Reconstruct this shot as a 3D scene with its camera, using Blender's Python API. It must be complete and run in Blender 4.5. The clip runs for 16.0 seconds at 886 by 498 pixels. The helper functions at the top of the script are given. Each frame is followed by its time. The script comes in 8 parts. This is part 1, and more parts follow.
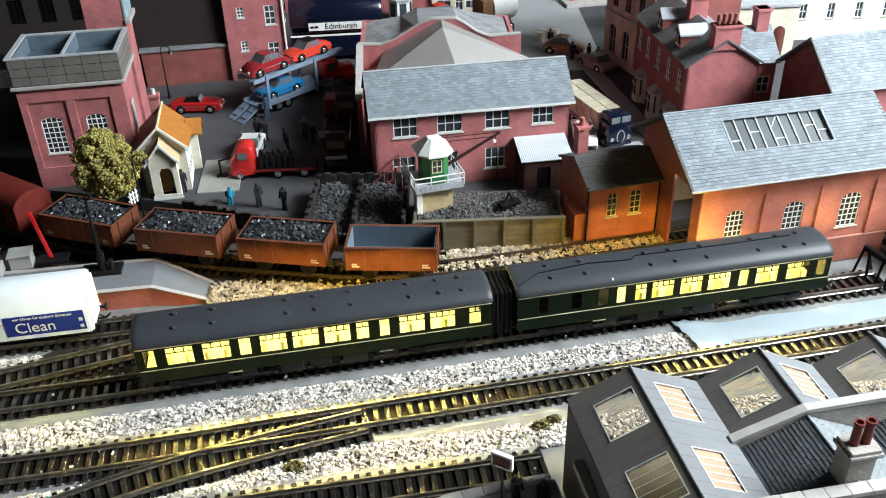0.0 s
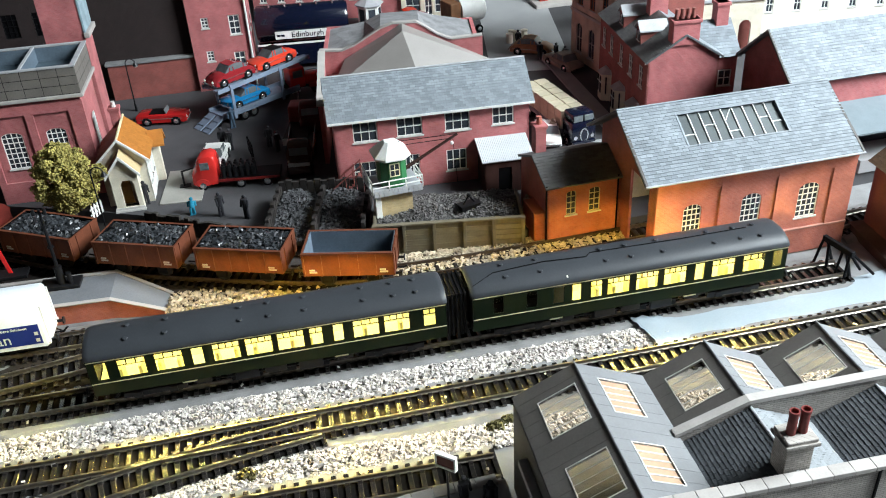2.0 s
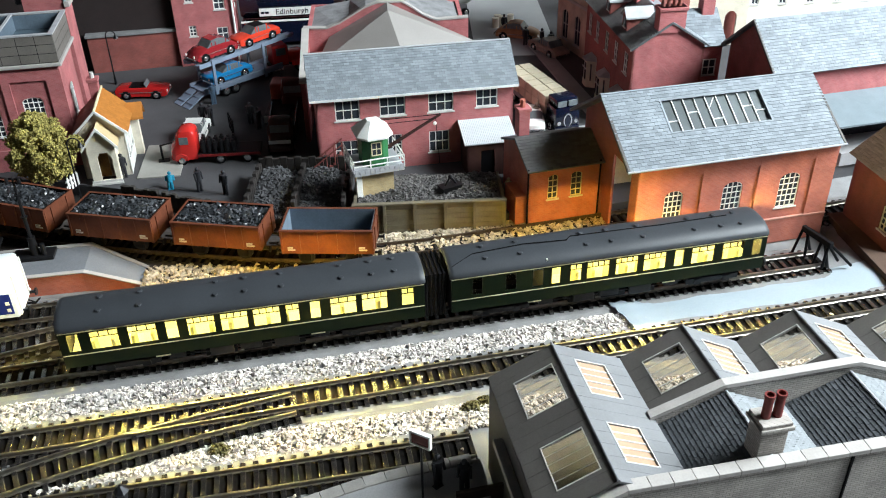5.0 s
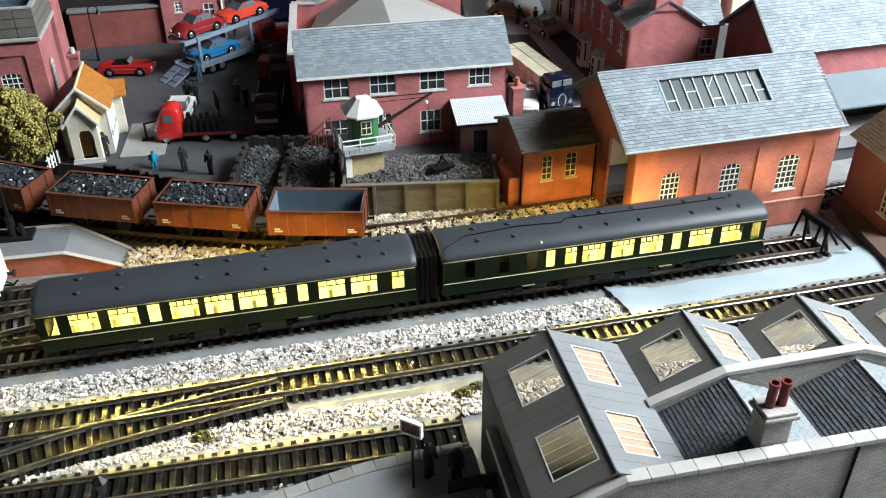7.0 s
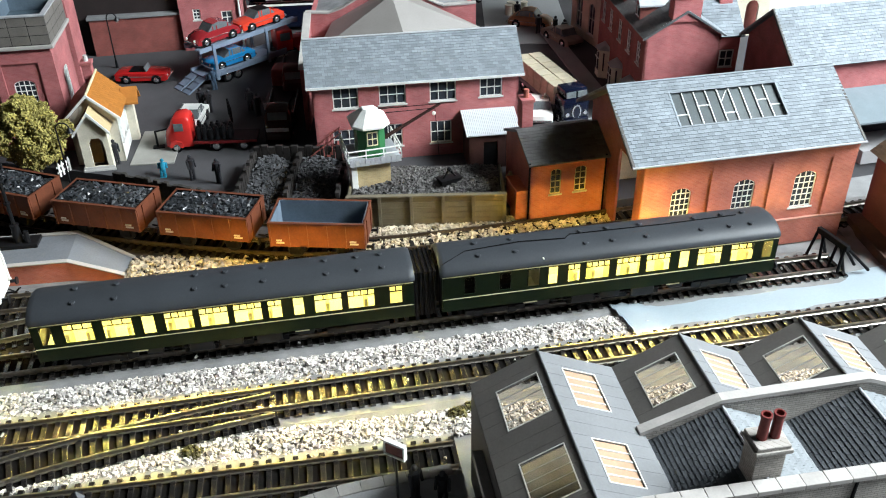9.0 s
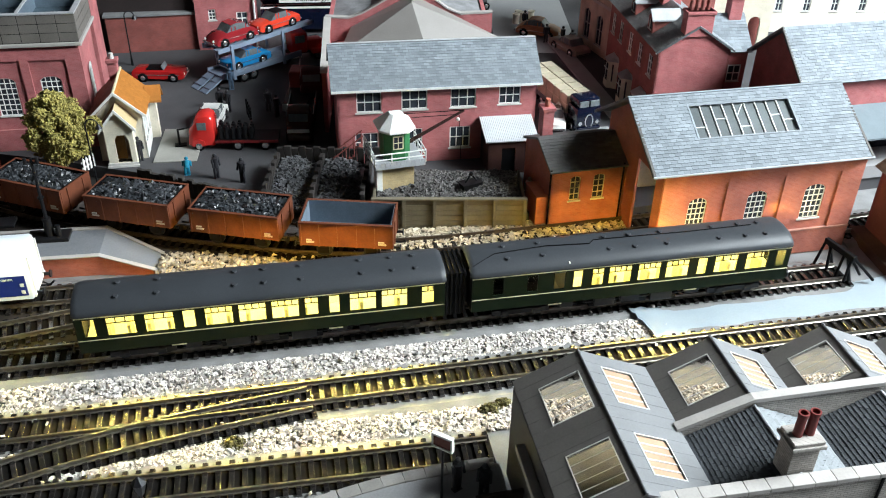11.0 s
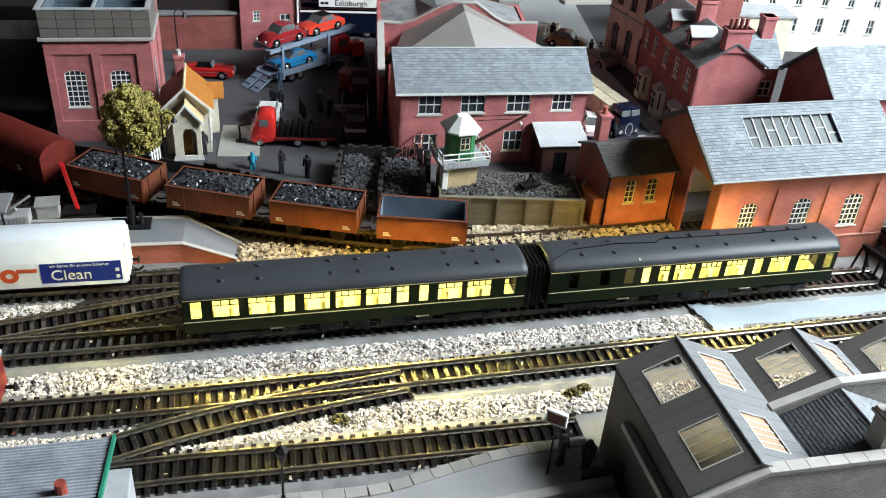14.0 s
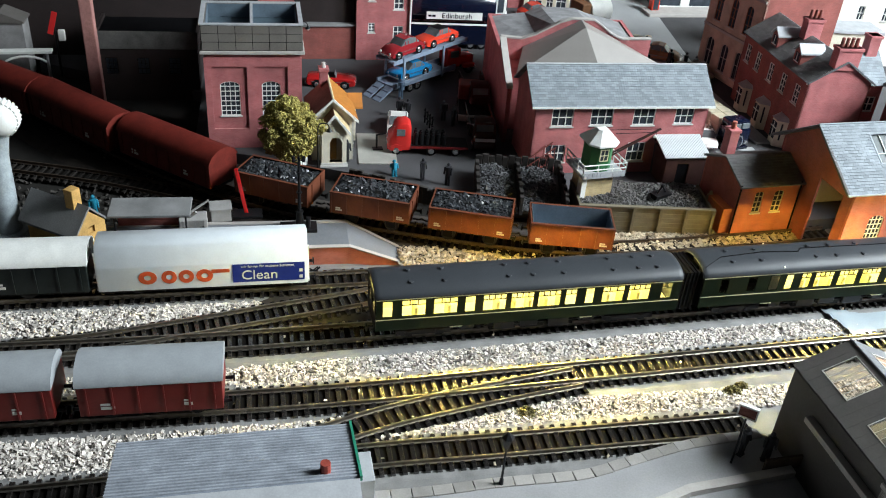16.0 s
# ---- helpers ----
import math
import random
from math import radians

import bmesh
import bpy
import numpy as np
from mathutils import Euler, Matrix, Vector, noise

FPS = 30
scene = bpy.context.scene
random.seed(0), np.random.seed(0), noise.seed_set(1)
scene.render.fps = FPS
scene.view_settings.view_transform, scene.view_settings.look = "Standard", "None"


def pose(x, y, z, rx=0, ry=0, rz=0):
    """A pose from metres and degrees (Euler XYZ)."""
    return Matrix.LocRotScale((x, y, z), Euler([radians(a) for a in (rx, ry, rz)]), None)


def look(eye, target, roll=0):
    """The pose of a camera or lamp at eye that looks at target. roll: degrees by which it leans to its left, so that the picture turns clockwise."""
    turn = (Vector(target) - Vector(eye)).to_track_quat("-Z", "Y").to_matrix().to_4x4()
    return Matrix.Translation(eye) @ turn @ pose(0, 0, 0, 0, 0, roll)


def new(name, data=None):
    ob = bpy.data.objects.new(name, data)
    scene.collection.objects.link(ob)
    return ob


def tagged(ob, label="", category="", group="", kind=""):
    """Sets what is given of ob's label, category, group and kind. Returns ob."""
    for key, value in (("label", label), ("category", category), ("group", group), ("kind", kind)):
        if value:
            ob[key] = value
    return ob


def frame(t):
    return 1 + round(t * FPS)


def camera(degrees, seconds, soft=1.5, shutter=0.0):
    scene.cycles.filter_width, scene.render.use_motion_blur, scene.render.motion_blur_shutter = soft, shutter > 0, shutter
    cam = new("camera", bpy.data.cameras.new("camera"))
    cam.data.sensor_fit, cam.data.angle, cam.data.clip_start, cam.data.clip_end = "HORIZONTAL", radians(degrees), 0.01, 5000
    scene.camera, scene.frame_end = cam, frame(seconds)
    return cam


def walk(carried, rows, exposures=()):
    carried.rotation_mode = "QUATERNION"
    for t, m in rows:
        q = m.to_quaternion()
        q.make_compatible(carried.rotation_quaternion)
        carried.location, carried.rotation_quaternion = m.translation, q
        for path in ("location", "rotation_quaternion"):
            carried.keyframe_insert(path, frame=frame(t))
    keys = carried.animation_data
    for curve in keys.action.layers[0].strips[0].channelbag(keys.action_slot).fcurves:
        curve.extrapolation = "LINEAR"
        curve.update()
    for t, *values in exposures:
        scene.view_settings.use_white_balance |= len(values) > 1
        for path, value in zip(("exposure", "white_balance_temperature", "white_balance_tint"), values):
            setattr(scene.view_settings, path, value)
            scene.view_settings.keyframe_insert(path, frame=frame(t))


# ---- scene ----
cam = camera(53.0, 16.0, soft=1.05)
PATH = [
    (0, (0.035, 0.005, 0.386), (0.269, 1.684, -0.675), -1.5),
    (0.5, (0.04, 0.003, 0.382), (0.262, 1.693, -0.664), -1.7),
    (1, (0.048, -0.001, 0.382), (0.263, 1.691, -0.664), -2.4),
    (1.5, (0.058, -0.002, 0.381), (0.273, 1.687, -0.668), -2.8),
    (2, (0.066, 0.0, 0.382), (0.301, 1.686, -0.668), -3.3),
    (2.5, (0.068, 0.001, 0.381), (0.309, 1.689, -0.665), -2.9),
    (3, (0.065, -0.001, 0.377), (0.309, 1.684, -0.672), -2.0),
    (3.5, (0.065, -0.002, 0.376), (0.311, 1.68, -0.678), -1.8),
    (4, (0.066, 0.0, 0.374), (0.318, 1.675, -0.688), -1.6),
    (4.2, (0.065, 0.0, 0.376), (0.336, 1.67, -0.69), -1.3),
    (6.3, (0.073, 0.003, 0.369), (0.351, 1.662, -0.713), -0.8),
    (6.5, (0.074, 0.007, 0.368), (0.358, 1.66, -0.721), -0.8),
    (7, (0.067, 0.014, 0.365), (0.362, 1.655, -0.739), -0.4),
    (7.5, (0.061, 0.02, 0.36), (0.365, 1.662, -0.742), 0.7),
    (8, (0.064, 0.023, 0.359), (0.352, 1.662, -0.75), 1.0),
    (8.5, (0.078, 0.023, 0.367), (0.325, 1.668, -0.745), -0.1),
    (9, (0.091, 0.022, 0.364), (0.31, 1.683, -0.729), -1.0),
    (9.2, (0.09, 0.022, 0.365), (0.318, 1.685, -0.722), -0.9),
    (11.3, (0.045, 0.01, 0.375), (0.326, 1.665, -0.713), 1.7),
    (11.5, (0.041, 0.011, 0.375), (0.322, 1.668, -0.709), 2.0),
    (12, (0.032, 0.016, 0.375), (0.337, 1.666, -0.713), 2.4),
    (12.5, (0.019, 0.016, 0.375), (0.346, 1.662, -0.713), 3.1),
    (13, (0.008, 0.009, 0.377), (0.35, 1.656, -0.704), 3.6),
    (13.5, (-0.008, 0.0, 0.38), (0.33, 1.651, -0.697), 3.6),
    (14, (-0.037, -0.01, 0.382), (0.335, 1.639, -0.686), 4.4),
    (14.5, (-0.055, -0.014, 0.386), (0.327, 1.628, -0.69), 4.1),
    (15, (-0.078, -0.017, 0.389), (0.34, 1.618, -0.683), 4.9),
    (15.5, (-0.112, -0.022, 0.396), (0.269, 1.626, -0.671), 4.9),
    (16, (-0.157, -0.027, 0.403), (0.197, 1.625, -0.668), 4.8),
]
walk(cam, [(t, look(eye, target, roll)) for t, eye, target, roll in PATH])
# ---------------------------------------------------------------- world and light
world = bpy.data.worlds.new("world")
scene.world = world
world.use_nodes = True
wn = world.node_tree.nodes
sky = wn.new("ShaderNodeTexSky")
sky.sky_type = "NISHITA"
sky.sun_disc = False
sky.sun_elevation, sky.sun_rotation = radians(38), radians(60)
wn["Background"].inputs["Strength"].default_value = 0.06
world.node_tree.links.new(sky.outputs["Color"], wn["Background"].inputs["Color"])


def area_lamp(name, eye, target, w, h, power, colour):
    data = bpy.data.lights.new(name, "AREA")
    data.shape, data.size, data.size_y, data.energy, data.color = "RECTANGLE", w, h, power, colour
    ob = new(name, data)
    ob.matrix_world = look(eye, target)
    return ob


# daylight of the right-hand window, and a weak fill added overhead
area_lamp("window_light", (1.2, 0.24, 0.92), (0.12, 0.62, 0.05), 0.62, 0.6, 65.0, (0.86, 0.955, 1.0))
area_lamp("overhead_fill_light", (0.75, 0.15, 1.95), (0.3, 0.6, 0.0), 0.7, 0.5, 0.6, (0.92, 0.96, 1.0))

# ---------------------------------------------------------------- builders (all lengths in millimetres)
MM = 0.001
rnd = random.Random(7)
nrng = np.random.default_rng(11)


def T(x, y, z, rx=0, ry=0, rz=0):
    """A placing in millimetres and degrees."""
    return Matrix.LocRotScale((x, y, z), Euler([radians(a) for a in (rx, ry, rz)]), None)


def thing(name, x, y, z, rz=0.0, label="", category="", group="", kind=""):
    ob = new(name)
    ob.empty_display_size = 0.005
    ob.matrix_basis = pose(x * MM, y * MM, z * MM, 0, 0, rz)
    return tagged(ob, label, category, group, kind)


def mesh_of(name, bm, material, smooth=False):
    bmesh.ops.recalc_face_normals(bm, faces=bm.faces)
    bmesh.ops.scale(bm, vec=(MM, MM, MM), verts=bm.verts)
    me = bpy.data.meshes.new(name)
    bm.to_mesh(me)
    bm.free()
    me.materials.append(material)
    if smooth:
        me.shade_smooth()
        me.set_sharp_from_angle(angle=radians(42))
    return me


def part(name, bm, material, parent, label="", smooth=False):
    ob = new(name, mesh_of(name, bm, material, smooth))
    ob.parent = parent
    if label:
        ob["label"] = label
    return ob


def alone(name, bm, material, x, y, z, rz=0.0, label="", category="", group="", kind="", smooth=False):
    ob = new(name, mesh_of(name, bm, material, smooth))
    ob.matrix_basis = pose(x * MM, y * MM, z * MM, 0, 0, rz)
    return tagged(ob, label, category, group, kind)


def BM():
    return bmesh.new()


def box(bm, x0, y0, z0, x1, y1, z1, m=None, bevel=0.0):
    vs = [bm.verts.new((x, y, z)) for z in (z0, z1) for y in (y0, y1) for x in (x0, x1)]
    fs = [bm.faces.new([vs[i] for i in f]) for f in ((0, 2, 3, 1), (4, 5, 7, 6), (0, 1, 5, 4), (2, 6, 7, 3), (0, 4, 6, 2), (1, 3, 7, 5))]
    if bevel:
        es = list({e for f in fs for e in f.edges})
        r = bmesh.ops.bevel(bm, geom=es, offset=bevel, segments=2, affect="EDGES", profile=0.5)
        vs = list({v for f in r["faces"] for v in f.verts} | {v for v in vs if v.is_valid})
    if m:
        bmesh.ops.transform(bm, matrix=m, verts=vs)
    return vs


def rod(bm, p, q, r0, r1=None, n=8, caps=True):
    p, q = Vector(p), Vector(q)
    r1 = r0 if r1 is None else r1
    turn = (q - p).to_track_quat("Z", "Y").to_matrix()
    rings = []
    for c, r in ((p, r0), (q, r1)):
        rings.append([bm.verts.new(c + turn @ Vector((r * math.cos(2 * math.pi * i / n), r * math.sin(2 * math.pi * i / n), 0))) for i in range(n)])
    for i in range(n):
        bm.faces.new((rings[0][i], rings[0][(i + 1) % n], rings[1][(i + 1) % n], rings[1][i]))
    if caps:
        bm.faces.new(rings[0][::-1])
        bm.faces.new(rings[1])


def tube(bm, pts, r, n=6):
    for a, b in zip(pts, pts[1:]):
        rod(bm, a, b, r, r, n)


def ball(bm, c, rx, ry=None, rz=None, seg=8, rings=6, m=None):
    ry, rz = ry or rx, rz or rx
    r = bmesh.ops.create_uvsphere(bm, u_segments=seg, v_segments=rings, radius=1.0)
    bmesh.ops.transform(bm, matrix=(m or Matrix()) @ Matrix.Translation(c) @ Matrix.Diagonal((rx, ry, rz, 1)), verts=r["verts"])


def loft(bm, sections, close=True, caps=True):
    """Joins rings of points one after another into a skin."""
    rings = [[bm.verts.new(p) for p in s] for s in sections]
    n = len(rings[0])
    for a, b in zip(rings, rings[1:]):
        for i in range(n if close else n - 1):
            bm.faces.new((a[i], a[(i + 1) % n], b[(i + 1) % n], b[i]))
    if caps:
        bm.faces.new(rings[0][::-1])
        bm.faces.new(rings[-1])


def prism(bm, outline, y0, y1, m=None):
    """An outline in x and z drawn out from y0 to y1."""
    a = [bm.verts.new((x, y0, z)) for x, z in outline]
    b = [bm.verts.new((x, y1, z)) for x, z in outline]
    n = len(a)
    for i in range(n):
        bm.faces.new((a[i], a[(i + 1) % n], b[(i + 1) % n], b[i]))
    bm.faces.new(a[::-1])
    bm.faces.new(b)
    if m:
        bmesh.ops.transform(bm, matrix=m, verts=a + b)


def panel(bm, outer, holes, thick, m=None):
    """A wall in the x-z plane facing -y, with openings right through."""
    loops = [outer, *holes]
    made, edges = [], []
    for lp in loops:
        vs = [bm.verts.new((x, 0, z)) for x, z in lp]
        edges += [bm.edges.new((vs[i], vs[(i + 1) % len(vs)])) for i in range(len(vs))]
        made.append(vs)
    filled = bmesh.ops.triangle_fill(bm, use_beauty=True, use_dissolve=False, edges=edges, normal=(0, -1, 0))
    faces = [g for g in filled["geom"] if isinstance(g, bmesh.types.BMFace)]
    back = {v: bm.verts.new((v.co.x, thick, v.co.z)) for vs in made for v in vs}
    for f in faces:
        bm.faces.new([back[v] for v in reversed(f.verts)])
    for vs in made:
        for i in range(len(vs)):
            a, b = vs[i], vs[(i + 1) % len(vs)]
            bm.faces.new((a, b, back[b], back[a]))
    if m:
        bmesh.ops.transform(bm, matrix=m, verts=[v for vs in made for v in vs] + list(back.values()))


def rect(x0, x1, z0, z1):
    return [(x0, z0), (x1, z0), (x1, z1), (x0, z1)]


def arch(x0, x1, z0, z1, rise, n=8):
    """A window outline with a curved head of that rise."""
    c, h = (x0 + x1) / 2, (x1 - x0) / 2
    return [(x0, z0), (x1, z0)] + [(c + h * math.cos(math.pi * i / n), z1 - rise + rise * math.sin(math.pi * i / n)) for i in range(n + 1)]


def window(parent, x0, x1, z0, z1, cols, rows, m, rise=0.0, deep=1.0, bar=0.45, sill=True, name="window", pane=None, white=None):
    """A pane set back in its opening, with a frame of bars before it."""
    bm = BM()
    outline = arch(x0, x1, z0, z1, rise) if rise else rect(x0, x1, z0, z1)
    prism(bm, outline, deep + 0.5, deep + 0.8, m)
    w = part(name, bm, pane or PANE, parent)
    bm = BM()
    c, h = (x0 + x1) / 2, (x1 - x0) / 2

    def top(x):
        return z1 - rise + rise * math.sqrt(max(0.0, 1 - ((x - c) / h) ** 2)) if rise else z1
    t = bar * 1.25
    for i in range(cols + 1):
        x = x0 + (x1 - x0) * i / cols
        a, b = (x, x + t) if i == 0 else (x - t, x) if i == cols else (x - bar / 2, x + bar / 2)
        box(bm, a, deep - 0.35, z0, b, deep + 0.42, max(top(min(max(x, x0 + t), x1 - t)), z0 + 1), m)
    for j in range(rows + 1):
        z = z0 + (z1 - z0) * j / rows
        a, b = (z, z + t) if j == 0 else (z - t, z) if j == rows else (z - bar / 2, z + bar / 2)
        if rise and j == rows:
            continue
        hx = h if z <= z1 - rise or not rise else h * math.sqrt(max(0.0, 1 - ((z - z1 + rise) / rise) ** 2))
        box(bm, c - hx + 0.05, deep - 0.3, a, c + hx - 0.05, deep + 0.38, b, m)
    if rise:
        pts = arch(x0, x1, z0, z1, rise)[2:]
        for (ax, az), (bx, bz) in zip(pts, pts[1:]):
            rod(bm, m @ Vector((ax, deep, az - 0.2)), m @ Vector((bx, deep, bz - 0.2)), t * 0.6, n=5)
    part("window_frame", bm, white or WHITE, w)
    if sill:
        bm = BM()
        box(bm, x0 - 1.2, -0.9, z0 - 1.3, x1 + 1.2, deep, z0, m, 0.15)
        part("window_sill", bm, SILL, w)
    return w


def mesh_from(name, verts, faces, material, smooth=False):
    me = bpy.data.meshes.new(name)
    me.from_pydata((np.asarray(verts) * MM).tolist(), [], faces)
    me.materials.append(material)
    if smooth:
        me.shade_smooth()
    me.update()
    return me


CUBE = np.array([(x, y, z) for z in (-1, 1) for y in (-1, 1) for x in (-1, 1)], float)
CUBE_F = [(0, 2, 3, 1), (4, 5, 7, 6), (0, 1, 5, 4), (2, 6, 7, 3), (0, 4, 6, 2), (1, 3, 7, 5)]


def chips(name, places, lo, hi, material, flat=0.75, long=1.0):
    """One mesh of loose broken stones, each a crooked block of its own."""
    n = len(places)
    size = nrng.uniform(lo, hi, (n, 1, 1)) * 0.5 * nrng.uniform(0.6, 1.25, (n, 1, 3))
    size[:, :, 0] *= long
    size[:, :, 1] *= 1 / math.sqrt(long)
    size[:, :, 2] *= flat
    body = (CUBE[None] * nrng.uniform(0.45, 1.05, (n, 8, 3))) * size
    a, b, c = (nrng.uniform(0, 2 * math.pi, n) for _ in range(3))
    b, c = 0.45 * np.sin(b), 0.45 * np.sin(c)

    def spin(i, j, w):
        k = np.zeros((n, 3, 3))
        k[:, 0, 0] = k[:, 1, 1] = k[:, 2, 2] = 1
        k[:, i, i] = k[:, j, j] = np.cos(w)
        k[:, i, j], k[:, j, i] = -np.sin(w), np.sin(w)
        return k
    turn = spin(0, 1, a) @ spin(1, 2, b) @ spin(0, 2, c)
    v = np.einsum("nij,nkj->nki", turn, body) + np.asarray(places, float)[:, None, :]
    faces = (np.array(CUBE_F)[None] + 8 * np.arange(n)[:, None, None]).reshape(-1, 4).tolist()
    return mesh_from(name, v.reshape(-1, 3), faces, material)


def slates(L, S, w, h, skip=None, jut=0.55, hole=None):
    """Boxes of overlapping slates on a slope L long and S deep: (places, corner array)."""
    out = []
    rows = int(round(S / h))
    h = S / rows
    for r in range(rows):
        x = -(w / 2 if r % 2 else 0.0)
        while x < L - 0.2:
            a, b = max(x, 0.0), min(x + w, L)
            if hole and hole[2] - 0.6 < (r + 0.5) * h < hole[3] + 0.6:
                if a < hole[0] < b:
                    b = hole[0]
                elif a < hole[1] < b:
                    a = hole[1]
                elif hole[0] <= a and b <= hole[1]:
                    b = a
            if b - a > 0.6 and not (skip and skip((a + b) / 2, (r + 0.5) * h)):
                k = jut * rnd.uniform(0.8, 1.15)
                g = 0.08
                v0, v1 = r * h - 0.25 + rnd.uniform(-0.15, 0.12), (r + 1) * h
                out.append([(a + g, v0, 0.1), (b - g, v0, 0.1), (b - g, v1, 0.0), (a + g, v1, 0.0),
                            (a + g, v0, k), (b - g, v0, k), (b - g, v1, 0.12), (a + g, v1, 0.12)])
            x += w
    return out


def slope_place(x0, y0, z0, x1, y1, z1, flip=False):
    """Placing of a roof slope: along x from x0 to x1, from the eave (y0, z0) up to the ridge (y1, z1)."""
    v = Vector((0, y1 - y0, z1 - z0)).normalized()
    u = Vector((-1, 0, 0)) if flip else Vector((1, 0, 0))
    n = u.cross(v)
    o = Vector((x1 if flip else x0, y0, z0))
    m = Matrix((u, v, n)).transposed().to_4x4()
    m.translation = o
    return m, x1 - x0, math.hypot(y1 - y0, z1 - z0)


SLATE_F = [(4, 5, 6, 7), (0, 1, 5, 4), (0, 4, 7, 3), (1, 2, 6, 5), (3, 7, 6, 2)]


def slate_roof(parent, m, L, S, w, h, material, under, skip=None, singles=0, near=None, hole=None, name="roof", thick=1.4):
    """A roof slope: boarding, slates laid in courses, the nearest of them parts of their own."""
    bm = BM()
    if hole:
        panel(bm, rect(0, L, 0, S), [rect(*hole)], thick, m @ Matrix(((1, 0, 0, 0), (0, 0, 1, 0), (0, -1, 0, 0), (0, 0, 0, 1))))
    else:
        box(bm, 0, 0, -thick, L, S, 0, m)
    roof = part(name, bm, under, parent)
    all_s = slates(L, S, w, h, skip, hole=hole)
    all_s.sort(key=near or (lambda q: q[0][1]))
    first, rest = all_s[:singles], all_s[singles:]
    if rest:
        v = np.array([[tuple(m @ Vector(p)) for p in s] for s in rest])
        faces = (np.array(SLATE_F)[None] + 8 * np.arange(len(rest))[:, None, None]).reshape(-1, 4).tolist()
        ob = new("roof_covering", mesh_from("roof_covering", v.reshape(-1, 3), faces, material))
        ob.parent = roof
        ob["kind"] = "stuff"
    late.append((roof, m, first, material))
    return roof


late = []


def lay_single_slates():
    for roof, m, first, material in late:
        shared = {}
        for s in first:
            key = round(s[1][0] - s[0][0], 1)
            o = Vector(s[0])
            if key not in shared:
                v = [Vector(p) - o for p in s]
                shared[key] = mesh_from("slate", [tuple(p) for p in v], SLATE_F, material)
            ob = new("slate", shared[key])
            ob.parent = roof
            q = m @ Matrix.Translation(o)
            q.translation *= MM
            ob.matrix_local = q


# ---------------------------------------------------------------- materials
def nodes_of(name):
    m = bpy.data.materials.new(name)
    m.use_nodes = True
    t = m.node_tree
    return m, t.nodes, t.links, t.nodes["Principled BSDF"]


def paint(name, colour, rough=0.6, metal=0.0, dark=0.55, grain=90.0, fine=900.0, bump=0.15, spread=0.5, loose=0.0, coat=0.0, spec=0.28, ior=1.45):
    """A surface in one colour with stains, fine grain and wear at two scales."""
    m, n, l, b = nodes_of(name)
    tc = n.new("ShaderNodeTexCoord")
    big, small = n.new("ShaderNodeTexNoise"), n.new("ShaderNodeTexNoise")
    big.inputs["Scale"].default_value, big.inputs["Detail"].default_value = grain, 5
    small.inputs["Scale"].default_value, small.inputs["Detail"].default_value = fine, 3
    for q in (big, small):
        l.new(tc.outputs["Object"], q.inputs["Vector"])
    mix = n.new("ShaderNodeMath")
    mix.operation = "MULTIPLY_ADD"
    mix.inputs[1].default_value, mix.inputs[2].default_value = 0.35, 0.0
    l.new(small.outputs["Fac"], mix.inputs[0])
    add = n.new("ShaderNodeMath")
    add.operation = "MULTIPLY_ADD"
    add.inputs[1].default_value = 0.65
    l.new(big.outputs["Fac"], add.inputs[0])
    l.new(mix.outputs[0], add.inputs[2])
    ramp = n.new("ShaderNodeValToRGB")
    e = ramp.color_ramp.elements
    e[0].position, e[1].position = 0.5 - spread * 0.35, 0.5 + spread * 0.3
    e[0].color = (*[c * dark for c in colour], 1)
    e[1].color = (*colour, 1)
    l.new(add.outputs[0], ramp.inputs["Fac"])
    out = ramp.outputs["Color"]
    if loose:
        info, geo = n.new("ShaderNodeObjectInfo"), n.new("ShaderNodeNewGeometry")
        s = n.new("ShaderNodeMath")
        s.operation = "ADD"
        l.new(info.outputs["Random"], s.inputs[0])
        l.new(geo.outputs["Random Per Island"], s.inputs[1])
        fr = n.new("ShaderNodeMath")
        fr.operation = "FRACT"
        l.new(s.outputs[0], fr.inputs[0])
        mr = n.new("ShaderNodeMapRange")
        mr.inputs["To Min"].default_value, mr.inputs["To Max"].default_value = 1 - loose, 1 + loose * 0.6
        l.new(fr.outputs[0], mr.inputs["Value"])
        mul = n.new("ShaderNodeVectorMath")
        mul.operation = "SCALE"
        l.new(out, mul.inputs[0])
        l.new(mr.outputs[0], mul.inputs["Scale"])
        out = mul.outputs[0]
    l.new(out, b.inputs["Base Color"])
    rr = n.new("ShaderNodeMapRange")
    rr.inputs["To Min"].default_value, rr.inputs["To Max"].default_value = min(1, rough * 1.2), rough * 0.85
    l.new(add.outputs[0], rr.inputs["Value"])
    l.new(rr.outputs[0], b.inputs["Roughness"])
    b.inputs["Metallic"].default_value = metal
    b.inputs["Coat Weight"].default_value = coat
    b.inputs["Specular IOR Level"].default_value = spec
    b.inputs["IOR"].default_value = ior
    if bump:
        bp = n.new("ShaderNodeBump")
        bp.inputs["Strength"].default_value, bp.inputs["Distance"].default_value = bump, 0.0006
        l.new(add.outputs[0], bp.inputs["Height"])
        l.new(bp.outputs["Normal"], b.inputs["Normal"])
    return m


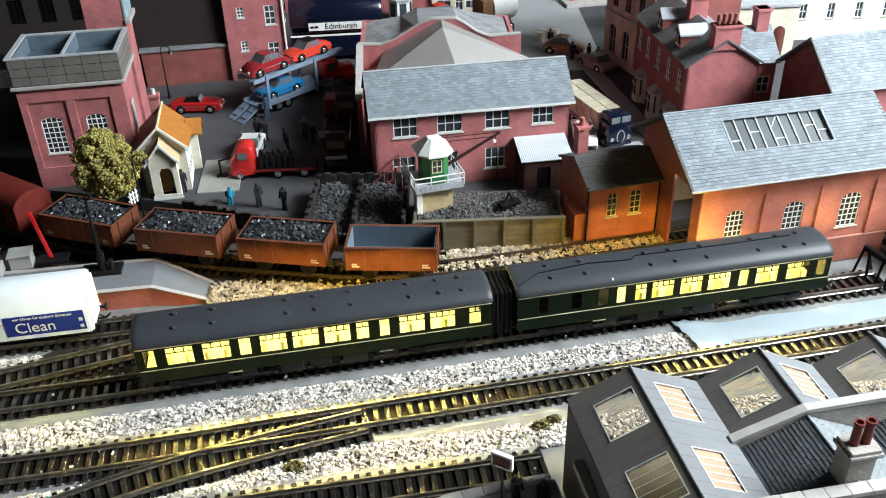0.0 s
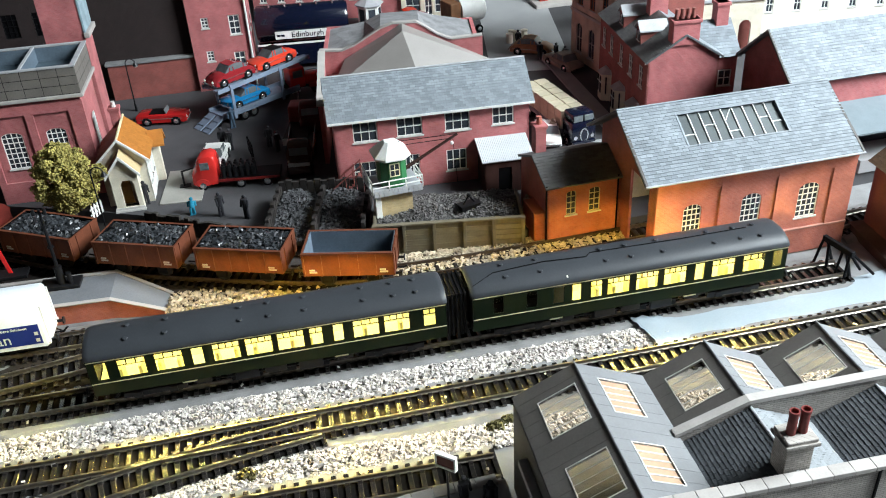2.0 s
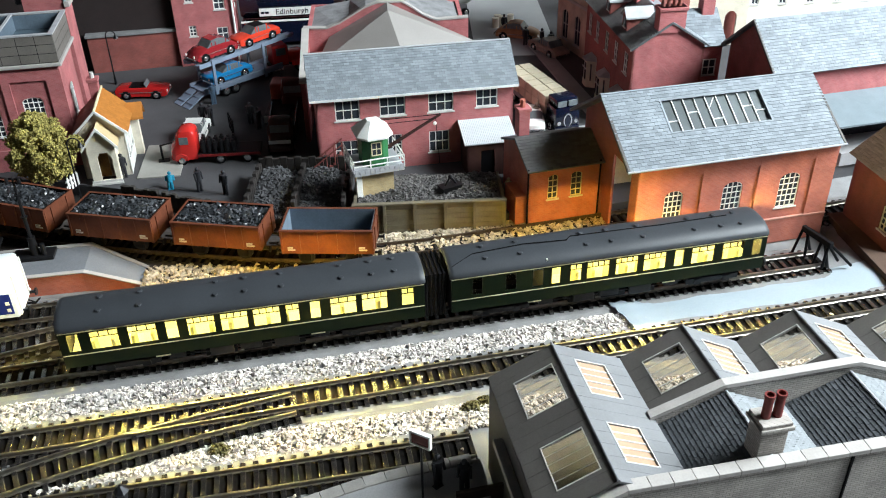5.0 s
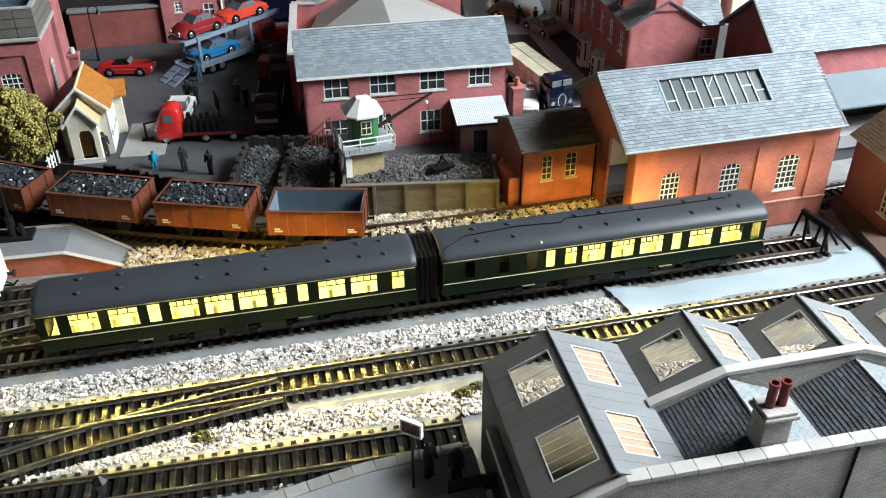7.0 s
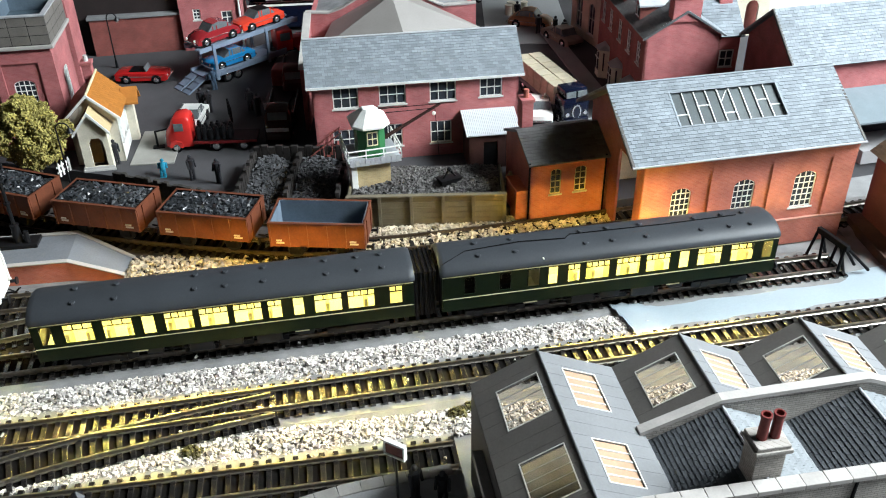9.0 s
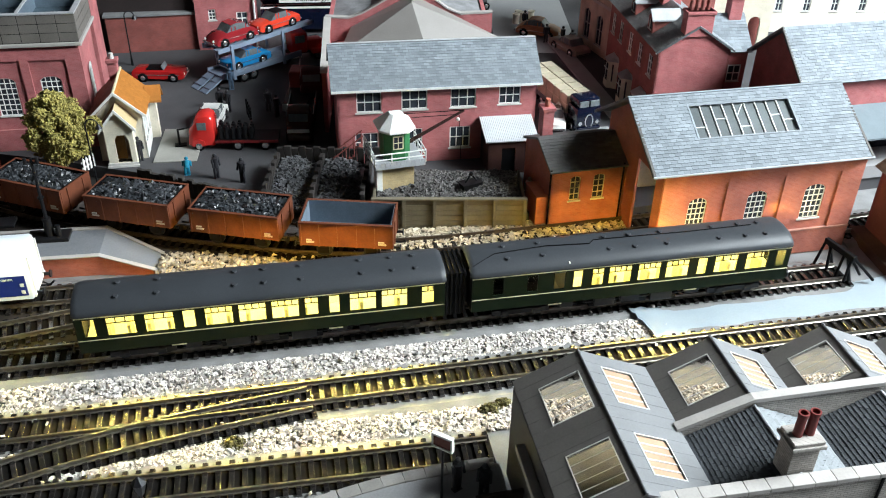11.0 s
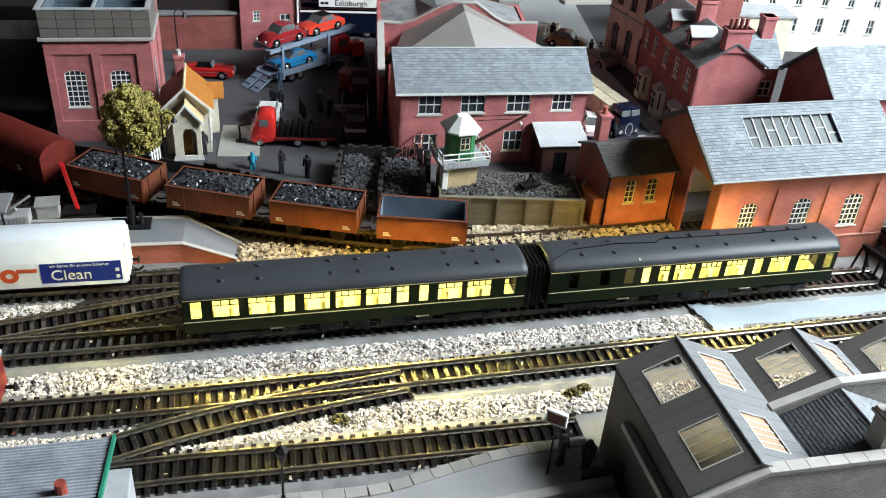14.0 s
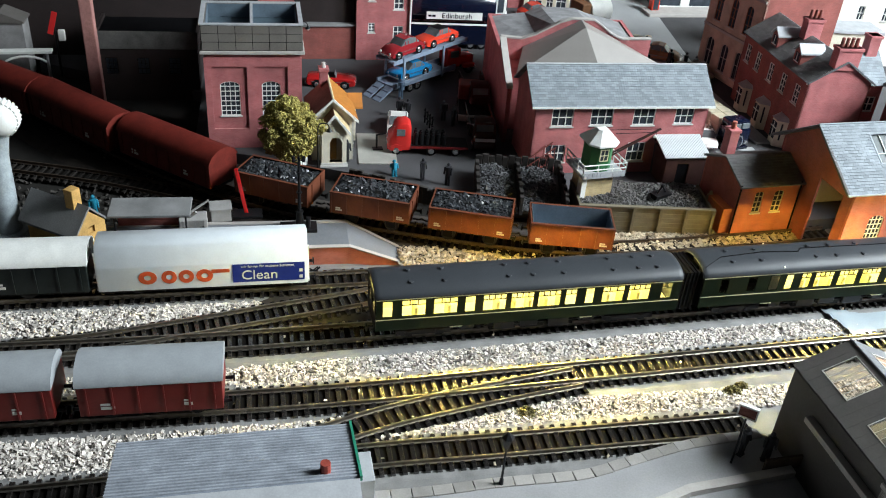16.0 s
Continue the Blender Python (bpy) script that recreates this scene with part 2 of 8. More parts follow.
def bricks(name, c1, c2, mortar, wide=3.0, high=1.05, joint=0.1, rough=0.8, bump=0.5):
    """Embossed brick sheet, painted; courses run along the walls of the building it is on."""
    m, n, l, b = nodes_of(name)
    tc = n.new("ShaderNodeTexCoord")
    sep, com = n.new("ShaderNodeSeparateXYZ"), n.new("ShaderNodeCombineXYZ")
    l.new(tc.outputs["Object"], sep.inputs[0])
    add = n.new("ShaderNodeMath")
    l.new(sep.outputs["X"], add.inputs[0])
    l.new(sep.outputs["Y"], add.inputs[1])
    l.new(add.outputs[0], com.inputs["X"])
    l.new(sep.outputs["Z"], com.inputs["Y"])
    br = n.new("ShaderNodeTexBrick")
    br.inputs["Scale"].default_value = 1000
    br.inputs["Brick Width"].default_value, br.inputs["Row Height"].default_value, br.inputs["Mortar Size"].default_value = wide, high, joint
    br.inputs["Color1"].default_value, br.inputs["Color2"].default_value, br.inputs["Mortar"].default_value = (*c1, 1), (*c2, 1), (*mortar, 1)
    l.new(com.outputs[0], br.inputs["Vector"])
    no = n.new("ShaderNodeTexNoise")
    no.inputs["Scale"].default_value, no.inputs["Detail"].default_value = 60, 6
    l.new(tc.outputs["Object"], no.inputs["Vector"])
    mr = n.new("ShaderNodeMapRange")
    mr.inputs["From Min"].default_value, mr.inputs["From Max"].default_value = 0.3, 0.7
    mr.inputs["To Min"].default_value, mr.inputs["To Max"].default_value = 0.72, 1.1
    l.new(no.outputs["Fac"], mr.inputs["Value"])
    mul = n.new("ShaderNodeVectorMath")
    mul.operation = "SCALE"
    l.new(br.outputs["Color"], mul.inputs[0])
    l.new(mr.outputs[0], mul.inputs["Scale"])
    l.new(mul.outputs[0], b.inputs["Base Color"])
    b.inputs["Roughness"].default_value = rough
    bp = n.new("ShaderNodeBump")
    bp.invert = True
    bp.inputs["Strength"].default_value, bp.inputs["Distance"].default_value = bump, 0.0003
    l.new(br.outputs["Fac"], bp.inputs["Height"])
    l.new(bp.outputs["Normal"], b.inputs["Normal"])
    return m


def glowing(name, colour, strength):
    m, n, l, b = nodes_of(name)
    b.inputs["Base Color"].default_value = (*colour, 1)
    b.inputs["Emission Color"].default_value = (*colour, 1)
    b.inputs["Emission Strength"].default_value = strength
    return m


def clear(name, tint=(1, 1, 1), rough=0.05):
    m, n, l, b = nodes_of(name)
    b.inputs["Base Color"].default_value = (*tint, 1)
    b.inputs["Transmission Weight"].default_value = 1.0
    b.inputs["Roughness"].default_value = rough
    b.inputs["IOR"].default_value = 1.2
    return m


WHITE = paint("white_paint", (0.78, 0.78, 0.75), 0.5, dark=0.8)
CREAM = paint("cream_plaster", (0.74, 0.68, 0.55), 0.7, dark=0.75)
SILL = paint("stone_sill", (0.62, 0.60, 0.57), 0.7, dark=0.7)
PANE = paint("dark_pane", (0.05, 0.06, 0.075), 0.12, dark=0.5, bump=0.0)
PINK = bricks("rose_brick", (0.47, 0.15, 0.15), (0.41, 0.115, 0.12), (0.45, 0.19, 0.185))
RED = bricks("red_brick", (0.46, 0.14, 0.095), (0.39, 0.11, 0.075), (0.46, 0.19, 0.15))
# a brick of its own, and the shaded tone of red and rose walls
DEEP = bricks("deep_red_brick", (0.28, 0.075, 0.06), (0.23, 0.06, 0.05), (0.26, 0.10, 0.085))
STONE = bricks("grey_stone_brick", (0.46, 0.42, 0.385), (0.36, 0.33, 0.30), (0.22, 0.205, 0.19), 3.4, 1.3, 0.14)
YELLOWB = bricks("yellow_brick", (0.55, 0.42, 0.22), (0.45, 0.34, 0.17), (0.5, 0.42, 0.28))
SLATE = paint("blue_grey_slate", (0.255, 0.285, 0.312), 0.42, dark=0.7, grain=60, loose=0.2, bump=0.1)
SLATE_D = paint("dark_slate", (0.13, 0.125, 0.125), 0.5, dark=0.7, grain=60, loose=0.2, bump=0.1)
# next two: one slate in a lit and a shaded tone, for right and left slopes
SLATE_LIT = paint("slate_lit_side", (0.29, 0.31, 0.325), 0.45, dark=0.7, grain=60, loose=0.15, bump=0.1)
SLATE_SHADE = paint("slate_shade_side", (0.08, 0.086, 0.095), 0.55, dark=0.7, grain=60, loose=0.25, bump=0.1)
UNDER = paint("roof_boarding", (0.15, 0.16, 0.17), 0.8)
LEAD = paint("grey_lead", (0.42, 0.43, 0.45), 0.5, dark=0.75)
BOARD = paint("grey_board", (0.25, 0.25, 0.25), 0.75, dark=0.5, grain=45, fine=1400, bump=0.3)
TARMAC = paint("yard_tarmac", (0.085, 0.083, 0.088), 0.85, dark=0.65, grain=22, fine=1500, bump=0.3)
CORK = paint("grey_underlay", (0.25, 0.245, 0.24), 0.9, dark=0.6, grain=70, fine=1800, bump=0.5)
SLEEPER = paint("sleeper_brown", (0.023, 0.020, 0.018), 0.22, dark=0.5, loose=0.5, grain=150, spec=1.0, bump=0.05, ior=1.7)
RAIL = paint("nickel_rail", (0.42, 0.38, 0.33), 0.32, metal=0.9, dark=0.6, grain=200)
BALLAST = paint("pale_ballast", (0.72, 0.665, 0.61), 0.85, dark=0.75, loose=0.62, grain=300, bump=0.3)
BALLAST_W = paint("warm_ballast", (0.56, 0.48, 0.36), 0.85, dark=0.75, loose=0.45, grain=300, bump=0.3)
COAL = paint("coal", (0.038, 0.042, 0.048), 0.36, dark=0.6, loose=0.7, grain=300, spec=1.0)
SPOIL = paint("grey_spoil", (0.10, 0.10, 0.105), 0.6, dark=0.6, loose=0.4, grain=300)
SPOIL_L = paint("brown_grey_spoil", (0.17, 0.16, 0.155), 0.8, dark=0.45, loose=0.55, grain=45)
BAUX = paint("bauxite_brown", (0.165, 0.052, 0.027), 0.5, dark=0.6, grain=70)
BAUX_IN = paint("wagon_grey_inside", (0.15, 0.19, 0.235), 0.5, dark=0.7, grain=70)
BLACK = paint("black_paint", (0.005, 0.005, 0.006), 0.5, dark=0.6, spec=0.12)
IRON = paint("black_iron", (0.016, 0.016, 0.018), 0.35, metal=0.3)
COACH_G = paint("coach_green", (0.006, 0.013, 0.006), 0.34, dark=0.6, grain=40, spec=0.14)
COACH_R = paint("coach_roof_grey", (0.044, 0.048, 0.054), 0.42, dark=0.75, grain=30)
LINING = paint("cream_lining", (0.78, 0.72, 0.46), 0.5)
WOODG = paint("weathered_planks", (0.155, 0.135, 0.095), 0.75, dark=0.7, loose=0.2)
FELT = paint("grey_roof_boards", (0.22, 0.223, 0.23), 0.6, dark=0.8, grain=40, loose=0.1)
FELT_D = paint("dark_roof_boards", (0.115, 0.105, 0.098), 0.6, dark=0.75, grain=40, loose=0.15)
COPE = paint("pale_coping", (0.46, 0.43, 0.405), 0.7, dark=0.8, loose=0.12)
PLAT = paint("platform_grey", (0.33, 0.325, 0.33), 0.8, dark=0.75, grain=30)

# ---------------------------------------------------------------- ground, yard, room
bm = BM()
box(bm, -1100, -420, -14, 1150, 1500, 0)
alone("ground", bm, BOARD, 0, 0, 0, label="grey painted baseboard of the model railway", category="baseboard", kind="structure")

YARD_EDGE = [(-238, 768), (-150, 735), (-91, 709), (9, 652), (100, 627), (228, 604), (300, 602), (620, 640)]
bm = BM()
outline = YARD_EDGE + [(1100, 700), (1100, 1480), (-420, 1480), (-420, 985), (-238, 900)]
a = [bm.verts.new((x, y, 0.0)) for x, y in outline]
b = [bm.verts.new((x, y, 13.0)) for x, y in outline]
for i in range(len(a)):
    j = (i + 1) % len(a)
    bm.faces.new((a[i], a[j], b[j], b[i]))
bm.faces.new(b)
alone("pavement", bm, TARMAC, 0, 0, 0, label="dark grey tarmac yard raised above the tracks", category="yard", kind="structure")

# the room round the layout: unseen, its walls kept dark to cut bounced light
ROOMW = paint("room_wall_paint", (0.06, 0.06, 0.06), 0.9, dark=0.9, grain=3)
bm = BM()
box(bm, -1900, -1700, -760, 2000, 1950, -740)
alone("floor", bm, paint("room_carpet", (0.16, 0.13, 0.11), 0.95), 0, 0, 0, label="brown carpet floor of the room", category="floor", kind="structure")
bm = BM()
box(bm, -1900, -1700, 2050, 2000, 1950, 2070)
alone("ceiling", bm, ROOMW, 0, 0, 0, label="unseen dark ceiling of the room", category="ceiling", kind="structure")
for nm, (x0, y0, x1, y1) in dict(wall_west=(-1920, -1700, -1900, 1950), wall_south=(-1900, -1720, 2000, -1700), wall_north=(-1900, 1950, 2000, 1970)).items():
    bm = BM()
    box(bm, x0, y0, -740, x1, y1, 2050)
    alone(nm, bm, ROOMW, 0, 0, 0, label="unseen dark wall of the room", category="wall", kind="structure")
bm = BM()
panel(bm, rect(-1700, 1950, -740, 2050), [rect(-320, 900, 320, 1400)], 20, T(1285, 0, 0, 0, 0, 90))
alone("wall_east", bm, ROOMW, 0, 0, 0, label="unseen dark wall with the window", category="wall", kind="structure")


# ---------------------------------------------------------------- track
def glide(pts, step):
    """Even steps along a smooth curve through the points: (x, y, turn in radians)."""
    p = [2 * np.array(pts[0]) - pts[1], *map(np.array, pts), 2 * np.array(pts[-1]) - pts[-2]]
    fine = []
    for i in range(1, len(p) - 2):
        for k in range(24):
            u = k / 24
            fine.append(0.5 * (2 * p[i] + (p[i + 1] - p[i - 1]) * u + (2 * p[i - 1] - 5 * p[i] + 4 * p[i + 1] - p[i + 2]) * u * u + (3 * p[i] - p[i - 1] - 3 * p[i + 1] + p[i + 2]) * u ** 3))
    fine.append(np.array(pts[-1], float))
    fine = np.array(fine, float)
    s = np.concatenate([[0], np.cumsum(np.hypot(*np.diff(fine, axis=0).T))])
    at = np.arange(0, s[-1], step)
    x, y = np.interp(at, s, fine[:, 0]), np.interp(at, s, fine[:, 1])
    d = np.arctan2(np.gradient(y), np.gradient(x))
    return list(zip(x, y, d))


late_sleepers = []
GAP_FILL = paint("dark_gap_fill", (0.012, 0.011, 0.010), 1.0, dark=0.6, grain=300, bump=0.5, spec=0.0)


# darker sleepers and rails: the wagons' shadow is put into their colour
SLEEPER_D = paint("shadowed_sleeper", (0.022, 0.019, 0.017), 0.85, dark=0.5, loose=0.4, grain=150, spec=0.15)
RAIL_D = paint("rusty_shadowed_rail", (0.12, 0.09, 0.07), 0.5, metal=0.7, dark=0.6, grain=200)


def track(pts, base, label, gauge=16.5, sleeper=31.0, pitch=7.2, bed=True, width=3.4, shadowed=False):
    th = thing("railway_track", 0, 0, 0, label=label, category="track", group="railway tracks")
    steps = glide(pts, pitch)
    for side in (-1, 1):
        bm = BM()
        prof = [(-1.1, 0), (1.1, 0), (1.1, 0.35), (0.35, 0.7), (0.35, 2.3), (0.6, 2.5), (0.6, 3.3), (-0.6, 3.3), (-0.6, 2.5), (-0.35, 2.3), (-0.35, 0.7), (-1.1, 0.35)]
        rings = []
        for x, y, d in steps:
            nx, ny = -math.sin(d), math.cos(d)
            o = side * (gauge / 2 + 0.6)
            rings.append([(x + nx * (o + u), y + ny * (o + u), base + 3.9 + v) for u, v in prof])
        loft(bm, rings)
        part("rail", bm, RAIL_D if shadowed else RAIL, th)
    if bed:
        bm = BM()
        loft(bm, [[(x - math.sin(d) * o, y + math.cos(d) * o, base + z) for o, z in ((-25, 0), (-20, 2.1), (20, 2.1), (25, 0))] for x, y, d in steps])
        part("roadbed", bm, CORK, th, "grey foam underlay")
    bm = BM()
    loft(bm, [[(x - math.sin(d) * o, y + math.cos(d) * o, base + z) for o, z in ((-13.6, 2.0), (-13.2, 2.55), (13.2, 2.55), (13.6, 2.0))] for x, y, d in steps])
    part("dark_infill", bm, GAP_FILL, th, "dark infill between sleepers")
    late_sleepers.append((th, steps, base + 2.0, sleeper, width, shadowed))
    return th


def lay_sleepers():
    shared = {}
    for th, steps, z, length, width, shadowed in late_sleepers:
        key = (length, width, shadowed)
        if key not in shared:
            bm = BM()
            h = width / 2
            prof = [(-h, 0), (h, 0), (h - 0.2, 1.75), (h - 0.5, 1.95), (-h + 0.5, 1.95), (-h + 0.2, 1.75)]
            loft(bm, [[(u, s * length / 2, v) for u, v in prof] for s in (-1, 1)])
            for s in (-1, 1):
                for k in (-1, 1):
                    box(bm, -1.3, s * 8.85 + k * 1.9 - 0.6, 1.9, 1.3, s * 8.85 + k * 1.9 + 0.6, 2.8)
            shared[key] = mesh_of("sleeper", bm, SLEEPER_D if shadowed else SLEEPER)
        for x, y, d in steps:
            ob = new("sleeper", shared[key])
            ob.parent = th
            ob.matrix_local = pose(x * MM, y * MM, z * MM, rnd.uniform(-0.6, 0.6), 0, math.degrees(d) + rnd.uniform(-1, 1))


def yA(x):
    return 485.0 + 0.046 * x


def yB(x):
    return 421.0 + 0.055 * x


def yC(x):
    return 360.0 + 0.02 * x


A_LEFT = [(-700, 474), (-400, 475), (-250, 475), (-150, 478)]
track(A_LEFT + [(x, yA(x)) for x in (-60, 60, 180, 300, 437)], 0, "black-sleepered siding track under the lit coaches")
track([(-700, 412), (-450, 413), (-250, 413)] + [(x, yB(x)) for x in (-120, 0, 120, 240, 360, 480, 620)], 0, "main line track between bands of pale ballast")
track([(-330, 306), (-220, 345), (-141, 375), (-86, 393), (-17, 408), (45, 419)], 0.05, "branch track curving off the main line", bed=False)
track([(-600, 340), (-300, 344)] + [(x, yC(x)) for x in (-120, -40, 60, 141)], 0, "platform track beside the grey platform")
track([(-700, 540), (-450, 542), (-250, 544), (-140, 547), (0, 552)], 0, "siding track under the white van")
track([(-340, 477), (-290, 481), (-234, 492), (-171, 506), (-103, 521), (-40, 538), (10, 550)], 0.05, "crossover track from the van siding to the coach siding", bed=False)
track([(-470, 935), (-400, 868), (-330, 790), (-250, 715), (-160, 655), (-80, 622), (-2, 595), (60, 578), (130, 572), (239, 578), (330, 586)], 5, "back siding under the coal wagons, darkened for their shadow", bed=False, shadowed=True)
track([(-560, 778), (-460, 762), (-390, 742), (-310, 716), (-246, 688), (-190, 662)], 2, "dark second siding beside the red coaches", bed=False, shadowed=True)
bm = BM()
loft(bm, [[(x - math.sin(d) * o, y + math.cos(d) * o, z) for o, z in ((-46, 0), (-32, 5), (30, 5), (44, 0))] for x, y, d in glide([(-470, 935), (-400, 868), (-330, 790), (-250, 715), (-160, 655), (-80, 622), (-2, 595), (60, 578), (130, 574), (239, 582), (330, 590)], 12)])
alone("trim", bm, paint("dark_earth", (0.06, 0.05, 0.045), 0.95), 0, 0, 0, label="dark earth bank under the back siding", category="embankment", kind="structure")


# ground sheet darkened almost to black: it carries the shade behind the wagons
bm = BM()
low = [(-900, 586), (-262, 586), (-60, 577), (20, 566), (330, 572), (330, 602), (228, 606), (9, 655), (-150, 738), (-238, 772), (-238, 902), (-420, 988), (-420, 1480), (-900, 1480)]
prism(bm, low, 0.0, 1.6, Matrix(((1, 0, 0, 0), (0, 0, 1, 0), (0, 1, 0, 0), (0, 0, 0, 1))))
alone("embankment", bm, paint("earth_with_shade", (0.022, 0.02, 0.018), 0.95, dark=0.5, grain=40, fine=700, bump=0.6), 0, 0, 0, label="ground round the back siding, darkened for the shade there", category="ground", kind="structure")
ballast_dark = paint("cinder", (0.06, 0.055, 0.05), 0.9, loose=0.5)


bm = BM()
prism(bm, [(-205, 461), (-92, 465), (-92, 497), (-50, 528), (20, 558), (-120, 566), (-172, 528), (-215, 504)], 0.0, 2.35, Matrix(((1, 0, 0, 0), (0, 0, 1, 0), (0, 1, 0, 0), (0, 0, 0, 1))))
alone("pavement", bm, paint("dark_brown_ground", (0.035, 0.028, 0.022), 0.8, dark=0.4, grain=60, fine=900, bump=0.5), 0, 0, 0, label="dark brown ground round the crossover", category="ground", kind="structure")


def strewn(x0, x1, lo, hi, per, z=1.2, lift=2.2):
    """Places for stones between two lines."""
    n = int((x1 - x0) * (hi((x0 + x1) / 2) - lo((x0 + x1) / 2)) * per)
    x = nrng.uniform(x0, x1, n)
    u = nrng.uniform(0, 1, n)
    y = np.array([lo(a) + (hi(a) - lo(a)) * b for a, b in zip(x, u)])
    return np.stack([x, y, z + nrng.uniform(0, lift, n) * (1 - (2 * u - 1) ** 2)], 1)


def ballast(name, places, lo, hi, mat, label):
    ob = new(name, chips(name, places, lo, hi, mat, 0.8, 1.45))
    return tagged(ob, label, "ballast", kind="stuff")


ballast("ballast", strewn(-190, 286, lambda x: yB(x) + 18.5, lambda x: yA(x) - 24, 0.66), 1.2, 2.8, BALLAST, "loose pale pink and grey ballast chips between the tracks")
ballast("ballast", strewn(-520, -190, lambda x: 433, lambda x: 450, 0.46), 1.4, 3.2, BALLAST, "loose pale ballast chips between the tracks")
ballast("ballast", strewn(-100, 400, lambda x: yC(x) + 19, lambda x: min(yB(x) - 19, 402 - max(0, 20 - x) * 0.24), 0.62), 1.2, 2.9, BALLAST, "loose pale ballast chips beside the platform track")
ballast("ballast", strewn(-520, -175, lambda x: 494 + max(0, (x + 330) * 0.17), lambda x: 526, 0.44), 1.4, 3.2, BALLAST, "loose pale ballast chips beside the siding")
ballast("ballast", strewn(-520, -120, lambda x: 363 + max(0, (x + 215) * 0.33), lambda x: 394, 0.5), 1.3, 3.2, BALLAST, "loose pale ballast chips by the main line")
ballast("ballast", strewn(-62, 300, lambda x: 552, lambda x: 578 if x < 90 else 566 + 0.03 * x, 0.26, 3.0), 1.6, 3.6, BALLAST_W, "loose warm-toned ballast by the back siding")
ballast("ballast", strewn(-64, 130, lambda x: 558 - 0.02 * x, lambda x: 587 - 0.1 * x, 0.3, 4.2, 3.4), 1.7, 3.8, BALLAST_W, "loose warm-toned ballast heaped beside the wagons")
ballast("ballast", strewn(104, 300, lambda x: 570, lambda x: 601, 0.34, 7.4, 2.0), 1.6, 3.7, BALLAST_W, "loose ballast along the plank bunker")
for f, mat in ((yA, BALLAST), (yB, BALLAST), (yC, BALLAST_W)):
    p = strewn(-160, 420, lambda x: f(x) - 16, lambda x: f(x) + 16, 0.0012, 4.2, 0.4)
    ballast("ballast", p, 1.3, 2.6, mat, "stray ballast chips lying on the sleepers")
ballast("cinders", strewn(-560, -240, lambda x: 620, lambda x: 690 - (x + 240) * 0.35, 0.02, 2.2), 2.0, 4.5, ballast_dark, "scattered dark cinders and debris by the back siding")


# ---------------------------------------------------------------- rolling stock
LAMP = glowing("coach_lamp", (1.0, 0.80, 0.22), 2500.0)
# glows of added, unseen strips that warm the walls and ballast behind the coaches
BACK_GLOW = glowing("back_glow", (1.0, 0.70, 0.10), 620.0)
BACK_GLOW_DIM = glowing("back_glow_dim", (1.0, 0.66, 0.10), 230.0)
BACK_GLOW_MID = glowing("back_glow_mid", (1.0, 0.66, 0.10), 520.0)
INSIDE = paint("coach_inside_cream", (0.88, 0.86, 0.74), 0.7, dark=0.95)
SEAT = paint("seat_moquette", (0.66, 0.60, 0.38), 0.8)
GLASS = clear("coach_glass", (1.0, 0.97, 0.85))


def disc_wheels(parent, xs, y, z, r=6.2):
    for x in xs:
        for s in (-1, 1):
            bm = BM()
            rod(bm, (x, s * y, z), (x, s * (y + 2.2), z), r, r, 16)
            rod(bm, (x, s * (y + 2.2), z), (x, s * (y + 2.6), z), r * 0.55, r * 0.5, 12)
            part("wheel", bm, IRON, parent, smooth=True)


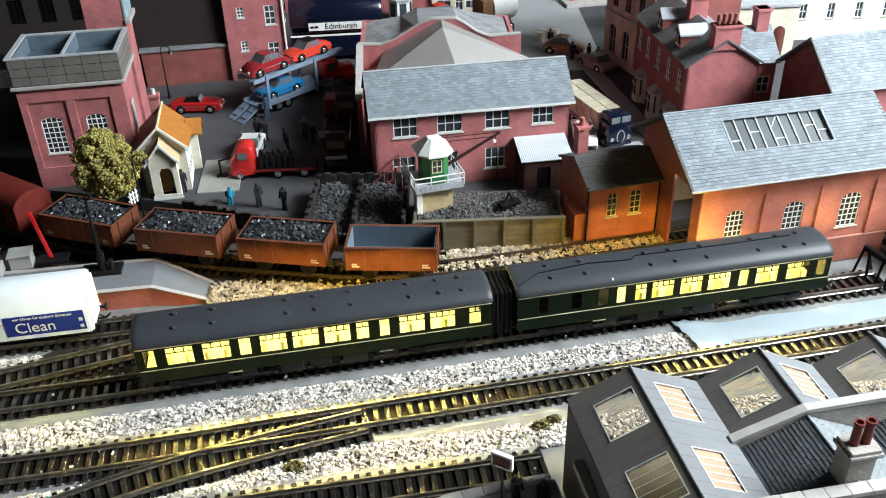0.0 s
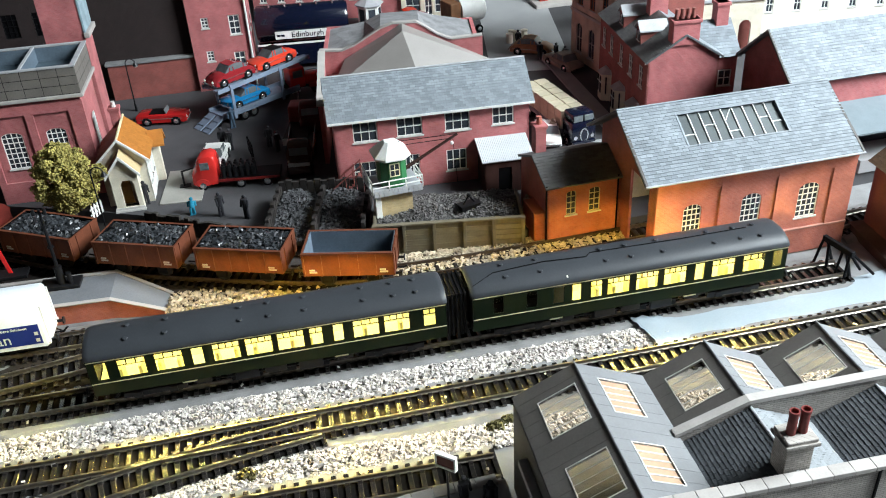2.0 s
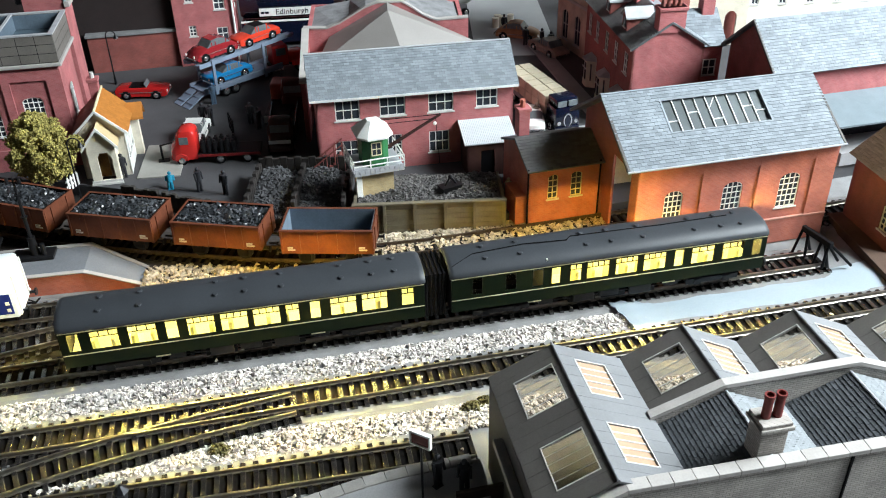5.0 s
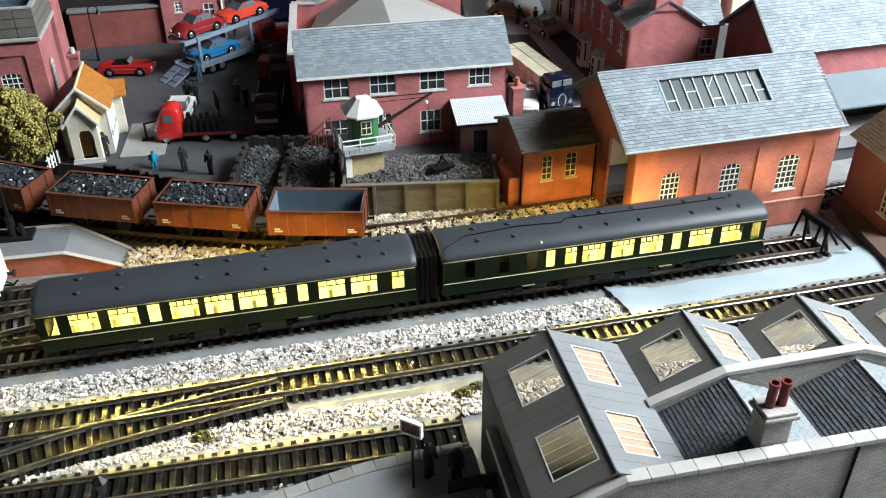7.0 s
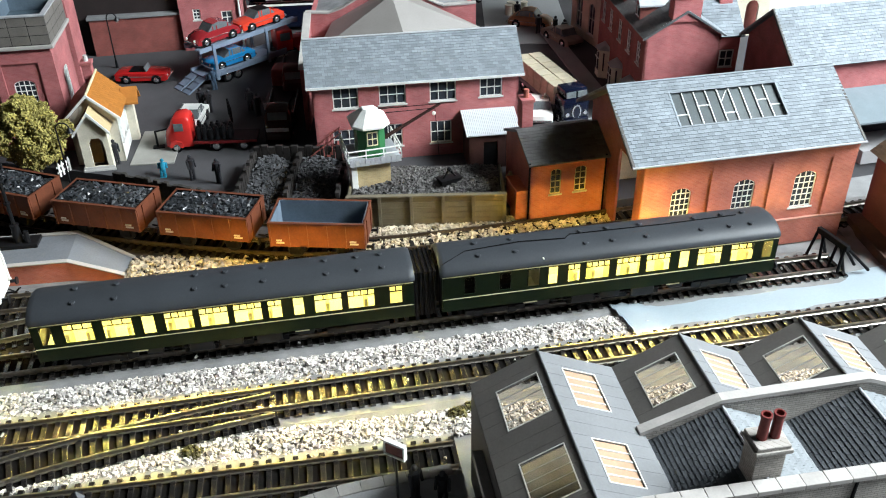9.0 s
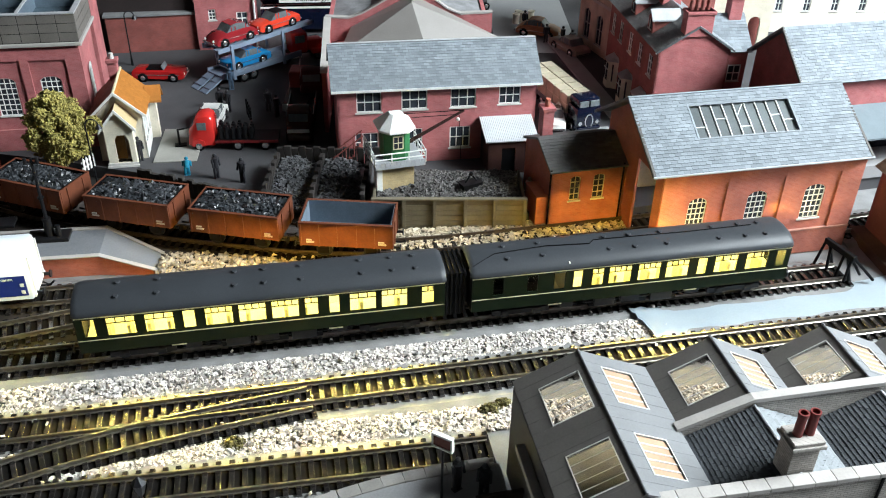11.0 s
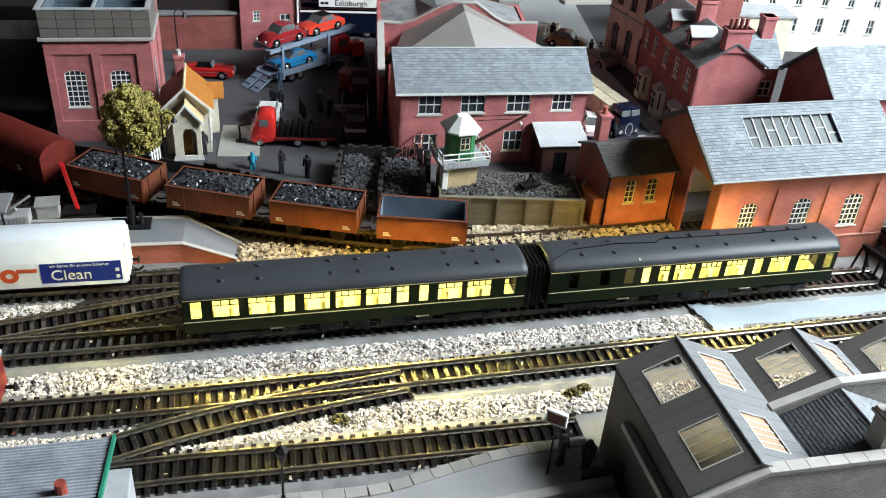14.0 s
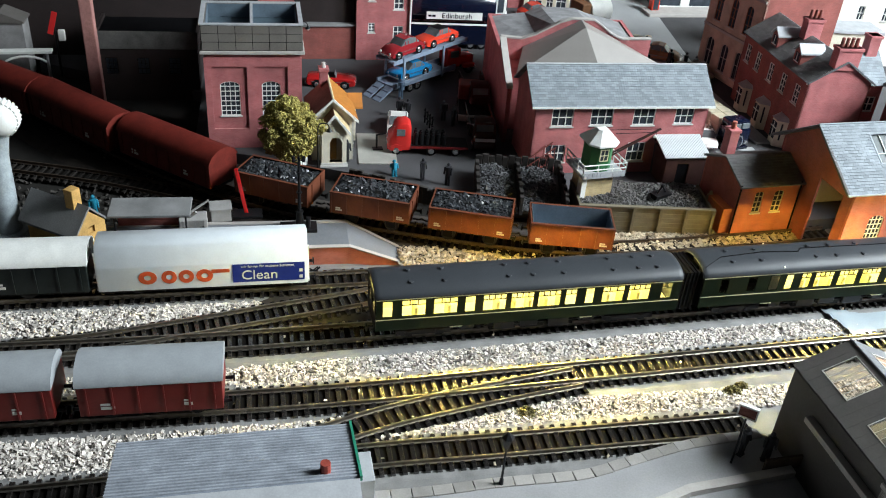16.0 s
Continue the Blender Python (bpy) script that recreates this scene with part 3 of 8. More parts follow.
def coach(x, y, z, rz, windows, label, dark=(), back_strips=(), cab=False):
    """A railcar vehicle 227 long on its rails at z: shell with real openings, roof, lamps inside, frame, bogies."""
    th = thing("railway_coach", x, y, z, rz, label, "railway coach", "lit coaches")
    L, W, z0, z1 = 113.5, 18.0, 12.5, 40.0
    zw0, zw1 = 24.2, 37.7
    for s in (-1, 1):
        bm = BM()
        holes = [rect(a, b, zw0, zw1) for a, b, k in windows]
        m = T(0, -W, 0) if s < 0 else T(0, W, 0, 0, 0, 180)
        hs = holes if s < 0 else [[(-q[0], q[1]) for q in h][::-1] for h in holes]
        panel(bm, rect(-L, L, z0, z1), hs, 0.9, m)
        side = part("body_side", bm, COACH_G, th)
        if s < 0:
            bm = BM()
            for zz in (zw0 - 2.6, zw1 + 0.7):
                box(bm, -L, -W - 0.18, zz, L, -W, zz + 0.55)
            part("lining", bm, LINING, side, "thin cream lining")
            for a, b, k in windows:
                bm = BM()
                box(bm, a, -W + 0.35, zw0, b, -W + 0.6, zw1)
                pane = part("window", bm, GLASS, side)
                pane.visible_shadow = False
                bm = BM()
                for q, r_ in ((a, a + 0.4), (b - 0.4, b)):
                    box(bm, q, -W - 0.15, zw0, r_, -W + 0.3, zw1)
                box(bm, a, -W - 0.15, zw0, b, -W + 0.3, zw0 + 0.35)
                box(bm, a, -W - 0.15, zw1 - 0.35, b, -W + 0.3, zw1)
                if b - a > 8:
                    box(bm, a, -W - 0.1, zw1 - 4.3, b, -W + 0.3, zw1 - 3.8)
                    for i in range(1, k):
                        xx = a + (b - a) * i / k
                        box(bm, xx - 0.35, -W - 0.1, zw1 - 3.8, xx + 0.35, -W + 0.3, zw1)
                part("window_frame", bm, COACH_G, side)
    for s in (-1, 1):
        bm = BM()
        if cab and s < 0:
            ends = [rect(-15, -3, 25.5, 37), rect(3, 15, 25.5, 37)]
            panel(bm, rect(-W + 1, W - 1, z0, z1), ends, 1.2, T(-L - 0.6, 0, 0, 0, 0, -90))
            wall = part("end_wall", bm, BLACK, th)
            for q in ends:
                bm = BM()
                prism(bm, q, 0.4, 0.6, T(-L - 0.6, 0, 0, 0, 0, -90))
                part("cab_window", bm, GLASS, wall).visible_shadow = False
            continue
        box(bm, s * L - 0.6, -W + 1, z0, s * L + 0.6, W - 1, z1)
        box(bm, s * (L + 1.0) - 1, -7, z0 + 1, s * (L + 1.0) + 1, 7, z1 + 2)
        part("end_wall", bm, BLACK, th)
    bm = BM()
    ring = [(W + 0.5, z1 - 0.4), (W + 0.5, z1 + 0.6), (W - 1.0, z1 + 3.0), (W - 5.0, z1 + 5.6), (8.0, z1 + 7.4), (0, z1 + 8.0)]
    ring = ring + [(-u, v) for u, v in ring[-2::-1]]
    ring += [(u * 0.94, v - 1.1) for u, v in ring[::-1]]
    secs = []
    for k, sc, dz in ((-L - 1.2, 0.93, -1.2), (-L + 0.5, 0.985, -0.3), (-L + 3, 1, 0), (L - 3, 1, 0), (L - 0.5, 0.985, -0.3), (L + 1.2, 0.93, -1.2)):
        secs.append([(k, u * sc, v + dz * (v - z1 + 1) / 8) for u, v in ring])
    loft(bm, secs)
    roof = part("roof", bm, COACH_R, th, "matt dark grey roof", smooth=True)
    for a in (-88.6, -64.5, -18, 0, 23, 61, 80.7, 95.6):
        for yy, zz in ((-9.5, -0.9), (3.5, 0.3)):
            bm = BM()
            rod(bm, (a, yy, z1 + 6.4), (a, yy, z1 + 8.2 + zz), 1.5, 1.1, 8)
            rod(bm, (a, yy, z1 + 8.2 + zz), (a, yy, z1 + 8.8 + zz), 1.9, 1.5, 8)
            part("roof_vent", bm, COACH_R, roof)
    bm = BM()
    box(bm, -L + 2, -W + 1.2, z0 + 0.3, L - 2, W - 1.2, z0 + 1.4)
    part("inside_floor", bm, INSIDE, th)
    for a in range(-96, 100, 12):
        if any(q[0] - 2 < a < q[1] + 2 and q[1] - q[0] > 8 for q in windows):
            bm = BM()
            box(bm, a - 1.2, -W + 6, z0 + 1.4, a + 1.2, -2, zw0 + 2.0, bevel=0.5)
            part("seat", bm, SEAT, th)
    lit = [q for q in windows if q not in dark]
    bm = BM()
    box(bm, min(q[0] for q in lit) - 2, -1.5, z1 + 3.4, max(q[1] for q in lit) + 2, 2.5, z1 + 4.0)
    part("ceiling_lamp", bm, LAMP, th, "warm yellow light strip")
    # unseen strip added to keep direct lamplight off the far tracks
    bm = BM()
    box(bm, -L + 3, -3.2, z1 + 2.7, L - 3, -2.6, z1 + 4.4)
    part("light_shield", bm, INSIDE, th)
    # added screen: catches lamplight behind the windows and stops it at the back
    bm = BM()
    box(bm, -L + 3, 7.0, z0 + 1.4, L - 3, 7.8, z1 + 3.2)
    part("light_screen", bm, INSIDE, th)
    # added glowing strips, placed for the light they throw out at the back
    for a, b, y, z, glow in back_strips:
        bm = BM()
        box(bm, a, y, z, b, y + 1.2, z + 0.8)
        part("back_glow", bm, glow, th, "unseen added light strip behind the back windows")
    if dark:
        # black sheets stand in for the darkness of the unlit end
        bm = BM()
        box(bm, -L + 3, -11, z0 + 1.4, -63, -10.2, z1 - 0.6)
        box(bm, -L + 3, -15.5, z0 + 1.4, -63, -10.9, zw0 + 3)
        part("unlit_backing", bm, BLACK, th, "black sheets for the unlit space behind the windows")
        bm = BM()
        box(bm, lit[0][0] - 3.5, -W + 1, z0 + 1.4, lit[0][0] - 2.6, W - 1, z1 + 4)
        part("partition", bm, INSIDE, th)
    bm = BM()
    box(bm, -L + 6, -13.5, z0 - 3, L - 6, 13.5, z0 - 0.2)
    for a, b in ((-30, -10), (-6, 12), (18, 34)):
        box(bm, a, -15, z0 - 8.5, b, -3, z0 - 3, bevel=0.6)
    part("underframe", bm, BLACK, th)
    for s in (-1, 1):
        bm = BM()
        c = s * 78
        for k in (-1, 1):
            box(bm, c - 20, k * 13 - 1, 4.2, c + 20, k * 13 + 1, 8.0)
            for q in (-11, 11):
                box(bm, c + q - 2.6, k * 13.6 - 1, 3.2, c + q + 2.6, k * 13.6 + 1, 7.4)
        box(bm, c - 12, -12, 6, c + 12, 12, 9.5)
        bogie = part("bogie", bm, IRON, th)
        disc_wheels(bogie, (c - 13, c + 13), 7.8, 6.2)
        for k in (-1, 1):
            bm = BM()
            rod(bm, (s * L, k * 11, 12), (s * (L + 5), k * 11, 12), 1.2)
            rod(bm, (s * (L + 5), k * 11, 12), (s * (L + 6), k * 11, 12), 3.0, 3.0, 12)
            part("buffer", bm, IRON, th)
    bm = BM()
    for k in (-4, 0, 4):
        tube(bm, [(L + 1, k, 22), (L + 5, k * 1.2, 15), (L + 9, k, 17)], 0.7)
    part("hose", bm, BLACK, th)
    # gangway bellows at the inner end
    for k in range(9 if cab else 0):
        bm = BM()
        q = 14.5 - 0.7 * (k % 2)
        box(bm, L + 1.4 + k * 1.5, -q, z0 - 3, L + 2.9 + k * 1.5, q, z1 + 3.0 - 0.7 * (k % 2), bevel=0.3)
        part("bellows_fold", bm, BLACK, th)
    # boxes, tanks and pipes hung below the floor
    for a, b, c in ((-52, -42, 5.5), (-27, -12, 7.5), (-8, 6, 6.0), (14, 30, 8.0), (40, 50, 5.0)):
        bm = BM()
        box(bm, a, -16.4, z0 - c, b, -13.8, z0 - 1.0, bevel=0.5)
        part("equipment_box", bm, IRON, th)
    bm = BM()
    tube(bm, [(-58, -15.4, z0 - 2.6), (-30, -15.6, z0 - 3.6), (34, -15.6, z0 - 3.4), (58, -15.4, z0 - 2.2)], 0.5)
    part("brake_pipe", bm, IRON, th)
    for a in (-60, 38):
        bm = BM()
        box(bm, a, -17.8, z0 - 1.2, a + 9, -15.5, z0 - 0.4)
        part("step_board", bm, LINING, th)
    if dark:
        bm = BM()
        tube(bm, [(-112, -13, z1 + 6.0), (-96, -4, z1 + 8.1), (-60, -1, z1 + 8.5), (-30, -3, z1 + 8.3), (-26, 1, z1 + 8.4), (40, 0, z1 + 8.4), (90, 1, z1 + 8.4)], 0.32)
        part("roof_pipe", bm, BLACK, roof)
    return th


W1 = [(-109.2, -101.8, 0), (-95.7, -78.5, 3), (-73.2, -55.8, 3), (-50.7, -43, 1), (-37.6, -20.5, 4), (-17.2, -0.1, 4), (3, 20.1, 4), (23.5, 32.2, 2), (38.8, 45.7, 0), (51.8, 68.9, 3), (72.1, 89.2, 4), (98.2, 106.6, 2)]
W2 = [(-99.5, -92.2, 0), (-76.7, -68.8, 0), (-58.1, -50.1, 0), (-44.8, -38.1, 1), (-31.6, -23.2, 2), (-19.7, -3.4, 4), (1, 17.3, 4), (21.2, 37.9, 4), (44, 51.3, 0), (56.7, 73.9, 3), (79.9, 96.6, 3), (102.6, 109.8, 0)]
coach(17, yA(17) - 2, 7.3, 2.5, W1, "dark green model railcar coach with lit yellow windows", back_strips=((-88, 4, 10.5, 37.8, BACK_GLOW_DIM), (5, 70, 10.5, 37.8, BACK_GLOW_MID)), cab=True)
coach(262, yA(262) - 2, 7.3, 2.7, W2, "dark green model railcar coach with guard's end unlit", dark=W2[:3], back_strips=((6, 50, 15.0, 22.6, BACK_GLOW), (-44, 19, 10.5, 37.8, BACK_GLOW_MID), (20, 66, 10.5, 37.8, BACK_GLOW_DIM)))


def heap(W, L, top, n, z):
    """A mound of lumps within a rectangle."""
    x, y = nrng.uniform(-L, L, n), nrng.uniform(-W, W, n)
    h = top * np.clip(1 - (x / (L * 1.08)) ** 4, 0, 1) * np.clip(1 - (y / (W * 1.1)) ** 2, 0, 1)
    return np.stack([x, y, z + h * nrng.uniform(0.75, 1.05, n)], 1)


def mineral_wagon(x, y, z, rz, label, full=True):
    th = thing("mineral_wagon", x, y, z, rz, label, "wagon", "mineral wagons")
    L, W, z0, z1, t = 33.5, 16.5, 13.0, 32.5, 1.1
    for s in (-1, 1):
        bm = BM()
        box(bm, -L, s * W - t / 2, z0, L, s * W + t / 2, z1 - 0.3)
        side = part("side", bm, BAUX, th)
        for a in (-33, -20, -7, 7, 20, 33):
            bm = BM()
            box(bm, a - 0.7, s * W - t / 2 - 0.7, z0, a + 0.7, s * W + t / 2 + 0.7, z1 - 1.4)
            part("rib", bm, BAUX, side)
        bm = BM()
        box(bm, -L - 0.6, s * W - t / 2 - 0.6, z1 - 1.3, L + 0.6, s * W + t / 2 + 0.6, z1)
        part("top_rail", bm, BAUX, side)
        if s < 0:
            for a, w_ in ((-29, 5.5), (23, 6)):
                for k in range(2):
                    bm = BM()
                    box(bm, a, -W - 1.32, z0 + 3 + k * 1.8, a + w_ - k * 1.5, -W - 0.55, z0 + 4 + k * 1.8)
                    part("lettering", bm, SILL, side, "small pale lettering patch")
        bm = BM()
        box(bm, s * L - t / 2, -W, z0, s * L + t / 2, W, z1 - 0.1)
        for a in (-9, 9):
            box(bm, s * L - t / 2 - 0.7, a - 0.8, z0, s * L + t / 2 + 0.7, a + 0.8, z1 - 1)
        part("end_wall", bm, BAUX, th)
    bm = BM()
    box(bm, -L + 0.6, -W + 0.6, z0 + 0.2, L - 0.6, W - 0.6, z0 + 1.2)
    part("floor", bm, BAUX_IN if not full else BLACK, th)
    bm = BM()
    for s in (-1, 1):
        box(bm, -L + 1.4, s * (W - 1.4) - 0.12, z0 + 1.2, L - 1.4, s * (W - 1.4) + 0.12, z1 - 0.15)
        box(bm, s * (L - 1.4) - 0.12, -W + 1.6, z0 + 1.2, s * (L - 1.4) + 0.12, W - 1.6, z1 - 0.15)
    part("lining", bm, BAUX_IN if not full else BLACK, th, "grey-blue inner faces")
    bm = BM()
    box(bm, -L + 1, -11.5, z0 - 3.2, L - 1, -9.5, z0)
    box(bm, -L + 1, 9.5, z0 - 3.2, L - 1, 11.5, z0)
    for a in (-17.5, 17.5):
        for k in (-1, 1):
            box(bm, a - 4, k * 12.2 - 0.8, 4.5, a + 4, k * 12.2 + 0.8, z0 - 2.5)
    part("underframe", bm, BLACK, th)
    disc_wheels(th, (-17.5, 17.5), 7.8, 6.2)
    for s in (-1, 1):
        for k in (-1, 1):
            bm = BM()
            rod(bm, (s * L, k * 11, 11), (s * (L + 4.5), k * 11, 11), 1.1)
            rod(bm, (s * (L + 4.5), k * 11, 11), (s * (L + 5.4), k * 11, 11), 2.5, 2.5, 12)
            part("buffer", bm, IRON, th)
        bm = BM()
        tube(bm, [(s * L, 0, 9), (s * (L + 5), 0, 9), (s * (L + 8), 0, 10.5)], 0.8)
        part("coupling", bm, IRON, th)
    if full:
        ob = new("coal_load", chips("coal_load", np.concatenate([heap(14.5, 31.5, 3.0, 520, z1 - 2.5), heap(14.5, 31.5, 0.5, 300, z1 - 4)]), 2.0, 4.6, COAL))
        ob.parent = th
        ob["label"], ob["kind"] = "heaped black coal", "stuff"
        bm = BM()
        box(bm, -L + 1, -W + 1, z1 - 9, L - 1, W - 1, z1 - 4)
        part("coal_bed", bm, COAL, th)
    return th


mineral_wagon(-158, 656, 12.3, -27, "red-brown mineral wagon heaped with coal beside the tree")
mineral_wagon(-80, 622, 12.3, -20.5, "red-brown mineral wagon heaped with coal")
mineral_wagon(-2, 594, 12.3, -18.5, "red-brown mineral wagon heaped with coal")
mineral_wagon(76, 569.5, 12.3, -12.0, "empty red-brown mineral wagon with grey-blue inside", full=False)


# ---------------------------------------------------------------- engine shed with its annexe
def long_walls(parent, L, W, zb, ze, wall, holes_f=(), holes_b=(), t=2.0, names=("front_wall", "back_wall")):
    bm = BM()
    panel(bm, rect(0, L, zb, ze), holes_f, t, T(0, 0, 0))
    f = part(names[0], bm, wall, parent)
    bm = BM()
    panel(bm, rect(0, L, zb, ze), holes_b, t, T(0, W - t, 0))
    part(names[1], bm, wall, parent)
    return f


def engine_shed():
    th = thing("engine_shed", 290, 532, 0, 3.9, "red brick engine shed with blue-grey slate roof and skylight", "building")
    L, W, zb, ze, zr = 168, 104, 1, 85.5, 117
    wins = [(30, 44.5, 32, 59), (77, 93, 32, 60), (124, 141, 32, 61)]
    bm = BM()
    panel(bm, rect(8, L, zb, ze), [arch(a, b, c, d, 5) for a, b, c, d in wins], 2.0, T(0, 0, 0))
    f = part("front_wall", bm, RED, th)
    bm = BM()
    panel(bm, rect(8, L, zb, ze), [], 2.0, T(0, W - 2, 0))
    part("back_wall", bm, RED, th)
    for a, b, c, d in wins:
        window(th, a, b, c, d, 4, 6, T(0, 0, 0), rise=5, deep=0.9, bar=0.5)
    for a, b in ((7.2, 17.5), (58, 68), (104, 113), (150, L + 0.8)):
        bm = BM()
        box(bm, a, -1.3, 23.3, b, -0.01, 77, bevel=0.2)
        part("pilaster", bm, RED, f)
    for a, b in ((17.5, 58), (68, 104), (113, 150)):
        bm = BM()
        box(bm, a + 0.02, -1.25, 71, b - 0.02, -0.01, 76.9)
        part("panel_head", bm, RED, f)
    bm = BM()
    box(bm, 7.2, -1.9, 77.1, L + 0.8, -0.01, 83, bevel=0.3)
    part("cornice", bm, RED, f)
    bm = BM()
    box(bm, 7.2, -1.5, zb, L + 0.8, -0.01, 22)
    part("plinth", bm, RED, f)
    bm = BM()
    box(bm, 7.2, -2.2, 22, L + 0.8, 0, 23.2)
    part("plinth_band", bm, paint("worn_brick_edge", (0.46, 0.22, 0.17), 0.8), f)
    door = [rect(13, 45, zb + 0.5, 72)]
    # gables take a darker brick than the front, which carries their shade
    for x, hs in ((10.0, door), (L, [])):
        bm = BM()
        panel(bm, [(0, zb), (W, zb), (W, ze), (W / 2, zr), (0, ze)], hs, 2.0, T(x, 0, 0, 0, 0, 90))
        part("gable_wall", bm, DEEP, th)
    m, l, s = slope_place(-4.5, -5, 83.2, L + 2, W / 2, 118.5)
    hole = (44, 124, 27.5, 55.5)
    slate_roof(th, m, l, s, 4.7, 2.95, SLATE, UNDER, singles=300, near=lambda q: q[0][1], hole=hole)
    m2, l, s2 = slope_place(-4.5, W + 5, 83.2, L + 2, W / 2, 118.5, flip=True)
    slate_roof(th, m2, l, s2, 4.7, 2.95, SLATE, UNDER, singles=0)
    # skylight: sunk glass, white bars, dark kerb
    bm = BM()
    for a, b, c, d in ((42.6, 44, 26.3, 56.9), (124, 125.4, 26.3, 56.9), (44, 124, 26.3, 27.5), (44, 124, 55.5, 56.9)):
        box(bm, a, c, -2.4, b, d, 0.62, m)
    sk = part("skylight", bm, SLATE, th, "sunken skylight with white glazing bars")
    bm = BM()
    box(bm, 44, 27.5, -2.3, 124, 55.5, -1.9, m)
    part("pane", bm, paint("skylight_glass", (0.10, 0.115, 0.12), 0.35, dark=0.6, grain=40, bump=0.05), sk).visible_shadow = False
    bm = BM()
    for i in range(1, 9):
        box(bm, 44 + i * 8.9 - 0.38, 27.5, -1.9, 44 + i * 8.9 + 0.38, 55.5, -0.9, m)
    for i, v in ((0, 37), (2, 43), (4, 35), (7, 43), (8, 38)):
        box(bm, 44.4 + i * 8.9, v, -1.9, 44 + (i + 1) * 8.9 - 0.4, v + 0.75, -1.1, m)
    rod(bm, m @ Vector((81, 46, -1.5)), m @ Vector((87, 54.5, -1.5)), 0.35, n=5)
    part("glazing_bar", bm, WHITE, sk)
    bm = BM()
    box(bm, -4.7, W / 2 - 1.2, 118.2, L + 2.2, W / 2 + 1.2, 119.1, bevel=0.5)
    part("ridge_tile", bm, SLATE, th)
    for x in (-4.2, L + 0.1):
        bm = BM()
        prism(bm, [(-5.5, 81.2), (W / 2, 116.0), (W + 5.5, 81.2), (W + 5.5, 83.9), (W / 2, 118.6), (-5.5, 83.9)], 0, 1.8, T(x + 1.8, 0, 0, 0, 0, 90))
        part("bargeboard", bm, FELT_D, th)
    bm = BM()
    rod(bm, (-4.5, -6.2, 82.7), (L + 2, -6.2, 82.7), 0.9, n=8)
    part("gutter", bm, LEAD, th)
    # whitewashed inside wall and floor, seen through the open doorway
    WASH = paint("whitewash", (0.66, 0.63, 0.57), 0.85, dark=0.6, grain=40)
    bm = BM()
    box(bm, 10.1, W - 3.2, zb, L - 2.1, W - 2.05, ze)
    part("inside_lining", bm, WASH, th, "whitewashed inside wall")
    bm = BM()
    box(bm, 8, 2.05, 0.2, L - 2.1, W - 3.3, zb + 0.3)
    part("inside_floor", bm, paint("shed_floor", (0.34, 0.31, 0.28), 0.9, dark=0.6, grain=40), th)
    return th


engine_shed()


def annexe():
    th = thing("shed_annexe", 232, 589, 0, 5.5, "small brick annexe with dark slate roof beside the shed", "building")
    L, W, zb, ze, zr = 62, 60, 4, 59.5, 71.5
    wins = [(16, 24.5, 30.5, 51.5), (35.2, 44.6, 30.5, 51.5)]
    long_walls(th, L, W, zb, ze, RED, [arch(*w, 2.5) for w in wins], t=1.6)
    for w in wins:
        window(th, *w, 2, 4, T(0, 0, 0), rise=2.5, deep=0.8, bar=0.5, white=LINING)
    # gable shade is put into the brick: deeper red than the front
    for x in (1.6, L):
        bm = BM()
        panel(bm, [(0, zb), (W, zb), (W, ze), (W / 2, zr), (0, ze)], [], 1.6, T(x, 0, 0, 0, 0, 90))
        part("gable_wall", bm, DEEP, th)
    for flip in (False, True):
        m, l, s = slope_place(-2, W + 3 if flip else -3, ze - 1.5, L + 2, W / 2, zr + 0.8, flip)
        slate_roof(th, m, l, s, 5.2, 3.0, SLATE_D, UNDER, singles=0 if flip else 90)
    for x in (-1, L - 3):
        bm = BM()
        rod(bm, (x, -1.2, zb), (x, -1.2, ze), 0.8)
        part("downpipe", bm, BLACK, th)
    bm = BM()
    box(bm, -9, 4, zb, 0, 30, 34, bevel=0.3)
    part("side_block", bm, RED, th)
    bm = BM()
    box(bm, 6, 42, 66, 15, 52, 88, bevel=0.3)
    box(bm, 5, 41, 88, 16, 53, 90.5, bevel=0.3)
    st = part("chimney", bm, PINK, th)
    bm = BM()
    rod(bm, (10.5, 47, 90.5), (10.5, 47, 97), 2.3, 2.0, 10)
    part("chimney_pot", bm, RED, st)
    return th


annexe()


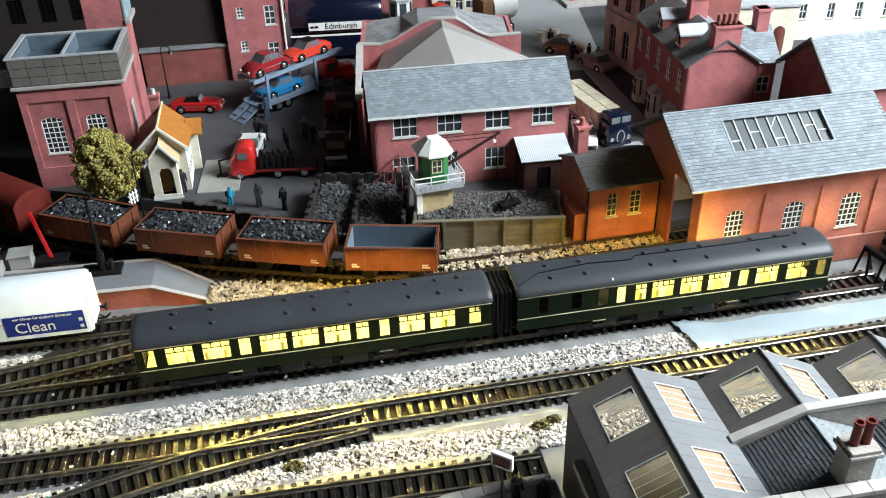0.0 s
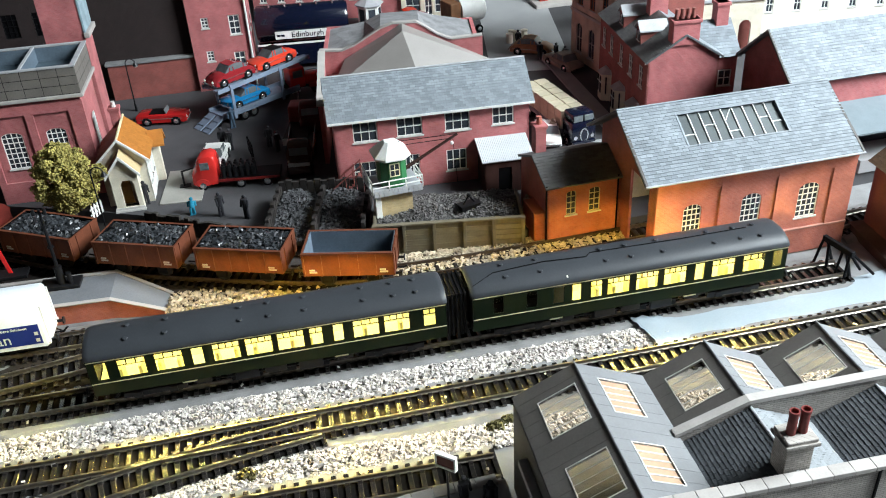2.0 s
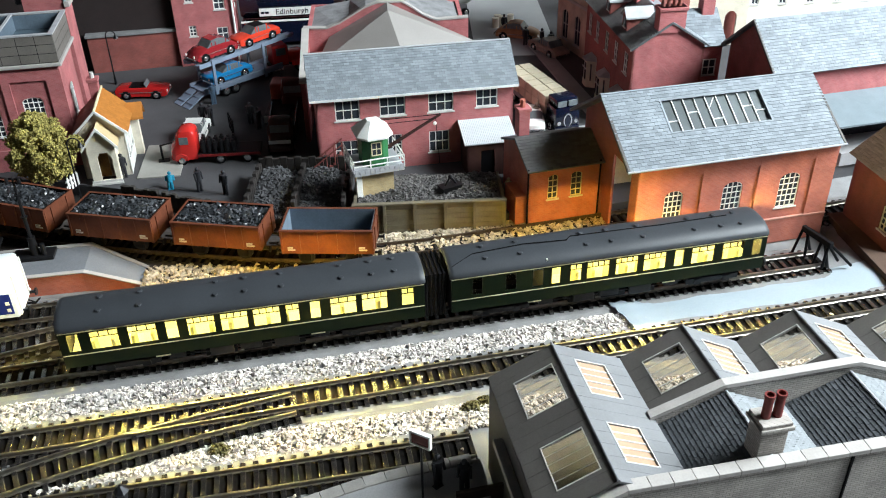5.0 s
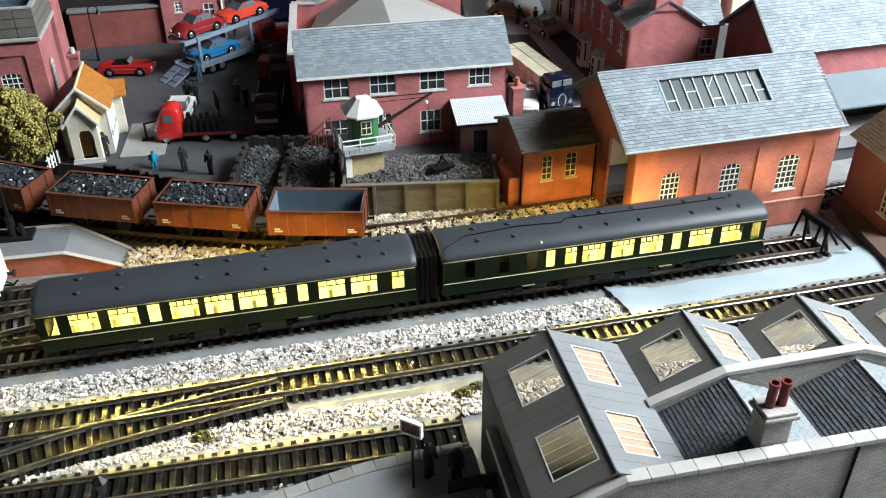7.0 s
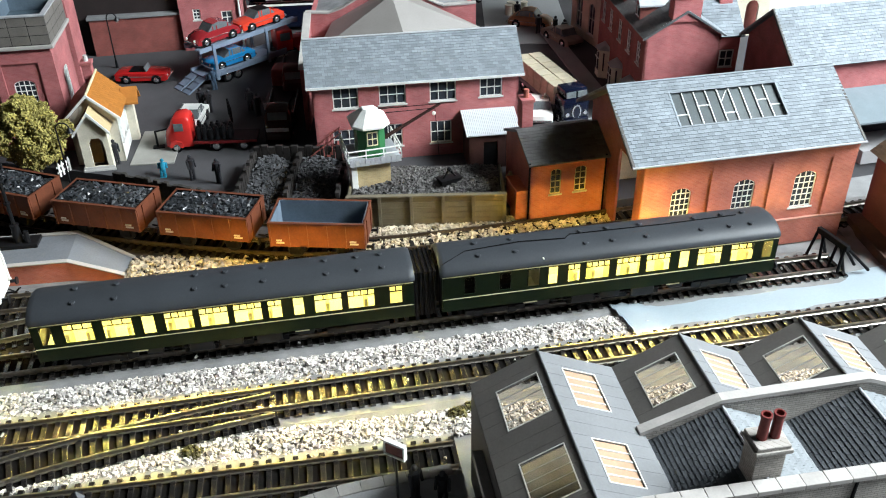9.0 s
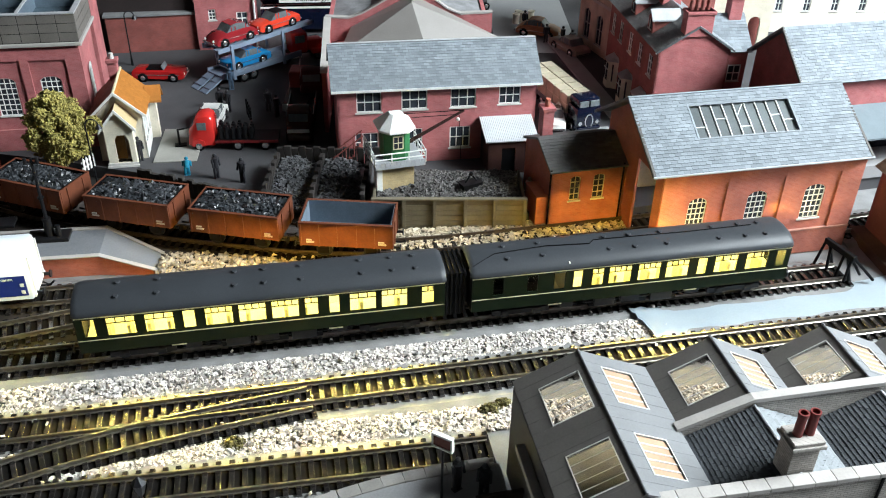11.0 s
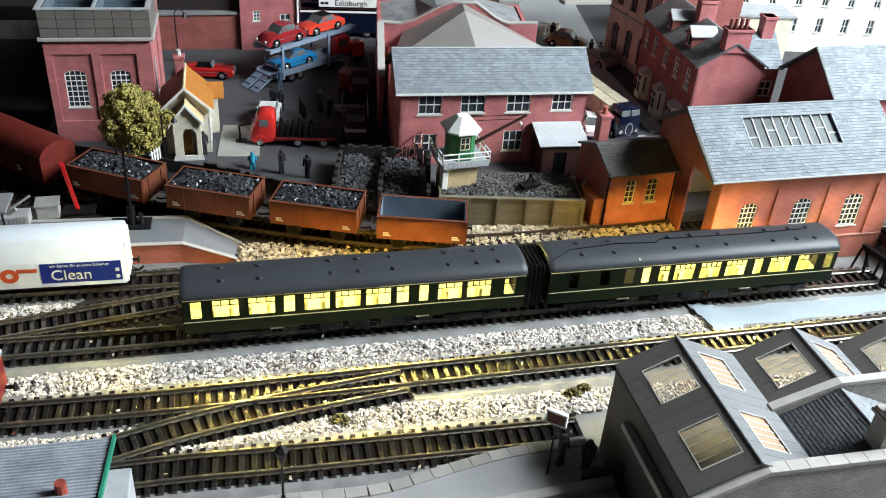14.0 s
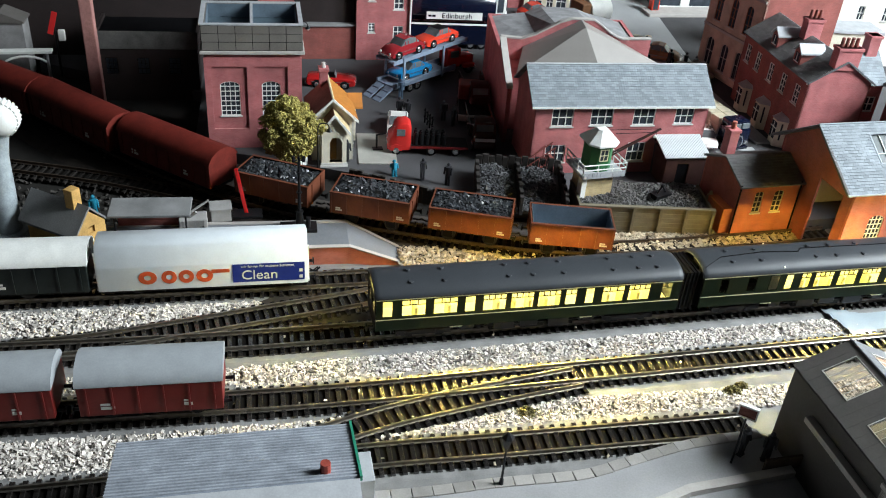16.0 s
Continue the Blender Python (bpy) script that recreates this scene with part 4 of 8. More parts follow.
# ---------------------------------------------------------------- office range with lean-to
def office():
    th = thing("office_building", 76, 703, 13, 0.3, "rose brick two-storey office with slate roof", "building")
    L, W, ze, zr = 171, 66, 71, 96.5
    ups = [(16, 37, 49, 67), (54, 76, 50, 67), (96, 118, 50, 67), (138, 157, 51, 67)]
    downs = [(14, 34, 12, 30), (54, 72, 12, 32), (96, 114, 12, 32)]
    long_walls(th, L, W, 0, ze, PINK, [rect(*w) for w in ups + downs])
    for w in ups + downs:
        window(th, *w, 3, 2, T(0, 0, 0), deep=0.8, bar=0.7)
    for x in (2.0, L):
        bm = BM()
        panel(bm, [(0, 0), (W, 0), (W, ze), (W / 2, zr), (0, ze)], [], 2.0, T(x, 0, 0, 0, 0, 90))
        part("gable_wall", bm, PINK, th)
    m, l, s = slope_place(-5, -4, ze - 0.5, L + 4, W / 2, zr + 1.5)
    slate_roof(th, m, l, s, 4.7, 2.7, SLATE, UNDER, singles=300, near=lambda q: q[0][1])
    m, l, s = slope_place(-5, W + 4, ze - 0.5, L + 4, W / 2, zr + 1.5, True)
    slate_roof(th, m, l, s, 5.6, 2.9, SLATE, UNDER)
    bm = BM()
    box(bm, -5, W / 2 - 1.4, zr + 1.2, L + 4, W / 2 + 1.4, zr + 2.4, bevel=0.5)
    part("ridge_tile", bm, LEAD, th)
    bm = BM()
    box(bm, -5, -4.8, ze - 2.2, L + 4, -3.4, ze - 0.2)
    part("gutter", bm, WHITE, th)
    # lean-to store with ribbed sheet roof
    bm = BM()
    box(bm, 121.5, -33, 0, 167, 0, 0.6, T(0, 0, 39.4, math.degrees(math.atan2(9, 32.5))))
    SHEET = paint("pale_sheet", (0.66, 0.68, 0.70), 0.4, dark=0.8, grain=60)
    lt = part("lean_to_roof", bm, SHEET, th, "pale ribbed sheet roof")
    bm = BM()
    rod(bm, (0, -0.5, 40), (0, -33, 31), 0.75, n=6)
    ribm = mesh_of("rib", bm, SHEET)
    for a in np.arange(122, 167, 1.6):
        ob = new("rib", ribm)
        ob.parent = lt
        ob.location = (a * MM, 0, 0)
    # lean-to walls: the shade they stand in is put into this near-black red
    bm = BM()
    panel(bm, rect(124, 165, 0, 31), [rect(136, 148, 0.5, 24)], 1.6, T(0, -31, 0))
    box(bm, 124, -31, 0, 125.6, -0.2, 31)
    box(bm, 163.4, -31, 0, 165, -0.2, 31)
    part("lean_to_wall", bm, paint("shaded_boards", (0.055, 0.022, 0.018), 0.8, dark=0.6), th, "dark red boards with their shade painted in")
    bm = BM()
    box(bm, 136.3, -30, 0.5, 147.7, -29.2, 23.8)
    part("door", bm, BLACK, th)
    # outside stair at the far end of the front
    bm = BM()
    for k in range(9):
        box(bm, -9 + k * 3.2, -13, k * 2.4, -5.8 + k * 3.2, -2, k * 2.4 + 2.4)
    for k in (-13, -2):
        rod(bm, (-9, k, 12), (20, k, 34), 0.6)
        for q in range(0, 30, 7):
            rod(bm, (-9 + q, k, q * 0.75), (-9 + q, k, 12 + q * 0.75), 0.45)
    part("stair", bm, paint("red_stair", (0.24, 0.07, 0.06), 0.7), th, "dark red outside stair with rail")
    return th


office()


# ---------------------------------------------------------------- hall behind the office: shaped parapet and hipped roof
HALLR = paint("hall_slate", (0.27, 0.25, 0.235), 0.33, dark=0.8, grain=30, spec=0.9)


def hall():
    th = thing("rose_hall", 74, 850, 13, -6, "rose brick hall with shaped parapet and hipped roof", "building")
    top = [(0, 83), (22, 82), (35, 86.5), (48, 94), (61, 101.5), (73, 105.5), (96, 105.5), (105, 100), (116, 92), (125, 88), (130, 86.5), (160, 88)]
    bm = BM()
    panel(bm, [(0, 0), (160, 0)] + top[::-1], [], 4, T(0, 0, 0))
    part("parapet_wall", bm, PINK, th)
    bm = BM()
    loft(bm, [[(x, -0.8, z), (x, 5, z), (x, 5, z + 1.6), (x, -0.8, z + 1.6)] for x, z in top])
    part("coping", bm, COPE, th)
    bm = BM()
    for x in (0, 156):
        box(bm, x, 4, 0, x + 4, 120, 70)
    box(bm, 4, 116, 0, 156, 120, 70)
    part("side_wall", bm, PINK, th)
    bm = BM()
    loft(bm, [[(2, 4, 68), (158, 4, 68), (118, 4, 76), (100, 4, 96), (60, 4, 96), (42, 4, 78)], [(2, 118, 68), (158, 118, 68), (118, 118, 76), (100, 118, 82), (60, 118, 82), (42, 118, 74)]])
    part("roof", bm, paint("grey_felt_roof", (0.30, 0.30, 0.31), 0.8), th)
    a, b, c, d, e = (82, -24, 106), (12, -48, 62), (99, -74, 62), (24, -0.5, 74), (178, -10, 62)
    f = (82, -0.5, 106)
    for nm, tri, mt in (("hip_slope", (b, c, a), None), ("hip_slope", (b, a, d), None), ("hip_slope", (c, e, a), None), ("hip_slope", (d, a, f), None), ("hip_slope", (a, e, f), None)):
        bm = BM()
        vs = [bm.verts.new(p) for p in tri]
        lo = [bm.verts.new((p[0], p[1] + 0.4, p[2] - 1.2)) for p in tri]
        bm.faces.new(vs)
        bm.faces.new(lo[::-1])
        for i in range(3):
            bm.faces.new((vs[i], vs[(i + 1) % 3], lo[(i + 1) % 3], lo[i]))
        part(nm, bm, HALLR, th)
    bm = BM()
    box(bm, 10, -46, 0, 148, -0.3, 60)
    part("front_wing", bm, PINK, th)
    bm = BM()
    prism(bm, [(0, 0), (78, 0), (78, 58), (0, 82)], -2, 2, T(2, -0.5, 0, 0, 0, -90))
    side = part("side_wall", bm, PINK, th)
    bm = BM()
    prism(bm, [(0, 82.1), (78, 58.1), (78, 60.2), (0, 84.2)], -3.4, 3.4, T(2, -0.5, 0, 0, 0, -90))
    part("coping", bm, COPE, side)
    return th


hall()


# ---------------------------------------------------------------- terrace end house and its neighbours
def terrace_house():
    th = thing("terrace_house", 367, 738, 13, -2, "red brick end terrace house with dormers and tall chimneys", "building")
    W, D, ze, zr = 68, 150, 80, 102
    # front gable rose; back gable and sides deeper, with shade in the brick colour
    for y, hs in ((0, []), (D - 2, [])):
        bm = BM()
        panel(bm, [(0, 0), (W, 0), (W, ze), (W / 2, zr), (0, ze)], hs, 2, T(0, y, 0))
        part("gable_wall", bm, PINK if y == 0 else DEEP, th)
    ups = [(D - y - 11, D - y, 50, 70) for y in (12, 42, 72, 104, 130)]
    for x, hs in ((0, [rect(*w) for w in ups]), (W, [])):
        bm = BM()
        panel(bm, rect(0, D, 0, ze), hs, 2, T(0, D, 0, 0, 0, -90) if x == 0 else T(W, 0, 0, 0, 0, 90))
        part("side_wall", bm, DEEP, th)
    for w in ups:
        window(th, *w, 2, 3, T(0, D, 0, 0, 0, -90), deep=0.7, bar=0.7)
    for i, y in enumerate((14, 58, 104)):
        bm = BM()
        loft(bm, [[(0, y, z), (-9, y + 5, z), (-9, y + 17, z), (0, y + 22, z)] for z in (0, 29)])
        bay = part("bay", bm, CREAM, th, "cream bay window with grey lead top")
        bm = BM()
        loft(bm, [[(0, y - 1, 29), (-10.5, y + 4.5, 29), (-10.5, y + 17.5, 29), (0, y + 23, 29)], [(0, y + 2, 33), (-3, y + 7, 33), (-3, y + 15, 33), (0, y + 20, 33)]])
        part("bay_roof", bm, LEAD, bay)
        bm = BM()
        box(bm, -9.5, y + 6, 8, -9.1, y + 16, 26)
        box(bm, -5.6, y + 1.2, 8, -4.6, y + 3.0, 26)
        part("window", bm, PANE, bay)
        bm = BM()
        box(bm, -9.9, y + 10.6, 8, -9.4, y + 11.4, 26)
        box(bm, -9.9, y + 5, 19.5, -9.4, y + 17, 20.5)
        part("window_frame", bm, WHITE, bay)
    # roof, ridge along the depth; the left slope's shade is put into darker slate
    for s in (0, 1):
        m = T(0, 0, 0, 0, 0, 90) @ Matrix.Translation((0, -W, 0)) if s else T(0, 0, 0, 0, 0, 90)
        mm, l, sl = slope_place(-3, 3 - 0 if s == 0 else -W - 3, ze - 0.5, D + 2, -W / 2, zr + 1, flip=(s == 0))
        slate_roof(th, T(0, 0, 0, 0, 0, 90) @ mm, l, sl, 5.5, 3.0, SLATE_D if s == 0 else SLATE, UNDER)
    bm = BM()
    for s in (-1, 1):
        prism(bm, [(W / 2, zr + 1.5), (W / 2 + s * (W / 2 + 3), ze - 0.5), (W / 2 + s * (W / 2 + 3), ze - 2.6), (W / 2, zr - 0.8)], -1.6, -0.2)
    part("bargeboard", bm, WHITE, th)
    for y in (34, 86):
        bm = BM()
        prism(bm, [(0, 84), (14, 84), (14, 97), (7, 103), (0, 97)], 0, 22, T(4, y + 14, 0, 0, 0, -90) @ T(0, 0, 0))
        dm = part("dormer", bm, DEEP, th)
        bm = BM()
        prism(bm, [(-2, 96), (7, 104), (16, 96), (16, 97.5), (7, 105.6), (-2, 97.5)], -2, 26, T(4, y + 14, 0, 0, 0, -90))
        part("dormer_roof", bm, LEAD, dm)
        bm = BM()
        box(bm, 3.4, y + 3, 87, 3.9, y + 11, 96)
        part("window", bm, PANE, dm)
        bm = BM()
        box(bm, 3.0, y + 6.6, 87, 3.6, y + 7.4, 96)
        box(bm, 3.0, y + 2.4, 86, 3.6, y + 11.6, 87)
        part("window_frame", bm, WHITE, dm)
    for (x, y, w_, h_, n) in ((21, -0.3, 25, 116, 4), (25.5, 74, 18, 120, 3)):
        y -= 1.6 if y < 0 else 0
        bm = BM()
        box(bm, x, y, 93, x + w_, y + 12, h_, bevel=0.3)
        box(bm, x - 1, y - 1, h_ - 3, x + w_ + 1, y + 13, h_, bevel=0.3)
        ch = part("chimney", bm, PINK, th)
        for i in range(n):
            bm = BM()
            rod(bm, (x + 4 + i * 5.2, y + 6, h_), (x + 4 + i * 5.2, y + 6, h_ + 9), 2.0, 1.7, 9)
            part("chimney_pot", bm, DEEP, ch)
    # lower back wing
    bm = BM()
    box(bm, W - 3, 14, 0, W + 24, 76, 74)
    part("back_wing", bm, PINK, th)
    m, l, s = slope_place(W - 8, 11, 73, W + 27, 45, 99)
    slate_roof(th, m, l, s, 5.5, 3.2, SLATE, UNDER)
    m, l, s = slope_place(W - 8, 79, 73, W + 27, 45, 99, True)
    slate_roof(th, m, l, s, 5.5, 3.2, SLATE, UNDER)
    window(th, W + 6, W + 19, 44, 60, 2, 2, T(0, 13.9, 0), deep=-0.9, bar=0.8)
    bm = BM()
    box(bm, W + 10, 38, 80, W + 22, 50, 116, bevel=0.3)
    box(bm, W + 9, 37, 113, W + 23, 51, 116, bevel=0.3)
    part("chimney", bm, PINK, th)
    return th


terrace_house()


ORANGE_T = paint("terracotta_trim", (0.40, 0.13, 0.06), 0.6)


def tall_corner():
    th = thing("corner_building", 391, 893, 13, 11, "tall rose brick corner building with arched windows", "building")
    bm = BM()
    holes = [arch(a, a + 12, b, b + 34, 5) for a in (14, 42, 70) for b in (66,)] + [arch(a, a + 14, 10, 44, 6) for a in (12, 41, 69)]
    panel(bm, rect(0, 100, 0, 150), holes, 2, T(0, 100, 0, 0, 0, -90))
    part("side_wall", bm, bricks("tan_brick", (0.60, 0.47, 0.36), (0.54, 0.41, 0.31), (0.58, 0.47, 0.38)), th)
    bm = BM()
    panel(bm, rect(0, 110, 0, 150), [], 2, T(0, 0, 0))
    part("front_wall", bm, DEEP, th)
    for h in holes[:3]:
        x0, x1, z0, z1 = h[0][0], h[1][0], h[0][1], max(q[1] for q in h)
        window(th, x0, x1, z0, z1, 2, 3, T(0, 100, 0, 0, 0, -90), rise=5, white=ORANGE_T)
    for h in holes[3:]:
        x0, x1, z0, z1 = h[0][0], h[1][0], h[0][1], max(q[1] for q in h)
        window(th, x0, x1, z0, z1, 2, 2, T(0, 100, 0, 0, 0, -90), rise=6, white=SILL)
    for z in (56, 110):
        bm = BM()
        box(bm, -2, 0, z, 0, 100, z + 3)
        part("band", bm, COPE, th)
    bm = BM()
    box(bm, -3, -2, 150, 112, 102, 156, bevel=0.8)
    part("roof", bm, LEAD, th)
    return th


tall_corner()


def far_shed():
    th = thing("goods_shed", 469, 662, 13, 5, "brick goods shed with pale slate roof", "building")
    L, W, ze, zr = 260, 78, 118, 123
    long_walls(th, L, W, 0, ze - 40, PINK, [rect(88, 98, 22, 38), rect(150, 160, 22, 38)])
    for a in (88, 150):
        window(th, a, a + 10, 22, 38, 2, 3, T(0, 0, 0), bar=0.6)
    # left gable darkened by its brick to hold the shade on that side
    bm = BM()
    panel(bm, [(0, 0), (W, 0), (W, ze - 40), (W / 2, zr - 12), (0, ze - 40)], [rect(36, 46, 30, 44)], 2, T(2, 0, 0, 0, 0, 90))
    part("gable_wall", bm, DEEP, th)
    m, l, s = slope_place(-6, -5, ze - 42, L, W / 2, zr - 11)
    slate_roof(th, m, l, s, 4.7, 3.0, SLATE, UNDER)
    m, l, s = slope_place(-6, W + 5, ze - 42, L, W / 2, zr - 11, True)
    slate_roof(th, m, l, s, 4.7, 3.0, SLATE, UNDER)
    bm = BM()
    prism(bm, [(-5, ze - 44), (W / 2, zr - 13.5), (W + 5, ze - 44), (W + 5, ze - 41.5), (W / 2, zr - 10.6), (-5, ze - 41.5)], 0, 1.8, T(-5, 0, 0, 0, 0, 90))
    part("bargeboard", bm, FELT_D, th)
    bm = BM()
    loft(bm, [[(x, -46, 40), (x, -0.1, 50), (x, -0.1, 51.6), (x, -46, 41.6)] for x in (22, L)])
    part("canopy", bm, paint("canopy_blue_grey", (0.17, 0.205, 0.225), 0.6, dark=0.85, spec=0.1), th, "blue-grey sheet canopy")
    bm = BM()
    box(bm, 30, -8, 12, L, -6, 40)
    part("glazed_screen", bm, PANE, th)
    bm = BM()
    box(bm, 50, -40, 0, L, -4, 12)
    part("loading_bank", bm, PLAT, th)
    return th


far_shed()


# ---------------------------------------------------------------- water tower
def water_tower():
    th = thing("water_tower", -222, 766, 13, 1, "rose brick tower house carrying a panelled grey water tank", "building")
    W, D, ze = 86, 62, 94
    wins = [(12, 30, 33, 67), (50, 67, 33, 67)]
    bm = BM()
    panel(bm, rect(0, W, 0, ze), [arch(*w, 4) for w in wins], 2, T(0, 0, 0))
    f = part("front_wall", bm, PINK, th)
    for w in wins:
        window(th, *w, 4, 7, T(0, 0, 0), rise=4, deep=0.6, bar=0.6)
    for a, b in ((-1, 5), (37, 44), (74, W + 1)):
        bm = BM()
        box(bm, a, -1.5, 20, b, 0, 82)
        part("pilaster", bm, PINK, f)
    for a, b in ((82, 91), (0, 20)):
        bm = BM()
        box(bm, -1, -1.5, a, W + 1, 0, b)
        part("brick_band", bm, PINK, f)
    bm = BM()
    side = [arch(24, 38, 33, 67, 4)]
    panel(bm, rect(0, D, 0, ze), side, 2, T(W, 0, 0, 0, 0, 90))
    part("side_wall", bm, PINK, th)
    window(th, 24, 38, 33, 67, 4, 7, T(W, 0, 0, 0, 0, 90), rise=4, deep=0.6, bar=0.6)
    # left and back walls in darker brick, as the shaded sides of the tower
    bm = BM()
    panel(bm, rect(0, D, 0, ze), [], 2, T(0, D, 0, 0, 0, -90))
    box(bm, 0, D - 2, 0, W, D, ze)
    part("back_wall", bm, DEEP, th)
    bm = BM()
    box(bm, -4, -4, ze, W + 4, D + 4, ze + 3, bevel=0.5)
    part("ledge", bm, COPE, th)
    tank = thing("water_tank", -222, 766, 110, 1, "open grey panelled water tank with a divider", "water tank")
    PANELG = paint("tank_grey", (0.17, 0.155, 0.14), 0.6, dark=0.65, grain=40)
    TANK_IN = paint("tank_blue_grey", (0.12, 0.16, 0.20), 0.5, dark=0.6, grain=50)
    for (x0, y0, x1, y1) in ((0, 0, W, 2), (0, D - 2, W, D), (0, 2, 2, D - 2), (W - 2, 2, W, D - 2), (W / 2 - 1, 2, W / 2 + 1, D - 2)):
        bm = BM()
        box(bm, x0 - (2 if x0 == 0 else 0), y0 - (2 if y0 == 0 else 0), 0.1, x1 + (2 if x1 == W else 0), y1 + (2 if y1 == D else 0), 24)
        part("tank_wall", bm, PANELG, tank)
    for a, b in ((2.1, W / 2 - 1.1), (W / 2 + 1.1, W - 2.1)):
        bm = BM()
        for q in ((a, 2.1, b, 2.5), (a, D - 2.5, b, D - 2.1), (a, 2.5, a + 0.4, D - 2.5), (b - 0.4, 2.5, b, D - 2.5)):
            box(bm, q[0], q[1], 11.1, q[2], q[3], 23.9)
        part("inner_lining", bm, TANK_IN, tank, "blue-grey painted inside")
    bm = BM()
    box(bm, 2, 2, 10, W - 2, D - 2, 11)
    part("water", bm, paint("tank_water", (0.10, 0.14, 0.17), 0.15, bump=0.0), tank, "dull blue-grey bottom of the tank")
    bm = BM()
    box(bm, -2, -2.06, 0.3, W + 2, -2.0, 23.8)
    box(bm, W + 2.0, -2, 0.3, W + 2.06, D + 2, 23.8)
    part("seam_backing", bm, BLACK, tank)
    for i in range(6):
        for j in range(3):
            bm = BM()
            a, c = -1.6 + i * 15, 0.5 + j * 7.8
            box(bm, a + 0.25, -2.4, c + 0.25, a + 14.75, -2.07, c + 7.55, bevel=0.1)
            part("tank_panel", bm, PANELG, tank)
    for i in range(4):
        for j in range(3):
            bm = BM()
            a, c = -1.6 + i * 16.3, 0.5 + j * 7.8
            box(bm, W + 2.07, a + 0.25, c + 0.25, W + 2.4, a + 16.05, c + 7.55, bevel=0.1)
            part("tank_panel", bm, PANELG, tank)
    bm = BM()
    for (x0, y0, x1, y1) in ((-3, -3, W + 3, 1), (-3, D - 1, W + 3, D + 2.5), (-3, 1, 1, D - 1), (W - 1, 1, W + 3, D - 1), (W / 2 - 1.2, 1, W / 2 + 1.2, D - 1)):
        box(bm, x0, y0, 24, x1, y1, 25.2)
    part("rim", bm, LEAD, tank)


water_tower()


# tall brick mill behind, chimney stack and low red wall
def mill():
    th = thing("brick_mill", -64, 1000, 13, 2, "tall dark rose brick mill with white sash windows", "building")
    bm = BM()
    wins = [(14, 22, 34, 46), (14, 22, 72, 84), (44, 56, 62, 84), (44, 56, 104, 126), (14, 22, 108, 120), (44, 56, 20, 42)]
    panel(bm, rect(0, 66, 0, 190), [rect(*w) for w in wins], 2, T(0, 0, 0))
    part("front_wall", bm, PINK, th)
    for w in wins:
        window(th, *w, 2, 3, T(0, 0, 0), bar=0.9)
    bm = BM()
    panel(bm, rect(0, 130, 0, 190), [rect(a, a + 12, b, b + 22) for a in (16, 50, 84) for b in (60, 104)], 2, T(66, 0, 0, 0, 0, 90))
    part("side_wall", bm, PINK, th)
    for a in (16, 50, 84):
        for b in (60, 104):
            window(th, a, a + 12, b, b + 22, 2, 2, T(66, 0, 0, 0, 0, 90), bar=0.9)
    # walls turned from the light get their shade from darker brick
    bm = BM()
    box(bm, 0, 128, 0, 64, 130, 190)
    box(bm, 0, 2, 0, 2, 128, 190)
    box(bm, 0, 0, 190, 66, 130, 194)
    part("back_wall", bm, DEEP, th)
    bm = BM()
    rod(bm, (64, -1.8, 0), (64, -1.8, 188), 1.2)
    part("downpipe", bm, WHITE, th)
    wall = thing("low_store", -160, 1000, 13, 3, "low dark red brick store with grey flat roof", "building")
    bm = BM()
    box(bm, 0, 0, 0, 95, 50, 40)
    part("wall", bm, DEEP, wall)
    bm = BM()
    box(bm, -2, -2, 40, 97, 52, 43, bevel=0.5)
    part("roof", bm, BOARD, wall)
    st = thing("chimney_stack", -174, 850, 13, 1, "square rose brick stack with a pale blue upper face", "chimney")
    bm = BM()
    box(bm, 0, 0, 0, 35, 34, 170)
    part("shaft", bm, PINK, st)
    bm = BM()
    box(bm, 35.02, -0.6, 124, 37.2, 34.6, 172, bevel=0.4)
    part("cap", bm, paint("pale_blue_paint", (0.32, 0.42, 0.47), 0.5), st, "pale blue painted upper face")
    bm = BM()
    box(bm, 35.02, -1.6, 119, 40, 35.6, 123.8, bevel=0.5)
    part("ledge", bm, COPE, st)


mill()


